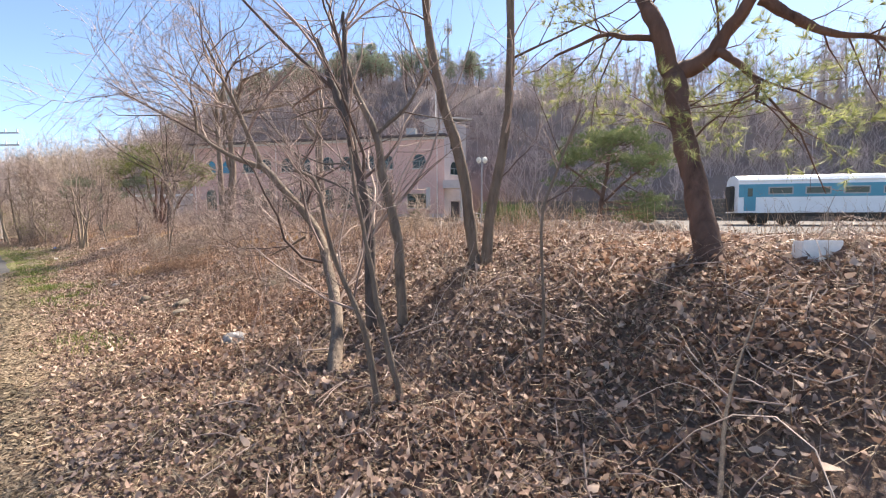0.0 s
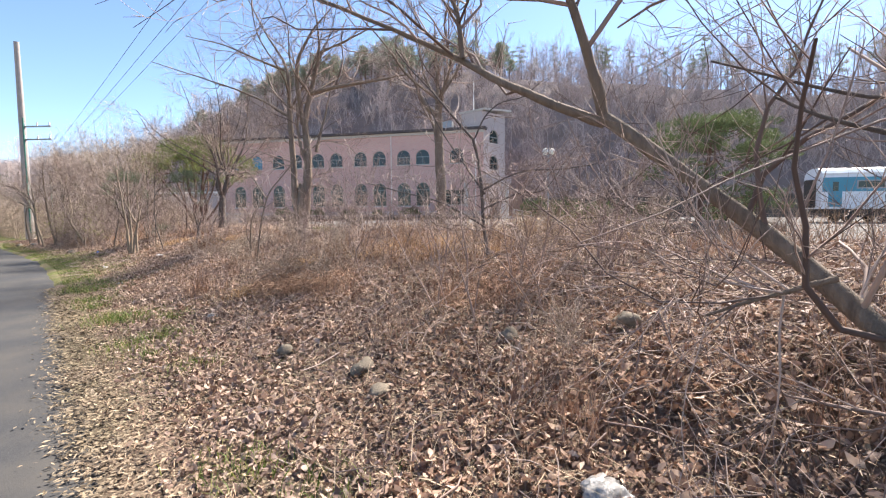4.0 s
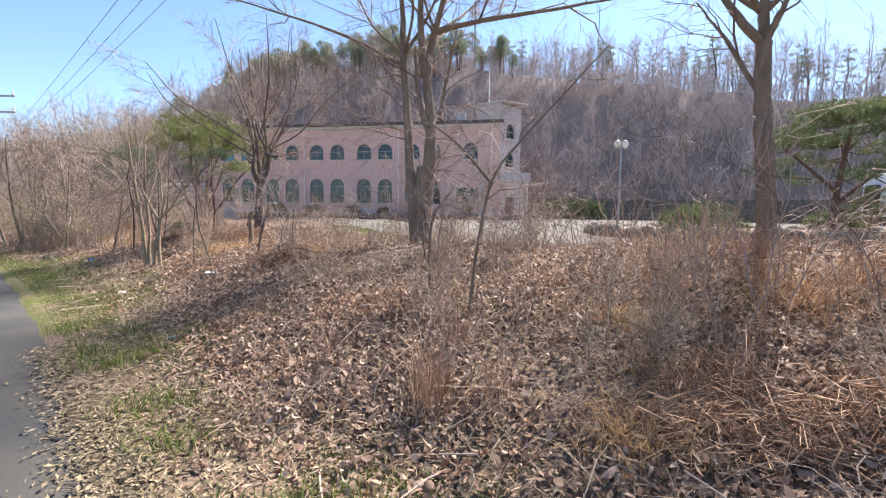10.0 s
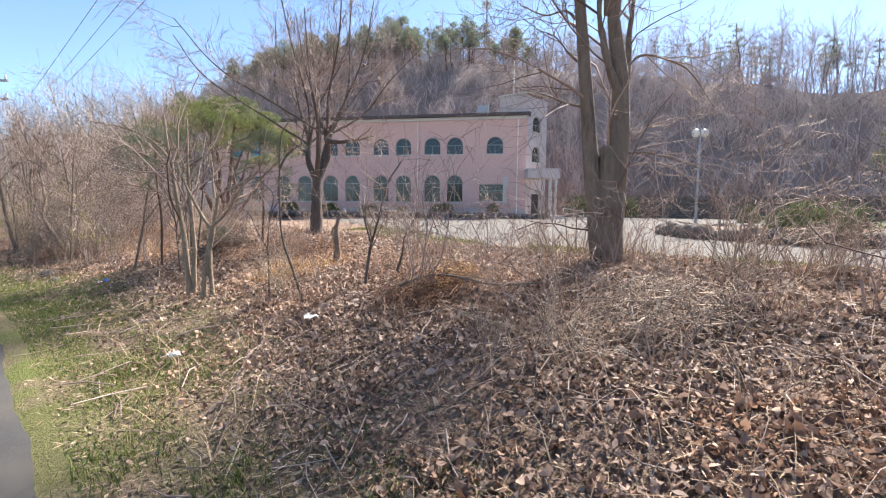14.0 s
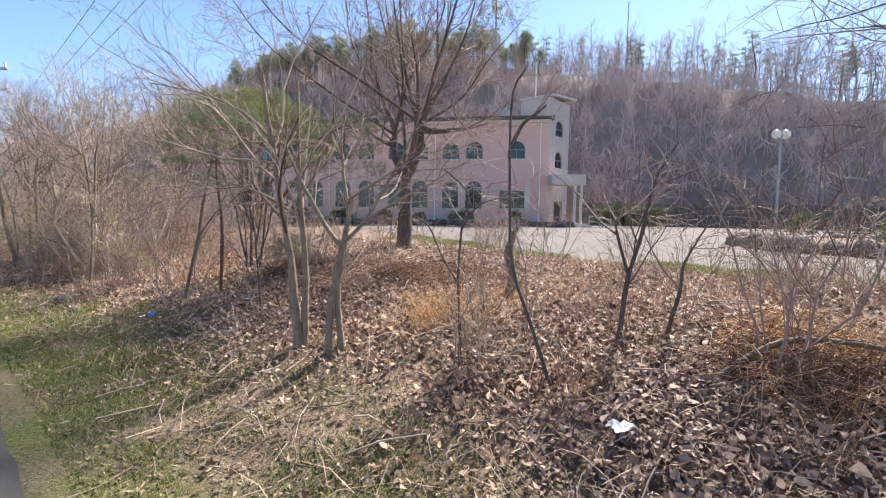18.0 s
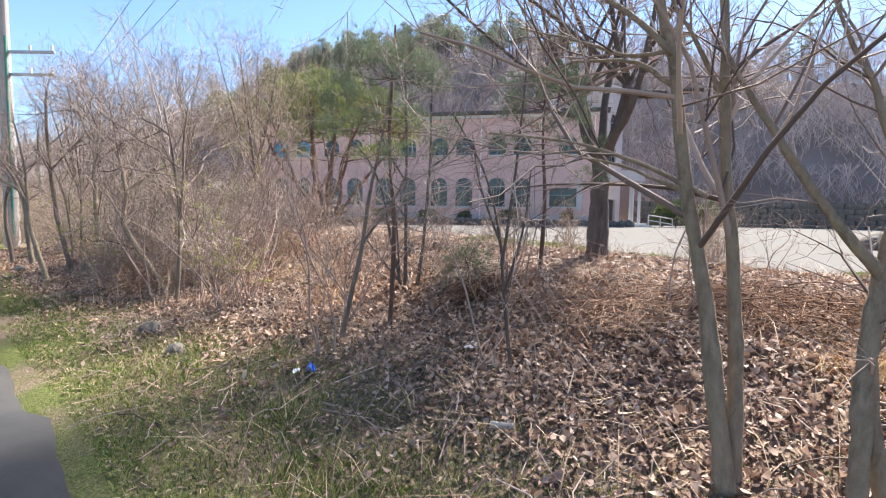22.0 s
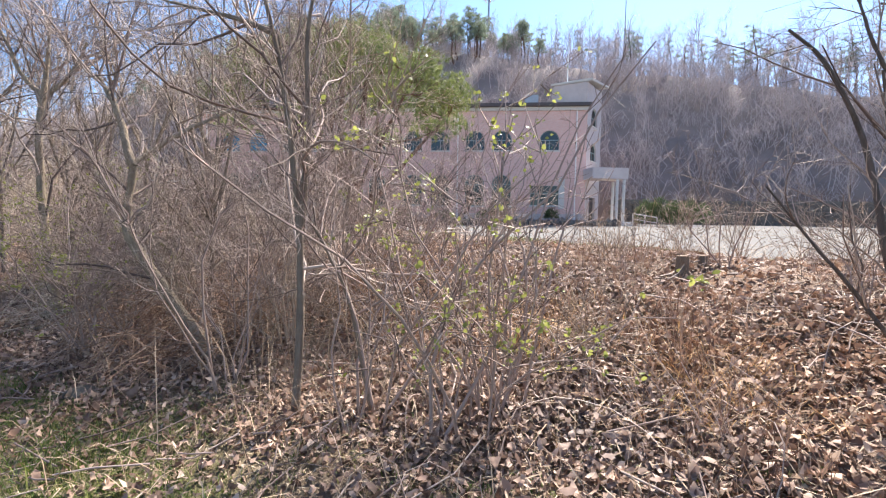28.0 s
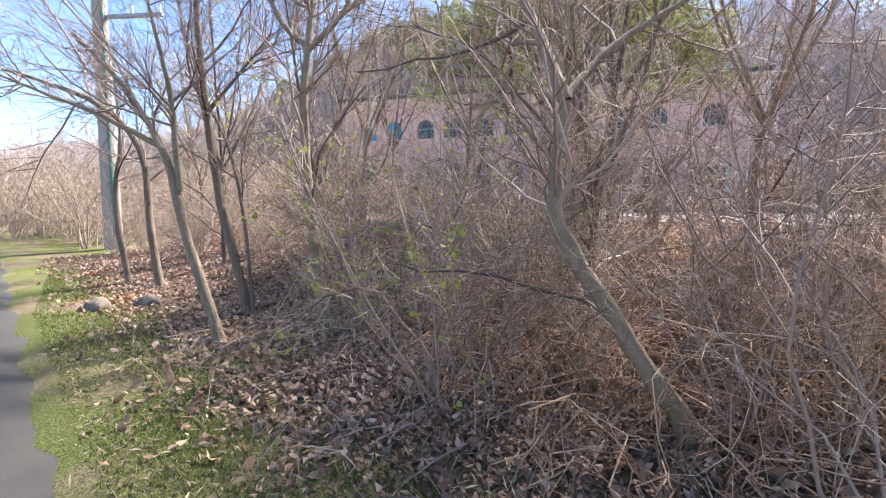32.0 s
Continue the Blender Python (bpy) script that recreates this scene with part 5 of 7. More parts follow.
BOUGHS["near_sapling"] = [
    (0.024, 0.008, [(-14.95, 18.49, 0.19), (-14.87, 18.52, 0.61), (-14.77, 18.55, 1.09), (-14.7, 18.58, 1.6), (-14.6, 18.61, 2.08), (-14.53, 18.63, 2.53), (-14.51, 18.66, 2.87)]),
    (0.015, 0.006, [(-14.76, 18.55, 1.15), (-14.5, 18.57, 1.52), (-14.37, 18.58, 1.78)]),
]
BOUGHS["thicket_trunk"] = [
    (0.026, 0.012, [(-17.64, 20.49, -0.0), (-17.61, 20.54, 0.75), (-17.62, 20.58, 1.26), (-17.69, 20.63, 1.9), (-17.76, 20.66, 2.35), (-17.87, 20.71, 2.8)]),
    (0.026, 0.009, [(-17.61, 20.57, 1.26), (-17.57, 20.6, 1.75), (-17.57, 20.65, 2.39), (-17.52, 20.67, 2.8)]),
    (0.018, 0.009, [(-17.14, 20.34, 0.07), (-17.32, 20.51, 0.82), (-17.45, 20.55, 1.11), (-17.59, 20.58, 1.36)]),
    (0.02, 0.008, [(-17.77, 20.67, 2.42), (-18.13, 20.93, 2.6), (-18.63, 21.2, 2.79)]),
]
BOUGHS["silver_lean"] = [
    (0.05, 0.028, [(-18.53, 21.7, 0.19), (-18.85, 21.7, 0.63), (-19.14, 21.71, 1.09), (-19.18, 21.73, 1.35), (-19.15, 21.77, 1.71)]),
    (0.035, 0.015, [(-19.15, 21.77, 1.71), (-19.33, 21.89, 2.16), (-19.53, 22.0, 2.48)]),
    (0.025, 0.01, [(-19.15, 21.77, 1.73), (-18.9, 22.03, 2.01), (-18.49, 22.31, 2.32), (-18.14, 22.48, 2.58)]),
]
BOUGHS["right_stem"] = [
    (0.013, 0.005, [(-11.35, 15.4, 0.33), (-11.36, 15.43, 0.73), (-11.37, 15.45, 1.07), (-11.35, 15.48, 1.39), (-11.31, 15.49, 1.64), (-11.49, 15.51, 1.82)]),
    (0.009, 0.004, [(-11.35, 15.48, 1.39), (-11.23, 15.48, 1.56), (-10.99, 15.49, 1.64)]),
    (0.009, 0.004, [(-11.37, 15.44, 0.97), (-11.51, 15.46, 1.21), (-11.6, 15.48, 1.4), (-11.71, 15.49, 1.47)]),
]
BOUGHS["crooked_tree"] = [
    (0.026, 0.018, [(-2.44, 8.69, 0.73), (-2.5, 8.73, 1.19), (-2.54, 8.77, 1.71), (-2.59, 8.8, 2.14), (-2.65, 8.82, 2.38)]),
    (0.018, 0.007, [(-2.65, 8.82, 2.38), (-2.94, 8.85, 2.71), (-3.18, 8.88, 3.0), (-3.45, 8.9, 3.28), (-3.66, 8.93, 3.56)]),
    (0.012, 0.004, [(-2.64, 8.82, 2.36), (-2.5, 8.84, 2.66), (-2.3, 8.85, 2.84), (-2.0, 8.86, 2.92), (-1.78, 8.87, 3.1)]),
    (0.014, 0.005, [(-2.5, 8.76, 1.66), (-2.79, 8.8, 2.09), (-3.08, 8.84, 2.52), (-3.28, 8.87, 2.95)]),
    (0.014, 0.005, [(-2.54, 8.77, 1.71), (-2.07, 8.78, 1.93), (-1.5, 8.77, 1.98), (-0.97, 8.77, 2.05)]),
    (0.014, 0.005, [(-2.49, 8.73, 1.23), (-3.03, 8.76, 1.54), (-3.6, 8.78, 1.7), (-4.03, 8.8, 1.82)]),
    (0.013, 0.005, [(-2.52, 8.75, 1.47), (-2.07, 8.76, 1.67), (-1.73, 8.75, 1.72), (-1.45, 8.78, 2.1)]),
]
BOUGHS["multi_stem"] = [
    (0.026, 0.011, [(-14.46, 19.67, 0.58), (-14.48, 19.71, 1.12), (-14.49, 19.76, 1.82), (-14.5, 19.8, 2.49), (-14.53, 19.85, 3.13)]),
    (0.02, 0.007, [(-14.52, 19.68, 0.59), (-14.65, 19.72, 1.12), (-14.76, 19.76, 1.68), (-14.97, 19.8, 2.09), (-15.16, 19.82, 2.25)]),
    (0.022, 0.009, [(-14.34, 19.67, 0.58), (-14.27, 19.7, 1.2), (-14.23, 19.75, 1.87), (-14.22, 19.79, 2.5), (-14.21, 19.83, 3.06)]),
    (0.014, 0.006, [(-14.54, 19.68, 0.59), (-14.57, 19.71, 1.05), (-14.63, 19.75, 1.57), (-14.68, 19.78, 2.07)]),
    (0.013, 0.005, [(-14.53, 19.68, 0.63), (-14.8, 19.71, 0.97), (-15.05, 19.75, 1.25), (-15.27, 19.77, 1.49)]),
    (0.012, 0.005, [(-14.49, 19.75, 1.79), (-14.72, 19.79, 2.17), (-14.83, 19.82, 2.48)]),
    (0.012, 0.005, [(-14.22, 19.75, 1.94), (-13.95, 19.75, 2.19), (-13.81, 19.77, 2.58)]),
]
BOUGHS["road_tree"] = [
    (0.05, 0.02, [(-21.94, 23.4, -0.03), (-22.27, 23.45, 0.94), (-22.51, 23.5, 1.76), (-23.12, 23.7, 2.48), (-23.68, 23.87, 2.92)]),
    (0.03, 0.01, [(-22.51, 23.5, 1.76), (-23.16, 23.65, 2.05), (-23.95, 23.78, 2.33), (-24.79, 23.91, 2.64)]),
    (0.03, 0.012, [(-22.32, 23.48, 1.35), (-22.44, 23.56, 2.32), (-22.71, 23.62, 3.29)]),
]
BOUGHS["road_tree_b"] = [
    (0.055, 0.025, [(-22.14, 24.25, -0.01), (-22.48, 24.33, 1.31), (-22.64, 24.4, 2.23), (-22.75, 24.47, 3.1), (-22.79, 24.55, 3.96)]),
    (0.025, 0.01, [(-22.64, 24.4, 2.23), (-22.19, 24.51, 2.79), (-21.95, 24.57, 3.1)]),
    (0.025, 0.01, [(-22.09, 24.26, 0.02), (-22.23, 24.35, 1.13), (-22.43, 24.4, 1.93), (-22.87, 24.42, 2.73)]),
]
BOUGHS["road_tree_c"] = [
    (0.065, 0.03, [(-21.1, 23.8, 0.08), (-21.23, 23.87, 1.03), (-21.32, 23.97, 2.12), (-21.31, 24.03, 2.78)]),
    (0.035, 0.015, [(-21.31, 24.03, 2.75), (-21.61, 24.12, 3.03), (-21.94, 24.24, 3.64)]),
    (0.035, 0.015, [(-21.31, 24.03, 2.78), (-21.27, 24.12, 3.65)]),
    (0.03, 0.012, [(-21.31, 24.02, 2.72), (-20.98, 23.99, 3.01), (-20.74, 23.95, 3.39)]),
]
BOUGHS["road_tree_d"] = [
    (0.06, 0.02, [(-24.47, 25.9, -0.06), (-24.67, 25.97, 0.91), (-24.81, 26.05, 2.01), (-25.41, 26.05, 2.69), (-26.43, 25.96, 3.11), (-27.44, 25.86, 3.36)]),
    (0.05, 0.015, [(-25.19, 26.12, -0.05), (-25.43, 26.22, 1.34), (-25.35, 26.31, 2.22), (-25.5, 26.42, 3.55)]),
]

MIDDLE = [(11, (0.6, 1.7), 46, 7, 0.25, 0.05, 0.22), (8, (0.25, 0.8), 38, 4, 0.2, 0.05, 0.12), (4, (0.12, 0.35), 38, 3, 0.22, 0.04, 0.12)]
LEAN = [(6, (0.7, 1.9), 44, 6, 0.17, 0.05, 0.35), (5, (0.3, 0.9), 40, 4, 0.2, 0.05, 0.15), (3, (0.15, 0.4), 38, 3, 0.22, 0.04, 0.15)]
ROADSIDE = [(11, (0.6, 1.8), 42, 6, 0.17, 0.06, 0.3), (9, (0.3, 1.0), 38, 4, 0.2, 0.05, 0.12), (6, (0.15, 0.4), 38, 3, 0.22, 0.04, 0.12)]
SPARSE = [(5, (0.15, 0.45), 46, 6, 0.26, 0.04, 0.3), (4, (0.08, 0.24), 44, 4, 0.28, 0.04, 0.2)]
CURLY = [(9, (0.35, 1.2), 52, 7, 0.34, -0.01, 0.12), (6, (0.15, 0.55), 48, 5, 0.36, 0.0, 0.12), (2, (0.08, 0.25), 45, 3, 0.3, 0.0, 0.2)]
SMALL = [(10, (0.3, 0.85), 42, 5, 0.18, 0.05, 0.2), (6, (0.12, 0.4), 40, 3, 0.22, 0.04, 0.12)]
VASE = [(8, (0.6, 1.7), 46, 6, 0.24, 0.05, 0.25), (8, (0.3, 0.9), 42, 4, 0.24, 0.04, 0.12), (4, (0.15, 0.45), 38, 3, 0.22, 0.03, 0.12)]
SLIM = [(6, (0.6, 1.7), 48, 6, 0.22, 0.04, 0.25), (5, (0.3, 0.9), 42, 4, 0.24, 0.03, 0.12), (2, (0.15, 0.45), 38, 3, 0.22, 0.03, 0.12)]
FULL = [(7, (0.8, 2.2), 48, 6, 0.22, 0.04, 0.22), (5, (0.4, 1.1), 42, 5, 0.24, 0.03, 0.12), (4, (0.2, 0.6), 38, 3, 0.22, 0.03, 0.12)]


def vase(seed, n, foot, reach, top, r0):
    """Rising limbs that fan out from a fork."""
    g = np.random.default_rng(seed)
    out = []
    for k in range(n):
        a, w, h = k * 2.4 + g.uniform(-0.3, 0.3), reach * math.sqrt((k + 0.6) / n), 0
        h = top * (1.05 - 0.42 * (w / reach) ** 2) * g.uniform(0.88, 1.05)
        c, s = math.cos(a) * w, math.sin(a) * w
        out.append((r0 * g.uniform(0.7, 1.1), 0.008, [foot, (foot[0] + c * 0.36 + g.normal(0, 0.1), foot[1] + s * 0.36 + g.normal(0, 0.1), foot[2] + h * 0.25), (foot[0] + c * 0.72 + g.normal(0, 0.15), foot[1] + s * 0.72 + g.normal(0, 0.15), foot[2] + h * 0.58), (foot[0] + c, foot[1] + s, foot[2] + h)]))
    return out


BOUGHS["lot_tree"] += vase(701, 5, (-12.25, 20.7, 2.95), 3.0, 3.6, 0.032) + vase(705, 5, (-11.77, 20.4, 3.1), 3.1, 3.4, 0.032)
BOUGHS["round_tree"] += vase(702, 4, (-7.0, 15.85, 4.75), 2.6, 3.0, 0.035) + vase(703, 4, (-7.56, 15.82, 4.35), 3.0, 3.0, 0.035)
BOUGHS["slim_tree"] += vase(704, 5, (-3.25, 12.28, 3.7), 1.8, 2.6, 0.03)
bare_tree("leaning_tree", BOUGHS["hill_tree_lean"], "slender brown tree leaning over the leafy bank", 1, MIDDLE, "bark", least=0.0022)
bare_tree("tree", BOUGHS["dark_trunk"], "dark-barked multi-stemmed bare tree on the bank", 2, LEAN, "bark_dark")
bare_tree("tree", BOUGHS["third_trunk"], "brown curving trunk beside a dark-barked tree", 16, LEAN, "bark")
bare_tree("sapling", BOUGHS["thin_stems"], "thin bare stems beside the leaning tree", 3, SMALL, "bark", category="sapling")
bare_tree("twin_trunk_tree", BOUGHS["twin_tree"], "smooth grey-brown tree forked into two trunks", 4, LEAN, "bark")
bare_tree("round_headed_tree", BOUGHS["round_tree"], "broad bare tree with spreading forked limbs", 5, FULL, "bark", least=0.0027)
bare_tree("slim_tree", BOUGHS["slim_tree"], "tall slim bare tree forking high up", 6, SLIM, "bark", clean=True, least=0.003)
bare_tree("spreading_tree", BOUGHS["lot_tree"], "stout dark bare tree at the forecourt edge", 7, VASE, "bark_dark", clean=True, least=0.0033)
bare_tree("pale_stemmed_tree", BOUGHS["pale_clump"], "two smooth pale trunks rising from one base", 8, LEAN, "bark_pale")
bare_tree("pale_stemmed_tree", BOUGHS["pale_pair"], "slim pale stems joined at the base and forking at head height", 28, SMALL, "bark_pale", clean=True)
bare_tree("sapling", BOUGHS["dark_stem"], "slim dark sapling forking above dead leaves", 29, SPARSE, "bark_dark", category="sapling")
bare_tree("sapling", BOUGHS["dark_sapling"], "dark crooked bare sapling in leaf litter", 9, SPARSE, "bark_dark", category="sapling")
bare_tree("sapling", BOUGHS["right_stem"], "slender dark sapling bending over dry leaves", 31, SPARSE, "bark_dark", category="sapling")
bare_tree("sapling", BOUGHS["bent_sapling"], "bent brown bare saplings in dry grass", 10, SMALL, "bark_dark", category="sapling")
bare_tree("sapling", BOUGHS["open_sapling"], "open-branched bare sapling on the bank", 11, CURLY, "bark", category="sapling")
bare_tree("sapling", BOUGHS["near_sapling"], "tall thin brown sapling close to the lane", 12, SPARSE, "bark", category="sapling")
bare_tree("crooked_tree", BOUGHS["crooked_tree"], "dark crooked bare tree with arching limbs", 17, CURLY, "bark_dark")
bare_tree("multi_stemmed_tree", BOUGHS["multi_stem"], "dark slim stems rising from one base", 18, SMALL, "bark_dark")
bare_tree("thicket_tree", BOUGHS["thicket_trunk"], "brown trunk rising out of a dense thicket", 13, MIDDLE, "bark")
bare_tree("silver_tree", BOUGHS["silver_lean"], "silvery leaning trunk through the thicket", 15, MIDDLE, "bark_pale")
for n_, key in enumerate(("road_tree", "road_tree_b", "road_tree_c", "road_tree_d")):
    bare_tree("roadside_tree", BOUGHS[key], "bare grey-brown tree beside the lane verge", 20 + n_, ROADSIDE, "bark" if n_ % 2 else "bark_pale")


def pine(name, limbs, label, seed, tuft_size, tufts, spec, mat="needle", spread=(0.16, 0.28), width=0.012):
    """A pine: limbs, side branches and needle tufts along the outer twigs."""
    rng = np.random.default_rng(seed)
    e = bare_tree(name, limbs, label, seed, spec, "bark_pine", "bark_pine", "tree")
    off = np.array(limbs[0][2][0])
    P = np.array([smooth_limb(p, 18) - off for _, _, p in limbs])
    R = np.array([np.linspace(a, b, 18) for a, b, _ in limbs])
    rng2 = np.random.default_rng(seed)
    for k, (r0, r1, pts) in enumerate(limbs):
        rng2.normal(0, 1, (18, 3)), rng2.normal(0, 0.04, 18)
    for count, length, angle, n, gnarl, lift, start in spec:
        P, R = sprout(rng2, P, R, count, length, angle, n, gnarl, lift, start)
    ends = P[:, 1:].reshape(-1, 3)
    D = np.gradient(P, axis=1)[:, 1:].reshape(-1, 3)
    D /= np.linalg.norm(D, axis=1, keepdims=True) + 1e-9
    pick = rng.permutation(len(ends))[:tufts]
    v, f = needle_tufts(rng, ends[pick], D[pick] + np.array([0, 0, 0.35]), tuft_size, spread, width)
    tagged(child(mesh_object("needles", v, f, M[mat]), e), kind="stuff")
    return e


PINE = [(8, (0.6, 1.3), 55, 5, 0.15, 0.02, 0.35), (6, (0.25, 0.6), 45, 4, 0.18, 0.05, 0.3)]
pine("bank_pine", BOUGHS["bank_pine"], "rough-barked leaning pine on the leafy bank", 51, 24, 800, PINE, "needle_warm", (0.07, 0.15), 0.005)


def pad_points(rng, pads, per):
    """Points inside flattened clouds; a pad is x, y, z, radius and half its thickness."""
    out = []
    for x, y, z, r, h in pads:
        n = max(8, int(per * r * r))
        d = rng.normal(size=(n, 3))
        d /= np.linalg.norm(d, axis=1, keepdims=True)
        d *= rng.uniform(0.05, 1, (n, 1)) ** 0.4
        d[:, :2] *= 1 + 0.25 * np.sin(3 * np.arctan2(d[:, 1], d[:, 0]) + x * 7)[:, None]
        out.append(d * np.array([r, r, h]) + np.array([x, y, z]))
    return np.concatenate(out)


def cloud_pine(name, label, seed, foot, stems, pads, per, needles, length, width, mat, r0=0.08):
    """A pine whose boughs end in clouds of needles; stems are the points where the boughs leave the trunk."""
    rng = np.random.default_rng(seed)
    e = tagged(group_at(name, *foot), label, "tree")
    for k, (sr, pts) in enumerate(stems):
        v, f = tubes([(smooth_limb(pts, 14)[None], np.linspace(sr, sr * 0.35, 14)[None] * (1 + rng.normal(0, 0.05, (1, 14))), 8)])
        child(mesh_object("limb" if k else "trunk", v, f, M["bark_pine"], True), e)
    line = np.concatenate([smooth_limb(pts, 14)[3:] for _, pts in stems])
    P = np.zeros((len(pads), 6, 3))
    for k, (x, y, z, r, h) in enumerate(pads):
        c = np.array([x, y, z])
        j = line[np.argmin(np.linalg.norm((line - c) * np.array([1, 1, 1.6]), axis=1) + (line[:, 2] > z) * 0.6)]
        u = np.linspace(0, 1, 6)[:, None]
        P[k] = j * (1 - u) + c * u + np.array([0, 0, -0.18]) * r * np.sin(u * np.pi) + rng.normal(0, 0.03, (6, 3)) * r
    R = np.array([[max(0.0025, p[3] * r0 * 0.5)] for p in pads]) * np.linspace(1, 0.4, 6)[None]
    Q, S = sprout(rng, P, R, 7, (0.5, 1.0), 50, 4, 0.15, 0.03, 0.4)
    reach = np.repeat(np.array([p[3] for p in pads]), 7)[:, None, None]
    Q = Q[:, :1] + (Q - Q[:, :1]) * reach
    v, f = tubes([(P, R, 5), (Q, S, 3)])
    tagged(child(mesh_object("crown", v, f, M["bark_pine"], True), e), kind="stuff")
    X = pad_points(rng, pads, per)
    D = rng.normal(0, 0.45, X.shape) + np.array([0, 0, 0.75])
    v, f = needle_tufts(rng, X, D, needles, length, width)
    tagged(child(mesh_object("needles", v, f, M[mat]), e), kind="stuff")
    return e


def dome(seed, n, rx, rz, size, low=0.0, thin=0.42, lean=0.0):
    """Pads over a dome and inside its upper half."""
    g = np.random.default_rng(seed)
    out = []
    for k in range(n):
        a, u = k * 2.4 + g.uniform(-0.4, 0.4), (k + 0.5) / n
        w = math.sqrt(u)
        z = rz * (math.sqrt(max(0.0, 1 - u * 0.97)) * g.uniform(0.72, 1.0) + low * g.uniform(-1, 0.4) * w)
        s = size * g.uniform(0.7, 1.25)
        out.append((math.cos(a) * w * rx * g.uniform(0.88, 1.08) + lean * z, math.sin(a) * w * rx * g.uniform(0.88, 1.08), z, s, s * thin))
    return out


gx, gy = -18.2, 29.6
gz = floor_z(gx, gy)
stems_g = []
for k_ in range(9):
    a_ = k_ * 2.4
    w_ = 0.5 + 0.24 * k_
    stems_g.append((0.13 if k_ < 3 else 0.08, [(math.cos(a_) * 0.12, math.sin(a_) * 0.12, -0.1), (math.cos(a_ + 0.3) * w_ * 0.4, math.sin(a_ + 0.3) * w_ * 0.4, 1.1), (math.cos(a_ - 0.2) * w_ * 0.7, math.sin(a_ - 0.2) * w_ * 0.7, 2.2), (math.cos(a_) * w_ * 1.15, math.sin(a_) * w_ * 1.15, 4.6 - 0.16 * k_)]))
pads_g = [(x + 0.1, y, z + 2.55, r, h) for x, y, z, r, h in dome(531, 54, 2.85, 2.5, 0.72, 0.2)]
cloud_pine("umbrella_pine", "broad olive-green multi-stemmed pine beside the hall", 53, (gx, gy, gz), stems_g, pads_g, 150, 24, (0.1, 0.2), 0.011, "needle_olive")
cx_, cy_ = 8.5, 24.2
cz_ = floor_z(cx_, cy_)
stems_c = [(0.15, [(-0.6, 0, -0.1), (-0.5, 0, 1.4), (-0.2, 0.1, 3.0), (0.0, 0, 5.0)]), (0.08, [(-0.45, 0, 1.5), (0.3, -0.4, 2.4), (1.2, -0.6, 3.2), (2.0, -0.7, 3.8)]), (0.08, [(-0.4, 0, 1.9), (-1.0, 0.3, 2.6), (-1.7, 0.4, 3.2), (-2.2, 0.4, 3.5)]), (0.07, [(-0.2, 0.1, 2.8), (0.5, 0.9, 3.4), (0.9, 1.5, 4.0), (1.2, 1.9, 4.3)])]
pads_c = [(x, y, z + 2.35, r, h) for x, y, z, r, h in dome(541, 56, 2.9, 3.2, 0.8, 0.22, 0.32)] + [(x + 1.6, y, z + 0.8, r, h) for x, y, z, r, h in dome(542, 12, 1.5, 1.4, 0.6, 0.2, 0.32)]
cloud_pine("island_pine", "broad soft green cedar with layered boughs beyond the bank", 54, (cx_, cy_, cz_), stems_c, pads_c, 100, 22, (0.12, 0.24), 0.012, "needle")
for n_, (yx, yy, tall_, rad_, low_, n_pads, label) in enumerate(((-14.52, 18.67, 2.75, 0.62, 1.55, 34, "young soft-needled pine on the bank"), (-12.95, 19.6, 2.45, 0.6, 1.2, 30, "young soft-needled pine near the forecourt"), (-13.78, 19.45, 0.45, 0.26, 0.1, 9, "low bushy pine seedling in the leaf litter"))):
    yz = floor_z(yx, yy)
    pads_y = [(x, y, low_ + z, r, h) for x, y, z, r, h in dome(551 + n_, n_pads, rad_, tall_ - low_, 0.17, 0.3, 0.7)]
    stem_ = [(0.026 if tall_ > 1 else 0.012, [(0, 0, -0.04), (0.03, 0, tall_ * 0.33), (-0.02, -0.03, tall_ * 0.63), (0.02, 0, tall_)])]
    cloud_pine("young_pine", label, 55 + n_, (yx, yy, yz), stem_, pads_y, 1000 if tall_ > 1 else 500, 20, (0.05, 0.12), 0.0024, "needle_soft", 0.05)
clipped_shrub(3.75, 25.6, 0.75, 1.5, 1.1, 61, "low rounded green pine shrub on the planting island")
clipped_shrub(11.0, 27.5, 0.85, 1.1, 0.9, 62, "dark low evergreen on the planting island")


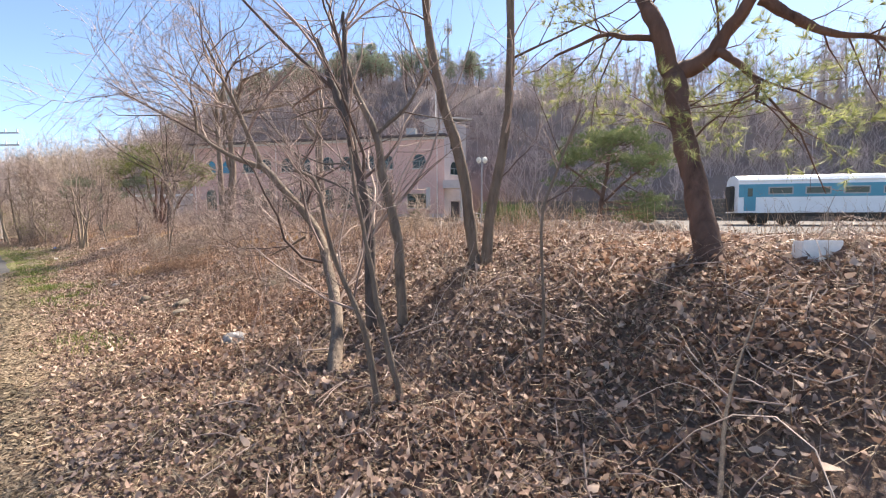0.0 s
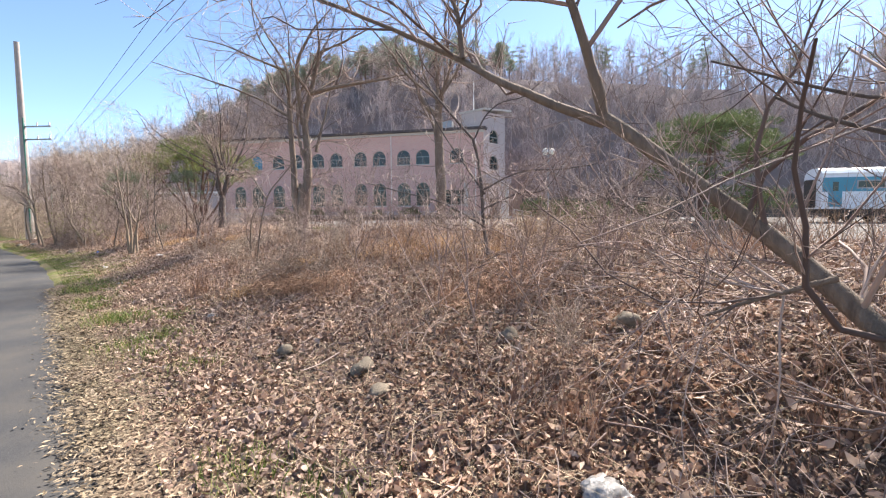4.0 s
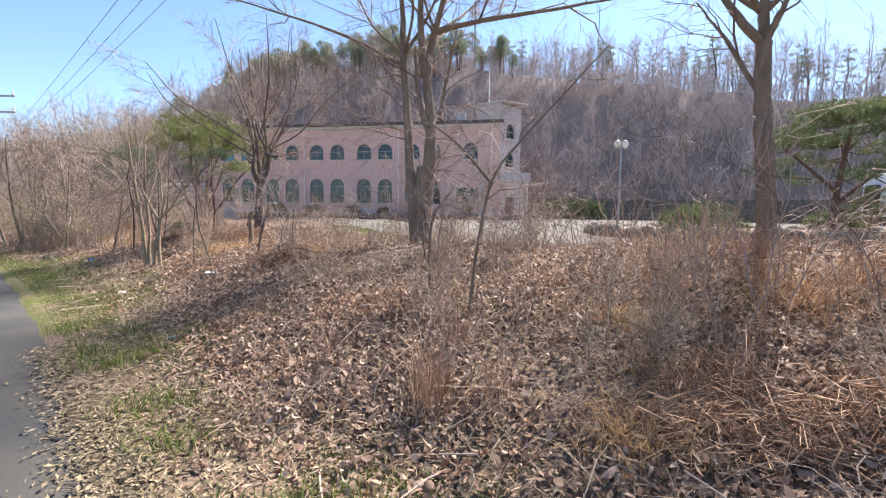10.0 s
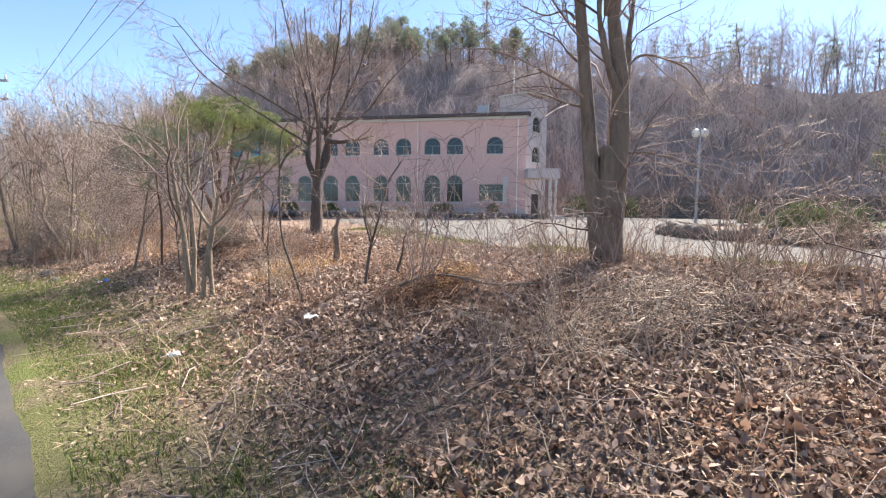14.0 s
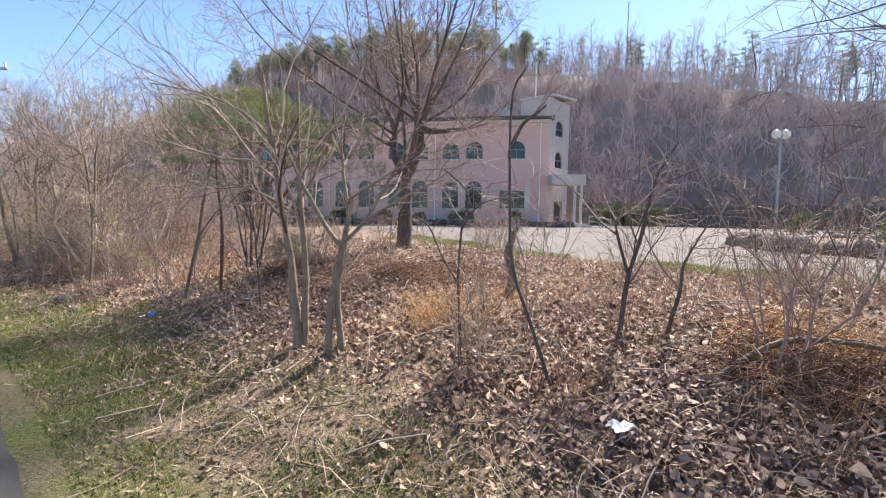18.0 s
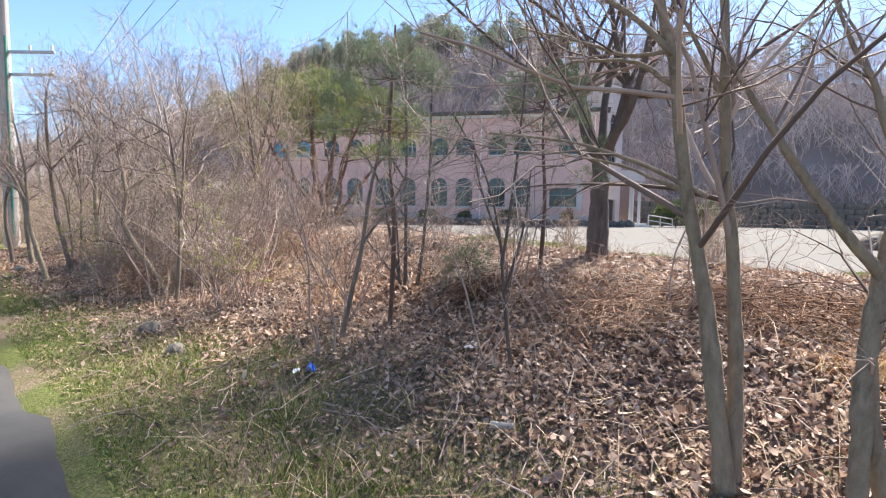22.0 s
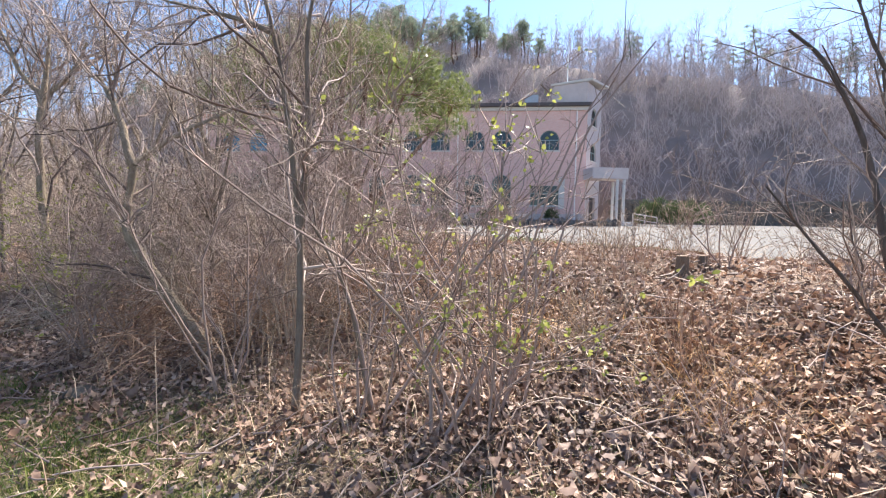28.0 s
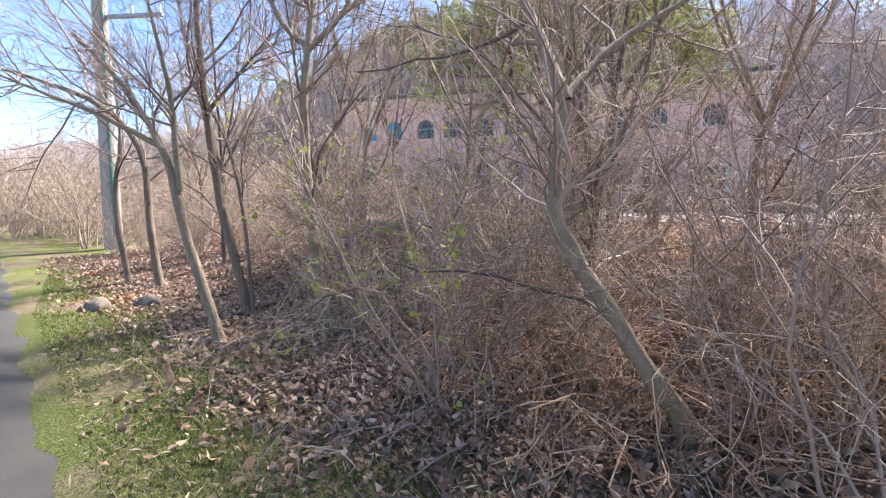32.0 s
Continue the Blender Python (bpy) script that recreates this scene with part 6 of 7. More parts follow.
# ---- brush: multi-stemmed shrubs and thickets ----
def shrub_kind(seed, stems, tall, spread, mat, name, label, levels, buds=0, category="shrub", thin=0.0036):
    rng = np.random.default_rng(seed)
    n = 7
    P = np.zeros((stems, n, 3))
    P[:, 0, :2] = rng.normal(0, 0.05 + 0.03 * spread, (stems, 2))
    d = rng.normal(0, spread * 0.32, (stems, 3))
    d[:, 2] = 1
    L = rng.uniform(0.55, 1.0, stems) * tall
    for i in range(1, n):
        d = d + rng.normal(0, 0.2, d.shape)
        d[:, 2] += 0.04
        d /= np.linalg.norm(d, axis=1, keepdims=True)
        P[:, i] = P[:, i - 1] + d * (L / (n - 1))[:, None]
    R = (L * 0.0048)[:, None] * np.linspace(1.1, 0.3, n)[None]
    e = tagged(group_at(name), label, category)
    for i in range(stems):
        v, f = tubes([(P[i:i + 1], np.maximum(R[i:i + 1], 0.002), 5)])
        child(mesh_object("stem", v, f, M[mat], True), e)
    out = []
    for count, length, angle, m, gn, lift, start in levels:
        P, R = sprout(rng, P, R, count, length, angle, m, gn, lift, start, 0.6, thin)
        out.append((P, R, 3))
    v, f = tubes(out)
    tagged(child(mesh_object("crown", v, f, M[mat]), e), kind="stuff")
    if buds:
        ends = P[:, 1:].reshape(-1, 3)
        v, f = leaf_cards(rng, ends[rng.integers(0, len(ends), buds)] + rng.normal(0, 0.015, (buds, 3)), (0.012, 0.032), 0.7)
        tagged(child(mesh_object("foliage", v, f, M["bud"]), e), kind="stuff")
    return e


FINE = [(6, (0.35, 1.0), 45, 5, 0.33, 0.02, 0.15), (3, (0.2, 0.55), 45, 3, 0.36, 0.0, 0.1)]
STRAGGLE = [(5, (0.3, 0.9), 50, 6, 0.34, 0.03, 0.25), (3, (0.15, 0.45), 50, 4, 0.36, 0.03, 0.2)]
AIRY = [(5, (0.25, 0.75), 40, 4, 0.24, 0.05, 0.2), (3, (0.1, 0.35), 40, 3, 0.28, 0.04, 0.12)]


def plant(kind, x, y, turn, size):
    m = pose(x, y, floor_z(x, y) - 0.02, 0, 0, turn)
    if kind not in placed:
        kind.matrix_basis = m
        placed.append(kind)
        kind.scale = (size, size, size)
        return kind
    ob = copy_thing(kind, m)
    ob.scale = (size, size, size)
    return ob


placed = []
brush_kinds = [shrub_kind(70 + k, 16, 1.9 + 0.25 * k, 1.0 + 0.5 * (k % 2), "brush", "brush_shrub", "dense tangled beige-brown leafless brush", FINE) for k in range(4)]
airy_kinds = [shrub_kind(80 + k, 7, 2.2 + 0.3 * k, 0.7, "twig", "bare_shrub", "bare brown multi-stemmed shrub in the litter", AIRY) for k in range(4)]
low_kinds = [shrub_kind(90 + k, 12, 0.8 + 0.15 * k, 1.3, "brush", "low_brush", "low dry brown brambles over dead leaves", AIRY) for k in range(3)]
straggle_kinds = [shrub_kind(140 + k, 3 + k % 3, 1.1 + 0.16 * k, 1.0, "twig", "straggly_shrub", "straggly crooked bare shrub on the leafy bank", STRAGGLE) for k in range(6)]
bud_kinds = [shrub_kind(96 + k, 11, 2.0 + 0.2 * k, 0.75, "twig", "budding_shrub", "bare shrub with small yellow-green opening buds", AIRY, 1100) for k in range(2)]
rng = np.random.default_rng(100)


def strew(kinds, n, s0, s1, q0, q1, size, gap=0.35, keep=lambda s, q: True):
    done = 0
    tries = 0
    while done < n and tries < 4000:
        tries += 1
        s, q = rng.uniform(s0, s1), rng.uniform(q0, q1)
        if (q < 1.15 and s < 38) or not keep(s, q):
            continue
        x, y = to_xy(s, q)
        plant(kinds[rng.integers(len(kinds))], x, y, rng.uniform(0, 360), rng.uniform(*size))
        done += 1


def off_view(s, q):
    """Keeps an open gap in the thicket towards the hall."""
    x, y = to_xy(s, q)
    return (x + 16.24) < -0.19 * (y - 16.89)


# thickets that close the view to the far end of the lane
strew(brush_kinds, 42, 26.5, 46, 2.2, 10, (0.45, 0.8), keep=off_view)
strew(brush_kinds, 8, 21.5, 25.5, 6.2, 8.5, (0.35, 0.5))
strew(brush_kinds, 40, 37, 50, 1.2, 9, (0.6, 0.95), keep=off_view)
strew(brush_kinds, 40, 46, 72, -4, 16, (1.3, 2.1))
strew(brush_kinds, 26, 40, 62, -3.4, 1.6, (0.9, 1.5), keep=lambda s, q: q > road_edge(s) + 0.8)
strew(brush_kinds, 16, 60, 80, -16, -2, (1.4, 2.2))
strew(airy_kinds, 9, 27.5, 40, 1.8, 7, (0.8, 1.2), keep=off_view)
strew(airy_kinds, 4, 5.0, 9.5, 2.9, 5.5, (0.6, 0.9))
strew(airy_kinds, 5, 9.5, 20, 3.0, 6.2, (0.5, 0.8))
strew(straggle_kinds, 12, 6.0, 12, 3.2, 6.6, (0.7, 1.15))
strew(straggle_kinds, 20, 12, 20, 3.2, 6.8, (0.7, 1.15))
strew(straggle_kinds, 4, 20, 26, 3.4, 6.5, (0.6, 1.0))
strew(low_kinds, 16, 3.6, 19, 2.4, 6.5, (0.5, 0.9))
strew(low_kinds, 14, 19, 30, 2.8, 6.5, (0.4, 0.8))
for x, y, k_, sz in ((-16.52, 20.05, 0, 1.0), (-19.8, 22.2, 1, 0.95), (-20.6, 23.4, 0, 0.9), (-21.5, 25.2, 1, 1.1)):
    plant(bud_kinds[k_], x, y, 40 * k_, sz)
for x, y, k_, sz in ((-16.45, 20.12, 1, 0.8), (-16.6, 22.9, 3, 0.85), (-15.7, 23.7, 2, 0.9), (-17.1, 24.2, 1, 0.9), (-13.3, 19.15, 1, 0.8), (-14.95, 18.95, 3, 0.7), (-17.2, 20.25, 2, 0.8), (-18.2, 21.0, 0, 0.85), (-16.8, 20.03, 3, 0.75)):
    plant(airy_kinds[k_], x, y, 70 * k_ + 10, sz)
for x, y, sz in ((-18.9, 22.2, 0.7), (-17.9, 21.6, 0.65), (-19.3, 22.9, 0.85)):
    plant(brush_kinds[int(sz * 40) % 4], x, y, sz * 900, sz)

THICKET = [(6, (0.4, 1.2), 46, 6, 0.3, 0.0, 0.12), (4, (0.2, 0.65), 46, 4, 0.34, 0.0, 0.12), (2, (0.1, 0.35), 42, 3, 0.3, 0.0, 0.15)]
thicket_kinds = [shrub_kind(170 + k, 11, 1.7 + 0.25 * k, 1.15, "twig", "thicket_shrub", "dense leafless shrub of tangled purple-brown twigs", THICKET, thin=0.0024) for k in range(3)]
for n_, (x, y, sz) in enumerate(((-19.5, 22.2, 0.75), (-18.3, 21.7, 0.8), (-18.9, 23.1, 1.0), (-17.6, 22.3, 0.95), (-19.9, 23.8, 1.05), (-18.2, 23.9, 1.05), (-21.0, 24.2, 1.1),
                                 (-17.2, 21.9, 0.75), (-16.9, 22.6, 0.9), (-21.6, 25.6, 1.2), (-17.4, 23.4, 1.1))):
    plant(thicket_kinds[n_ % 3], x, y, n_ * 77, sz)


def young_tree(name, seed, tall, label, forks=5, r=0.045, mat="bark"):
    """A self-sown bare tree: a short trunk and rising limbs."""
    g = np.random.default_rng(seed)
    lean = g.normal(0, 0.12, 2)
    t = [(0, 0, -0.05), (lean[0] * 0.5, lean[1] * 0.5, tall * 0.16), (lean[0], lean[1], tall * 0.34)]
    out = [(r, r * 0.75, t)]
    for k in range(forks):
        a, h = k * 2.4 + g.uniform(-0.4, 0.4), g.uniform(0.24, 0.36) * tall
        w = g.uniform(0.12, 0.28) * tall
        x, y = lean * h / (0.34 * tall)
        out.append((r * 0.6, r * 0.12, [(x, y, h), (x + math.cos(a) * w * 0.45, y + math.sin(a) * w * 0.45, h + tall * 0.2), (x + math.cos(a) * w * 0.8, y + math.sin(a) * w * 0.8, h + tall * 0.42), (x + math.cos(a) * w * 1.1, y + math.sin(a) * w * 1.1, tall * g.uniform(0.85, 1.0))]))
    return bare_tree(name, out, label, seed, MIDDLE, mat, "brush", category="tree")


lane_kinds = [young_tree("young_tree", 600 + k, 4.2 + 0.5 * k, "fine-twigged bare young tree in the thicket", 4 + k % 3, 0.04, ("bark", "bark_pale", "bark_dark")[k % 3]) for k in range(4)]
for n_, (s_, q_, z_) in enumerate(((33.0, 2.4, 0.95), (34.5, 3.8, 1.1), (36.5, 2.1, 1.0), (38.2, 4.2, 1.15), (41.0, 2.6, 1.1), (43.5, 4.5, 1.2), (39.5, 7.5, 1.2), (47, 3.5, 1.2))):
    x, y = to_xy(s_, q_)
    plant(lane_kinds[n_ % 4], x, y, n_ * 57, z_)
for n_, (x, y, z_) in enumerate(((-17.6, 23.3, 0.75), (-18.3, 24.6, 0.85), (-18.9, 22.6, 0.65), (-18.6, 25.8, 0.95), (-19.9, 25.2, 0.9))):
    plant(lane_kinds[(n_ + 1) % 4], x, y, n_ * 91, z_)
thin_kinds = [shrub_kind(120 + k, 2 + k % 2, 1.7 + 0.25 * k, 0.45, "twig", "young_sapling", "thin bare sapling standing in leaf litter", [(5, (0.2, 0.6), 40, 5, 0.2, 0.05, 0.25), (3, (0.1, 0.3), 40, 3, 0.22, 0.04, 0.15)], 0, "sapling") for k in range(4)]
for n_, (x, y, z_) in enumerate(((-6.45, 11.35, 0.7), (-6.03, 11.5, 0.8), (-7.08, 10.67, 0.6), (-6.89, 12.05, 0.8), (-11.37, 15.35, 0.9), (-10.84, 15.65, 0.8), (-13.65, 17.66, 0.9), (-15.0, 18.25, 0.9), (-10.84, 15.47, 0.7), (-3.01, 7.31, 0.95),
                                 (-2.76, 8.85, 1.0), (-2.68, 6.85, 0.8), (-1.67, 6.67, 0.85), (-5.2, 9.88, 0.6), (-5.07, 9.66, 0.75), (-6.95, 9.8, 0.45), (-6.54, 9.66, 0.45), (-0.96, 4.66, 0.6), (-16.79, 22.9, 0.9), (-12.2, 17.9, 0.8), (-9.0, 13.0, 0.7), (-8.1, 12.4, 0.6), (-4.2, 10.6, 0.8), (-1.2, 8.2, 0.8), (-9.64, 15.52, 0.75))):
    plant(thin_kinds[n_ % 4], x, y, n_ * 73, z_)


def dry_stalks(seed, clumps, s0, s1, q0, q1, tall, mat, label):
    """Thin dead stalks that stand up out of the litter in loose clumps."""
    g = np.random.default_rng(seed)
    S, Q = np.repeat(g.uniform(s0, s1, clumps), 14), np.repeat(g.uniform(q0, q1, clumps), 14)
    n = len(S)
    wide = np.repeat(g.uniform(0.06, 0.4, clumps), 14)
    X, Y = to_xy(S + g.normal(0, 1, n) * wide, Q + g.normal(0, 1, n) * wide)
    L = g.uniform(0.35, 1.0, n) ** 1.5 * tall * np.repeat(g.uniform(0.5, 1.0, clumps), 14)
    P = np.zeros((n, 6, 3))
    P[:, 0] = np.stack([X, Y, height(X, Y) - 0.01], 1)
    d = g.normal(0, 0.35, (n, 3))
    d[:, 2] = 1
    for i in range(1, 6):
        d = d + g.normal(0, 0.17, d.shape)
        d /= np.linalg.norm(d, axis=1, keepdims=True)
        P[:, i] = P[:, i - 1] + d * (L / 5)[:, None]
    R = np.full((n, 6), 0.0021) * np.linspace(1.2, 0.6, 6) * g.uniform(0.6, 1.4, (n, 1))
    some = g.permutation(n)[:n // 3]
    T, U = sprout(g, P[some], R[some], 4, (0.06, 0.25), 45, 3, 0.25, 0.02, 0.35, 0.6, 0.001)
    v, f = tubes([(P, R, 4), (T, U, 3)])
    tagged(mesh_object("dry_stalks", v, f, M[mat]), label, "dry stalks", kind="stuff")


dry_stalks(411, 95, 3.0, 12.5, 3.0, 7.6, 0.85, "brush", "thin dry beige stalks standing in dead leaves")
dry_stalks(412, 60, 3.0, 12.5, 2.6, 7.2, 0.6, "rust", "thin rust-brown stalks standing in dead leaves")
dry_stalks(413, 50, 12.5, 19.0, 3.2, 7.4, 0.6, "brush", "thin dry beige stalks on the leafy bank")
dry_stalks(414, 34, 12.5, 24.0, 3.4, 6.6, 0.45, "rust", "thin reddish-brown stalks on the leafy bank")
dry_stalks(415, 60, 24.0, 34.0, 2.6, 7.5, 0.8, "twig", "thin grey-brown stalks under the thicket")
dry_stalks(416, 40, -3.0, 3.0, 2.4, 7.0, 0.6, "brush", "thin beige stalks in the leaf litter")


def brush_heap(x, y, r, h, n, seed, mat, label):
    """A heap of tangled dry stems: arcs that rise and droop again."""
    g, n = np.random.default_rng(seed), max(n, 310)
    e = tagged(group_at("brush_heap", x, y, floor_z(x, y)), label, "brush heap", kind="stuff")
    a, c = g.uniform(0, 2 * np.pi, n), np.sqrt(g.uniform(0, 1, n)) * r
    p = np.stack([np.cos(a) * c, np.sin(a) * c], 1)
    b, L = g.uniform(0, 2 * np.pi, n), g.uniform(0.15, 0.65, n) * r
    u = np.linspace(-1, 1, 7)
    X = p[:, 0, None] + np.cos(b)[:, None] * L[:, None] * u + g.normal(0, 0.05, (n, 7))
    Y = p[:, 1, None] + np.sin(b)[:, None] * L[:, None] * u + g.normal(0, 0.05, (n, 7))
    base = height(X + x, Y + y) - floor_z(x, y)
    rise = h * g.uniform(0.05, 1.0, (n, 1)) ** 2 * np.clip(1 - (u + g.normal(0, 0.35, (n, 1))) ** 2, 0, 1)
    Z = base + rise + g.normal(0, 0.02, (n, 7)) + 0.01
    P = np.stack([X, Y, Z], 2)
    R = np.repeat(g.uniform(0.0012, 0.004, (n, 1)), 7, 1)
    v, f = tubes([(P, R, 4)])
    tagged(child(mesh_object("tangle", v, f, M[mat]), e), kind="stuff")
    return e


for n_, (x, y, r, h, n, mat, label) in enumerate((
        (-9.45, 14.62, 0.42, 0.26, 330, "fern", "dark tuft of dead brown fern stems"),
        (-9.2, 14.98, 0.34, 0.22, 330, "orange", "orange-brown clump of broken dead stems"),
        (-13.7, 19.6, 0.4, 0.18, 120, "brush", "low heap of dry tangled stems"),
        (-5.36, 9.2, 0.4, 0.25, 240, "rust", "dry rust-brown bramble heap in leaves"),
        (-1.6, 10.9, 1.2, 0.45, 240, "straw", "pile of pale cut branches on the bank top"), (-0.2, 10.4, 1.0, 0.4, 200, "straw", "pile of pale cut branches beside dry grass"),
        (-7.6, 13.2, 0.5, 0.3, 180, "brush", "small heap of dry vine stems"), (-2.4, 7.6, 0.6, 0.35, 220, "rust", "dry rust-brown bramble tangle on the bank"),
        (-4.6, 8.9, 0.35, 0.22, 180, "rust", "dry brown bramble tangle in leaf litter"), (-18.6, 21.9, 0.7, 0.4, 170, "rust", "dense tangle of thin reddish-brown stems"),
        (-19.3, 22.9, 0.9, 0.55, 260, "rust", "dense tangle of thin reddish-brown stems"), (-17.0, 22.1, 0.7, 0.45, 160, "rust", "tangle of reddish-brown dry stems"),
        (-12.6, 18.15, 0.5, 0.2, 330, "rust", "low heap of matted rust-brown stems"), (-11.5, 17.9, 0.6, 0.24, 420, "fern", "dark matted heap of dead stems and roots"),
        (-13.75, 18.95, 0.26, 0.13, 310, "fern", "small dark tuft of dead fern stems"),
        (-20.5, 24.0, 1.0, 0.6, 320, "brush", "dense tangle of thin grey-brown stems"), (-18.0, 23.4, 1.0, 0.5, 260, "rust", "dense tangle of thin grey-brown stems"))):
    brush_heap(x, y, r, h, n, 500 + n_, mat, label)

# ---- small things lying about ----
def lay(name, bm, mat, x, y, label, category, turn=0.0, sink=0.02, tilt=0.0):
    ob = part(name, bm, M[mat], None)
    ob.matrix_basis = pose(x, y, floor_z(x, y) - sink, tilt, 0, turn)
    return tagged(ob, label, category)


rr = np.random.default_rng(200)
for x, y, a, b, c, mat, label in ((-3.62, 6.4, 0.12, 0.09, 0.075, "stone", "rounded tan field stone in dead leaves"), (-4.48, 6.95, 0.1, 0.08, 0.07, "stone", "grey stone half sunk in leaves"),
                                  (-3.4, 5.95, 0.12, 0.08, 0.05, "stone", "flat pale stone among leaves"), (-17.35, 19.55, 0.12, 0.1, 0.09, "stone_dark", "dark grey boulder at the verge"),
                                  (-16.62, 18.79, 0.13, 0.1, 0.07, "stone_dark", "low dark stone at the verge"), (-24.3, 24.6, 0.18, 0.14, 0.1, "stone", "pale stone beside the lane"),
                                  (-23.76, 24.75, 0.15, 0.12, 0.1, "stone_dark", "brown stone beside the lane"),
                                  (-1.55, 6.2, 0.11, 0.1, 0.08, "stone", "grey stone on the leafy bank"),
                                  (-2.41, 6.47, 0.1, 0.08, 0.07, "stone", "tan stone resting in dead leaves"), (-19.27, 21.22, 0.1, 0.07, 0.06, "stone", "pale flat stone under the thicket")):
    lay("rock", rock_bm(rr, a, b, c, 3), mat, x, y, label, "rock", rr.uniform(0, 360), -c * 0.25)


def crumpled(w, d, h, seed, cuts=7):
    rng_ = np.random.default_rng(int(seed * 10))
    bm = bmesh.new()
    bmesh.ops.create_grid(bm, x_segments=cuts, y_segments=cuts, size=0.5)
    for v in bm.verts:
        u = v.co.copy()
        v.co = Vector((u.x * w + rng_.normal(0, w * 0.03), u.y * d + rng_.normal(0, d * 0.03), h * abs(noise.noise(Vector((u.x * 3, u.y * 3, seed)))) * 1.6 + 0.02))
    ext = bmesh.ops.solidify(bm, geom=bm.faces[:], thickness=0.004)
    return bm


def bag_bm(seed, r):
    bm = rock_bm(np.random.default_rng(seed), r, r * 0.75, r * 0.45, 4)
    for v in bm.verts:
        v.co += v.normal * r * (0.22 * noise.noise(v.co * 2.2 / r) + 0.12 * noise.noise(v.co * 6 / r))
    return bm


lay("plastic_bag", bag_bm(19, 0.14), "wrap", -2.14, 4.75, "crumpled clear plastic bag lying on dead leaves", "litter", 30, -0.01)
lay("paper_scrap", crumpled(0.13, 0.09, 0.035, 3.3), "paper", -10.58, 14.38, "torn white paper scrap on dead leaves", "litter", 20, -0.05)
lay("paper_scrap", crumpled(0.09, 0.07, 0.05, 4.4), "paper", -11.73, 14.0, "folded white paper scrap at the verge", "litter", 40, -0.05)
lay("plastic_bottle", rodded((0, 0, 0), (0, 0, 0.13), 0.022, 0.018, sides=14), "wrap", -13.72, 16.91, "clear plastic bottle lying on dead leaves", "litter", 75, -0.045, 88)
lay("paper_scrap", crumpled(0.2, 0.08, 0.015, 5.1), "grey_paper", -13.78, 17.85, "damp grey paper scrap on dead leaves", "litter", 70, -0.02)
lay("plastic_wrapper", crumpled(0.06, 0.12, 0.05, 8.4), "blue", -15.04, 17.92, "bright blue plastic wrapper among leaves", "litter", 15, -0.03)
lay("paper_scrap", crumpled(0.05, 0.07, 0.03, 9.2), "paper", -15.16, 17.93, "white paper scrap beside a blue wrapper", "litter", 15, -0.03)
lay("plastic_bottle", rodded((0, 0, 0), (0, 0, 0.13), 0.022, 0.02, sides=14), "wrap", -9.75, 11.7, "clear plastic bottle lying in grass", "litter", 120, -0.04, 85)
lay("plastic_wrap", bag_bm(19, 0.06), "wrap", -6.02, 8.48, "clear plastic scrap in leaf litter", "litter", 10, -0.02)


def foam_box(x, y):
    e = tagged(group_at("foam_box", x, y, floor_z(x, y) - 0.02, -15), "broken white foam box lying on the bank", "box")
    part("base", boxed(-0.21, 0.21, -0.14, 0.14, 0.0, 0.03, bevel=0.008), M["foam"], e)
    for bounds in ((-0.21, 0.21, -0.14, -0.115, 0.031, 0.19), (-0.21, 0.21, 0.115, 0.14, 0.031, 0.15), (-0.21, -0.185, -0.114, 0.114, 0.031, 0.18), (0.185, 0.21, -0.114, 0.114, 0.031, 0.13)):
        part("side", boxed(*bounds, bevel=0.006), M["foam"], e)
    return e


foam_box(2.62, 3.32).scale = (0.55, 0.65, 0.85)


def stump(x, y, r, h, label="low sawn tree stump at the forecourt edge"):
    e = tagged(group_at("tree_stump", x, y, floor_z(x, y) - 0.05), label, "stump")
    bm = rodded((0, 0, 0), (0, 0, h), r * 1.2, r, sides=18)
    part("trunk", bm, M["bark"], e)
    part("cut_face", rodded((0, 0, h), (0, 0, h + 0.006), r * 0.94, sides=18), M["cut_wood"], e)


stump(-14.57, 21.45, 0.05, 0.24)
stump(-14.2, 21.7, 0.04, 0.14)
sx, sy = -10.8, 16.6
sz = floor_z(sx, sy)
bare_tree("broken_trunk", [(0.055, 0.022, [(sx, sy, sz), (sx + 0.03, sy, sz + 0.25), (sx + 0.02, sy + 0.02, sz + 0.5), (sx + 0.07, sy + 0.02, sz + 0.72)]), (0.03, 0.012, [(sx + 0.03, sy, sz + 0.25), (sx - 0.02, sy, sz + 0.42), (sx - 0.03, sy, sz + 0.55)])], "broken tapering grey trunk standing in dry grass", 310, [(2, (0.1, 0.3), 45, 4, 0.2, 0.05, 0.3)], "bark", category="stump")


def fallen_branch(pts, r, seed, label, mat="bark"):
    P = [(x, y, floor_z(x, y) + dz) for x, y, dz in pts]
    bare_tree("fallen_branch", [(r, r * 0.4, P)], label, seed, [(5, (0.2, 0.5), 45, 4, 0.15, 0.0, 0.2), (3, (0.1, 0.2), 40, 3, 0.2, 0.0, 0.2)], mat, category="branch", flare=1.0)


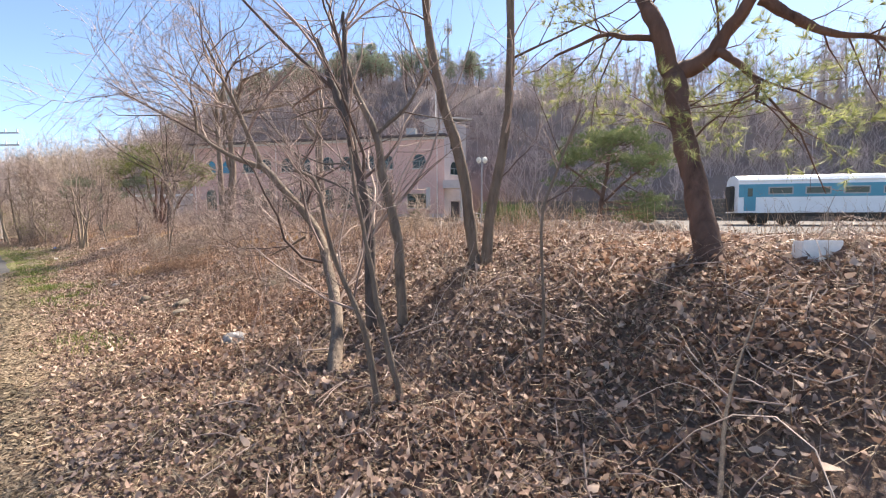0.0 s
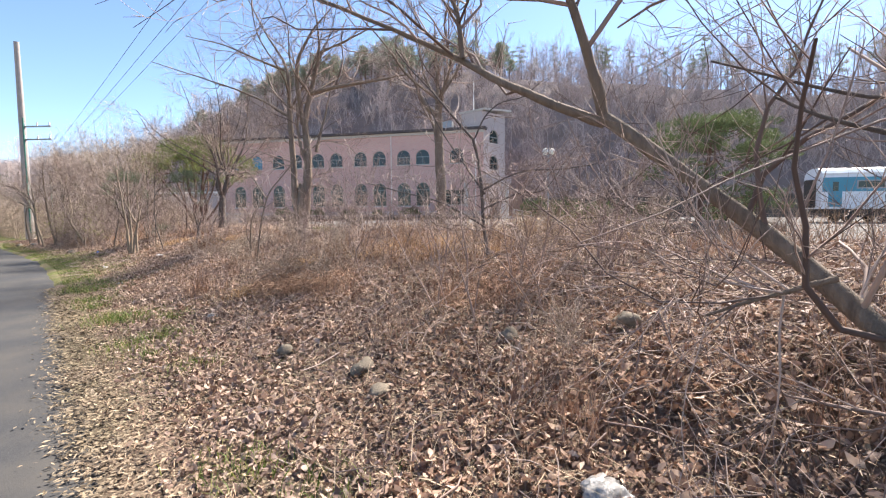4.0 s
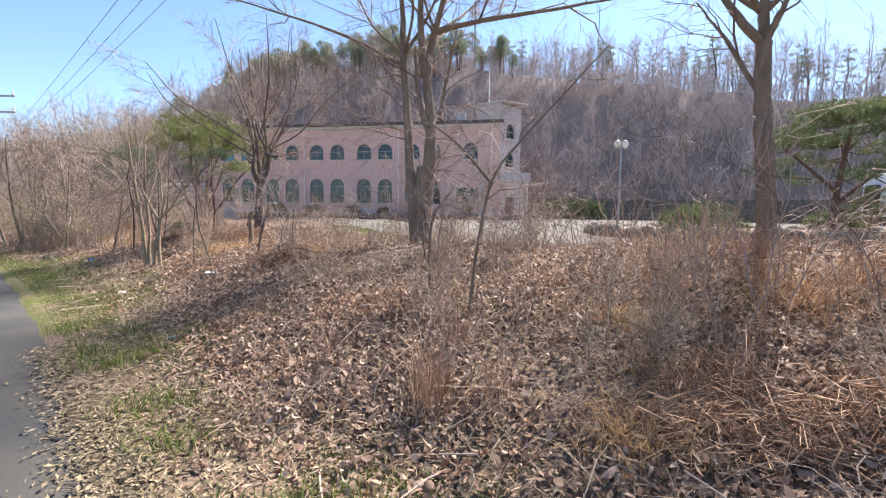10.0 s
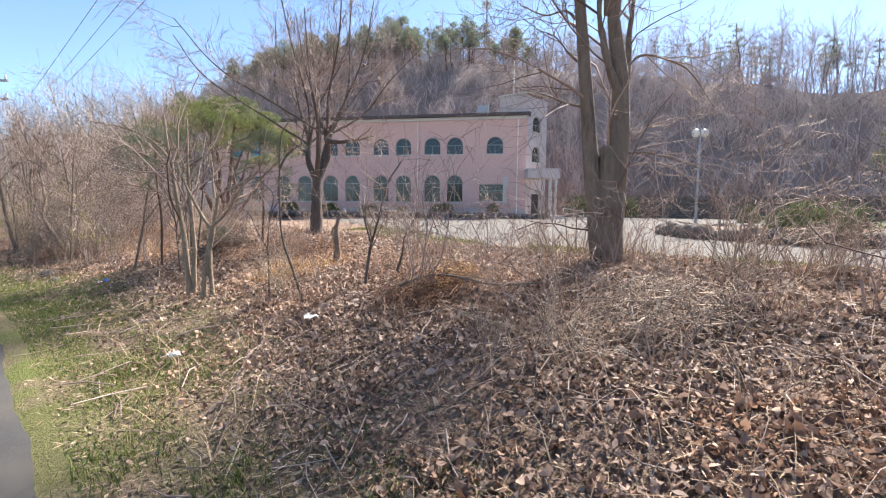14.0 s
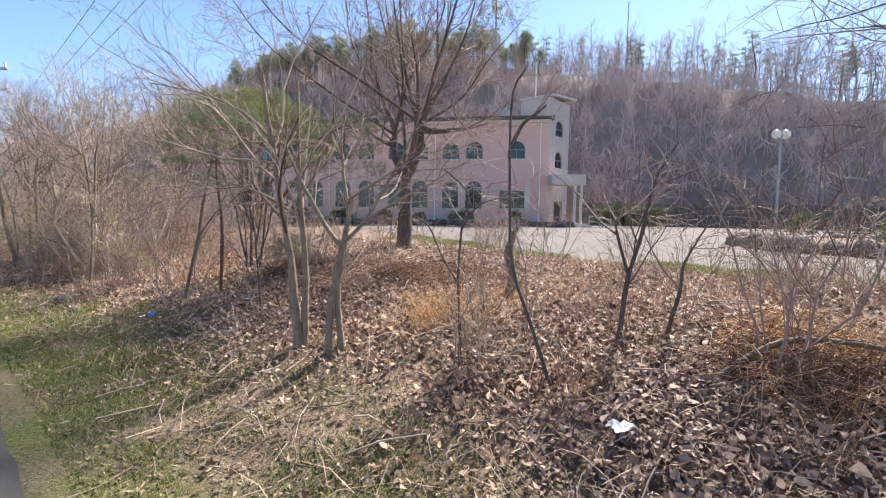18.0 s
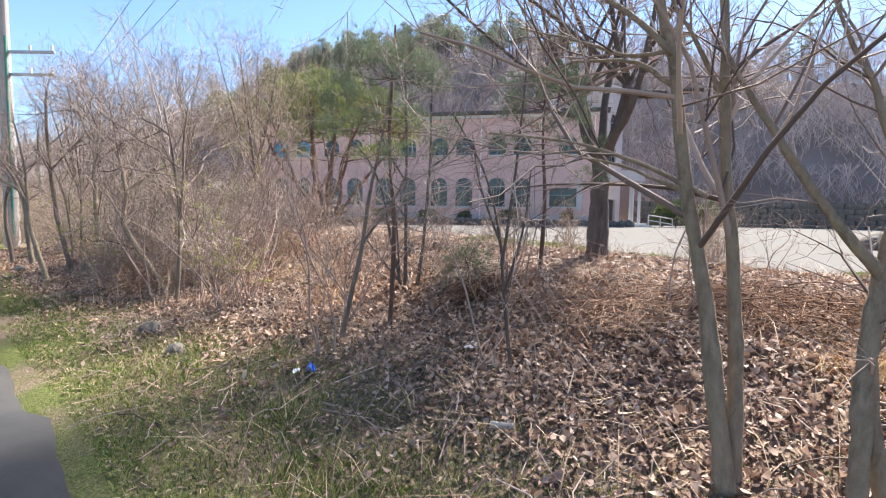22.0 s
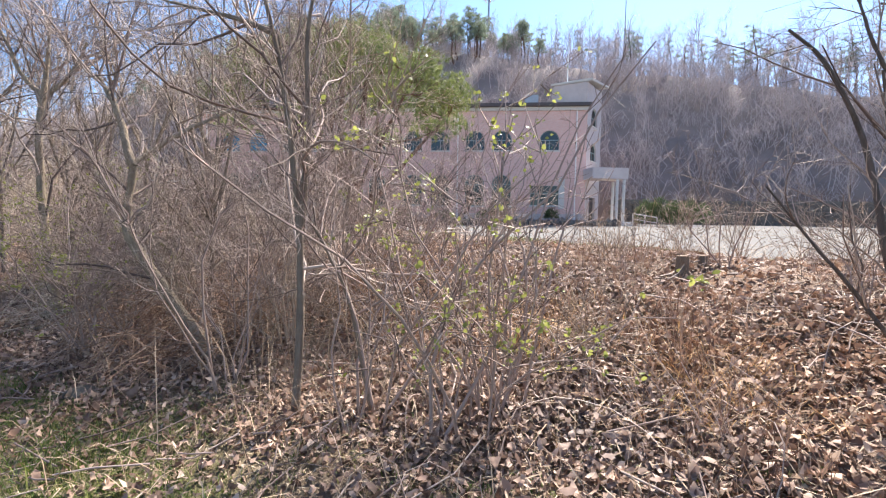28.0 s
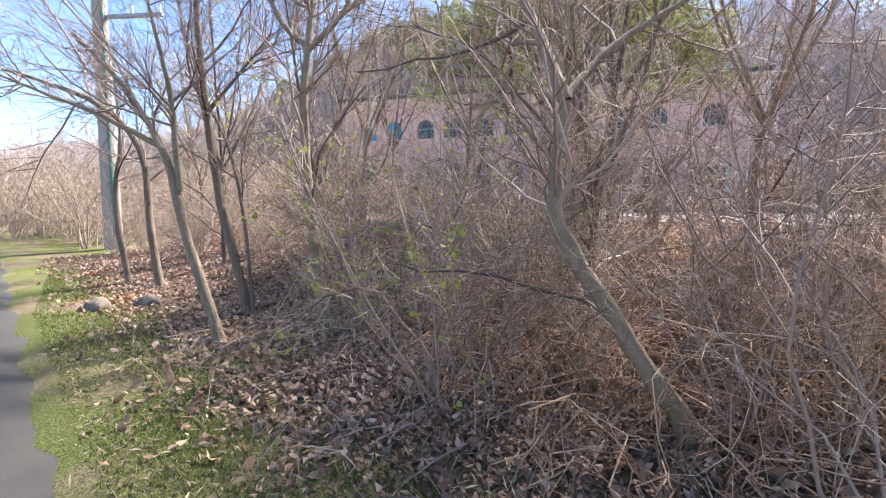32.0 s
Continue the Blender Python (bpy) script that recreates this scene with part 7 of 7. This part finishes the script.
fallen_branch([(-9.95, 14.66, 0.04), (-9.7, 14.72, 0.14), (-9.4, 14.72, 0.2), (-9.06, 14.5, 0.18), (-8.76, 14.3, 0.12), (-8.3, 14.2, 0.1)], 0.022, 301, "thick bent brown branch lying over dead ferns")
fallen_branch([(1.05, 1.75, 0.03), (1.35, 2.2, 0.1), (1.75, 2.6, 0.15)], 0.013, 302, "fallen grey branch on dead leaves")
fallen_branch([(-2.2, 10.6, 0.1), (-1.4, 11.2, 0.35), (-0.6, 11.6, 0.45), (0.4, 11.9, 0.3)], 0.02, 303, "pale dry branch lying on cut brush", "bark_pale")
fallen_branch([(-3.9, 5.4, 0.02), (-3.6, 5.1, 0.04), (-3.35, 5.0, 0.02)], 0.014, 304, "short grey stick on the leaves")
fallen_branch([(-16.8, 22.0, 0.5), (-17.6, 22.1, 0.7), (-18.7, 22.0, 0.8)], 0.011, 305, "dead bough caught in the thicket")


# ---- leaf litter, stalks and grass ----
def lay_litter():
    g = np.random.default_rng(400)

    def spots(n, s0, s1, q0, q1, fn=None):
        s, q = g.uniform(s0, s1, n), g.uniform(q0, q1, n)
        if fn is not None:
            w = g.uniform(0, 1, n) < fn(s, q)
            s, q = s[w], q[w]
        x, y = to_xy(s, q)
        return np.stack([x, y, height(x, y)], 1)

    def patch(s, q):
        return np.clip(0.75 + 0.6 * swell(s, q, 1.1, 3.0), 0.15, 1)

    def edge_in(s, q):
        lawn = np.interp(s, [5, 9, 14, 18, 24, 28, 40], [0.3, 0.6, 1.0, 2.3, 2.3, 1.4, 1.2])
        return np.clip((q - road_edge(s) + 0.05) / lawn, 0.05, 1) ** 2.3 * patch(s, q) * (q > road_edge(s) + 0.06)

    P = spots(215000, -2.5, 31, 0.1, 4.6, edge_in)
    P[:, 2] += g.uniform(0.0, 0.04, len(P))
    v, f = leaf_cards(g, P, (0.026, 0.068), 0.42, 0.3, 0.45)
    tagged(mesh_object("leaf_litter", v, f, M["leaf"]), "small dry brown leaves littering the bank", "leaf litter", kind="stuff")
    P = spots(34000, -2.5, 31, 0.8, 4.6, lambda s, q: edge_in(s, q) ** 1.7)
    P[:, 2] += g.uniform(0.01, 0.055, len(P))
    v, f = leaf_cards(g, P, (0.05, 0.1), 0.42, 0.35, 0.5)
    tagged(mesh_object("leaf_litter", v, f, M["leaf"]), "deep litter of dry brown oak leaves on the bank", "leaf litter", kind="stuff")
    P = spots(40000, 14, 31, 1.0, 4.8, lambda s, q: edge_in(s, q) ** 1.5)
    P[:, 2] += g.uniform(0.01, 0.05, len(P))
    v, f = leaf_cards(g, P, (0.03, 0.07), 0.52, 0.6, 0.5)
    tagged(mesh_object("leaf_litter", v, f, M["leaf"]), "broad crumpled mauve-brown leaves on the bank", "leaf litter", kind="stuff")
    P = np.concatenate([spots(52000, -6, 34, 4.4, 8.6), spots(36000, -8, 34, 8.4, 12.2, lambda s, q: (q < lot_edge(s) - 0.2) * np.interp(q, [8.5, 11.5], [1.0, 0.3])), spots(22000, -9, -2.3, 0.4, 5.0), spots(70000, 29.5, 42, -0.6, 5, edge_in)])
    P[:, 2] += g.uniform(0.0, 0.03, len(P))
    v, f = leaf_cards(g, P, (0.04, 0.095), 0.6, 0.35, 0.32)
    tagged(mesh_object("leaf_litter", v, f, M["leaf"]), "dry brown leaves over the top of the bank", "leaf litter", kind="stuff")

    P = spots(26000, -2.5, 34, 0.25, 8.8, lambda s, q: patch(s, q) * (q > road_edge(s) + 0.5))
    v, f = blades(g, P, (0.06, 0.28), (0.5, 2.6), (0.003, 0.007))
    tagged(mesh_object("dry_stalks", v, f, M["straw"]), "scattered dry straw-coloured stalks", "dry grass", kind="stuff")

    def clumps(n, per, s0, s1, q0, q1, spread):
        c = np.stack([g.uniform(s0, s1, n), g.uniform(q0, q1, n)], 1)
        p = np.repeat(c, per, 0) + g.normal(0, spread, (n * per, 2))
        x, y = to_xy(p[:, 0], p[:, 1])
        return np.stack([x, y, height(x, y)], 1)

    P = np.concatenate([clumps(14, 90, 4, 11, 2.4, 6, 0.16), clumps(14, 90, 11, 19, 3, 6.5, 0.18), clumps(8, 120, 6.5, 12, 4.2, 6.5, 0.3), clumps(12, 90, 22, 29, 2.8, 5.5, 0.2)])
    v, f = blades(g, P, (0.12, 0.42), (0.2, 1.3), (0.003, 0.006))
    tagged(mesh_object("dry_grass", v, f, M["rust"]), "rust-brown tussocks of dead grass", "dry grass", kind="stuff")

    # upright bundles of dry reddish stems
    P = []
    for x, y, n in ((-2.14, 5.2, 60), (-2.4, 5.5, 40), (-6.95, 9.8, 120), (-7.0, 9.85, 60), (-6.55, 9.75, 60), (-4.89, 9.84, 50), (-3.36, 9.44, 60), (-5.07, 10.7, 40), (-7.9, 10.9, 40), (-6.68, 10.6, 50), (-6.92, 12.0, 40), (-4.33, 10.6, 60), (-3.7, 10.4, 60), (-10.7, 14.7, 40), (-8.25, 13.5, 40), (-15.4, 20.1, 60), (-11.3, 16.7, 40), (-1.1, 4.8, 40), (-3.0, 7.5, 50)):
        p = np.array([[x, y]]) + g.normal(0, 0.1, (n, 2))
        P.append(np.stack([p[:, 0], p[:, 1], height(p[:, 0], p[:, 1])], 1))
    v, f = blades(g, np.concatenate(P), (0.2, 0.6), (0.1, 0.9), (0.003, 0.0055))
    tagged(mesh_object("dry_stalks", v, f, M["rust"]), "upright bundles of dry reddish stems", "dry stalks", kind="stuff")

    # low matted orange grass
    P = []
    for x, y, r in ((-4.28, 10.24, 0.35), (-3.9, 10.5, 0.4), (-3.3, 9.7, 0.35), (-2.4, 9.2, 0.3), (-11.39, 16.54, 0.3), (-11.55, 16.3, 0.25), (-11.1, 16.2, 0.3), (-11.6, 16.8, 0.25), (-15.4, 20.0, 0.4), (-16.0, 20.9, 0.4), (-8.9, 14.9, 0.25), (-5.3, 9.5, 0.3), (-3.1, 10.2, 0.4), (-5.45, 10.5, 0.25), (-5.9, 9.2, 0.25), (-3.1, 9.65, 0.35), (-10.9, 16.6, 0.3)):
        p = np.array([[x, y]]) + g.normal(0, r * 0.6, (420, 2))
        P.append(np.stack([p[:, 0], p[:, 1], height(p[:, 0], p[:, 1])], 1))
    v, f = blades(g, np.concatenate(P), (0.05, 0.2), (0.6, 2.4), (0.003, 0.006))
    tagged(mesh_object("dry_grass", v, f, M["orange"]), "low matted orange-brown dead grass", "dry grass", kind="stuff")

    # vines creeping over the litter
    P0 = spots(5200, -2.0, 30, 1.7, 6.8, lambda s, q: patch(s, q) * np.interp(s, [10, 16], [1.0, 0.4]))
    n = len(P0)
    a, L, b = g.uniform(0, 2 * np.pi, n), g.uniform(0.25, 1.1, n), g.normal(0, 0.9, n)
    u = np.linspace(0, 1, 7)
    turn = a[:, None] + b[:, None] * u + g.normal(0, 0.25, (n, 7)).cumsum(1)
    X = P0[:, 0, None] + np.cumsum(np.cos(turn), 1) * L[:, None] / 7
    Y = P0[:, 1, None] + np.cumsum(np.sin(turn), 1) * L[:, None] / 7
    Z = height(X, Y) + 0.012 + (g.uniform(0.03, 0.6, (n, 1)) ** 2 * L[:, None]) * np.sin(u * np.pi)
    v, f = tubes([(np.stack([X, Y, Z], 2), np.repeat(g.uniform(0.0012, 0.0034, (n, 1)), 7, 1), 3)])
    tagged(mesh_object("dry_vines", v, f, M["twig"]), "thin dry vine stems creeping over dead leaves", "vines", kind="stuff")

    P = np.concatenate([clumps(24, 60, 25, 44, 1.8, 6, 0.4), clumps(20, 70, 7, 18, 5, 8.5, 0.45), clumps(20, 60, 0, 8, 4.5, 8.5, 0.45)])
    v, f = blades(g, P, (0.3, 0.9), (0.15, 0.9), (0.003, 0.006))
    tagged(mesh_object("dry_grass", v, f, M["straw"]), "tall pale dead grass along the bank top", "dry grass", kind="stuff")

    def verge(s, q):
        d = q - road_edge(s)
        a = np.exp(-((d - np.interp(s, [24, 29], [0.75, 0.55])) / np.interp(s, [8, 18, 25, 29], [0.5, 0.85, 0.95, 0.6])) ** 2)
        t = np.clip(0.05 + 1.5 * swell(s, q * 1.6, 0.9, 5.0) + np.interp(s, [4, 7, 11, 14, 17, 20, 26, 34], [-1.3, -0.9, -0.45, -0.2, 0.55, 1.0, 1.1, 0.9]), 0, 1)
        return a * t * (d > 0.02)

    P = spots(640000, 2, 42, -0.4, 2.8, verge)
    v, f = blades(g, P, (0.012, 0.05), (0.3, 1.6), (0.003, 0.007))
    tagged(mesh_object("grass", v, f, M["grass"]), "short patchy green grass along the lane", "grass", kind="stuff")
    c = [(8.6, 1.05), (9.9, 0.75), (11.6, 0.95), (12.8, 0.8), (14.8, 1.1), (13.4, 0.9), (5.9, 0.9), (16.6, 0.85), (21.8, 1.5), (23.0, 1.6), (24.5, 1.35), (14.85, 0.83), (16.05, 1.31), (27.7, 1.1), (18.4, 1.3), (24.0, 2.0), (29.2, 1.0), (14.86, 0.83), (13.59, 0.78), (9.96, 1.13), (11.51, 0.92), (22.95, 1.71), (22.23, 1.36), (24.9, 1.66), (11.7, 0.8), (11.22, 1.0), (10.97, 1.45), (10.0, 1.1), (9.35, 0.88), (15.3, 0.78), (6.5, 0.74), (15.2, 1.4), (11.4, 0.75), (11.5, 1.2)]
    P = []
    for s, q in c:
        p = np.array([[s, q]]) + g.normal(0, 0.15, (150, 2))
        x, y = to_xy(p[:, 0], p[:, 1])
        P.append(np.stack([x, y, height(x, y)], 1))
    v, f = blades(g, np.concatenate(P), (0.05, 0.15), (0.3, 1.3), (0.004, 0.008))
    tagged(mesh_object("grass", v, f, M["grass"]), "bright green grass tufts on the verge", "grass", kind="stuff")

    # green fringe where the bank meets the forecourt
    s = np.concatenate([g.uniform(-4, 34, 60000), g.uniform(9, 29, 110000)])
    q = lot_edge(s) - np.abs(g.normal(0.1, np.where(np.arange(len(s)) < 60000, 1.5, 0.9), len(s)))
    x, y = to_xy(s, q)
    w = g.uniform(0, 1, len(s)) < np.clip(0.3 + 1.4 * swell(x, y, 1.5, 7.0), 0, 1)
    P = np.stack([x, y, height(x, y)], 1)[w]
    v, f = blades(g, P, (0.04, 0.17), (0.2, 1.0), (0.008, 0.014))
    tagged(mesh_object("grass", v, f, M["grass"]), "yellow-green grass fringe along the forecourt", "grass", kind="stuff")

    # crumbled leaf bits over the verge, spilling onto the road's edge
    P = spots(330000, -2.5, 36, -0.5, 4.8, lambda s, q: np.clip((q - road_edge(s) + 0.12) / np.interp(s, [13, 18], [0.5, 2.2]), 0, 1) ** 1.5 * np.clip(0.55 + 0.7 * swell(s, q, 0.7, 1.0), 0.1, 1))
    P[:, 2] += g.uniform(0.004, 0.03, len(P))
    v, f = chips(g, P, (0.012, 0.04))
    tagged(mesh_object("leaf_litter", v, f, M["verge_straw"]), "crumbled brown leaf bits over the lane verge", "leaf litter", kind="stuff")

    # a mat of straw and crumbs along the verge
    P = spots(190000, -2.5, 34, -0.2, 2.4, lambda s, q: (q > road_edge(s) + 0.03) * np.interp(q - road_edge(s), [0, 0.1, 1.1, 1.9], [0.5, 1, 0.8, 0.1]) * np.interp(s, [14, 19], [1.0, 0.3]))
    P[:, 2] += g.uniform(0.002, 0.02, len(P))
    v, f = chips(g, P, (0.02, 0.07), 0.8, (0.1, 0.3))
    tagged(mesh_object("verge_litter", v, f, M["verge_straw"]), "matted olive-brown straw and crumbs on the verge", "leaf litter", kind="stuff")

    # bits that hide the bare soil beside the asphalt
    P = spots(150000, -3, 16, -0.4, 0.8, lambda s, q: np.exp(-((q - road_edge(s) + 0.06) / 0.17) ** 2))
    P[:, 2] += g.uniform(0.004, 0.02, len(P))
    v, f = chips(g, P, (0.02, 0.06), 0.8, (0.12, 0.4))
    tagged(mesh_object("verge_litter", v, f, M["verge_straw"]), "dry straw crumbs along the asphalt edge", "leaf litter", kind="stuff")

    # straw and stalk bits lying on the litter and along the road's edge
    P = np.concatenate([spots(95000, -2.5, 31, 0.0, 5.2, lambda s, q: np.clip(np.interp(s, [13, 18], [0.35, 0.03]) + edge_in(s, q), 0, 1) * (q > road_edge(s))), spots(40000, -2.5, 36, -0.5, 1.9, lambda s, q: (q > road_edge(s) - 0.06) * np.exp(-((q - road_edge(s) - 0.12) / 0.2) ** 2) * np.interp(s, [4, 8, 16], [1.0, 0.45, 0.2]))])
    P[:, 2] += g.uniform(0.01, 0.05, len(P))
    v, f = chips(g, P, (0.03, 0.1), 0.75, (0.04, 0.1))
    tagged(mesh_object("dry_stalks", v, f, M["straw"]), "broken straw bits lying on leaves and verge", "dry grass", kind="stuff")

    # twigs on the ground
    P0 = spots(2600, -2.5, 33, 0.9, 6.5)
    a, L = g.uniform(0, 2 * np.pi, len(P0)), g.uniform(0.12, 0.5, len(P0))
    d = np.stack([np.cos(a), np.sin(a), g.normal(0, 0.15, len(P0))], 1) * L[:, None]
    Q = np.stack([P0, P0 + d * 0.5 + g.normal(0, 0.02, d.shape), P0 + d], 1)
    Q[:, 1:, 2] = height(Q[:, 1:, 0], Q[:, 1:, 1])
    Q[:, :, 2] += g.uniform(0.01, 0.07, Q.shape[:2])
    v, f = tubes([(Q, np.repeat(g.uniform(0.002, 0.006, (len(Q), 1)), 3, 1), 4)])
    tagged(mesh_object("fallen_twigs", v, f, M["twig"]), "thin dead twigs strewn over the leaves", "twigs", kind="stuff")


lay_litter()
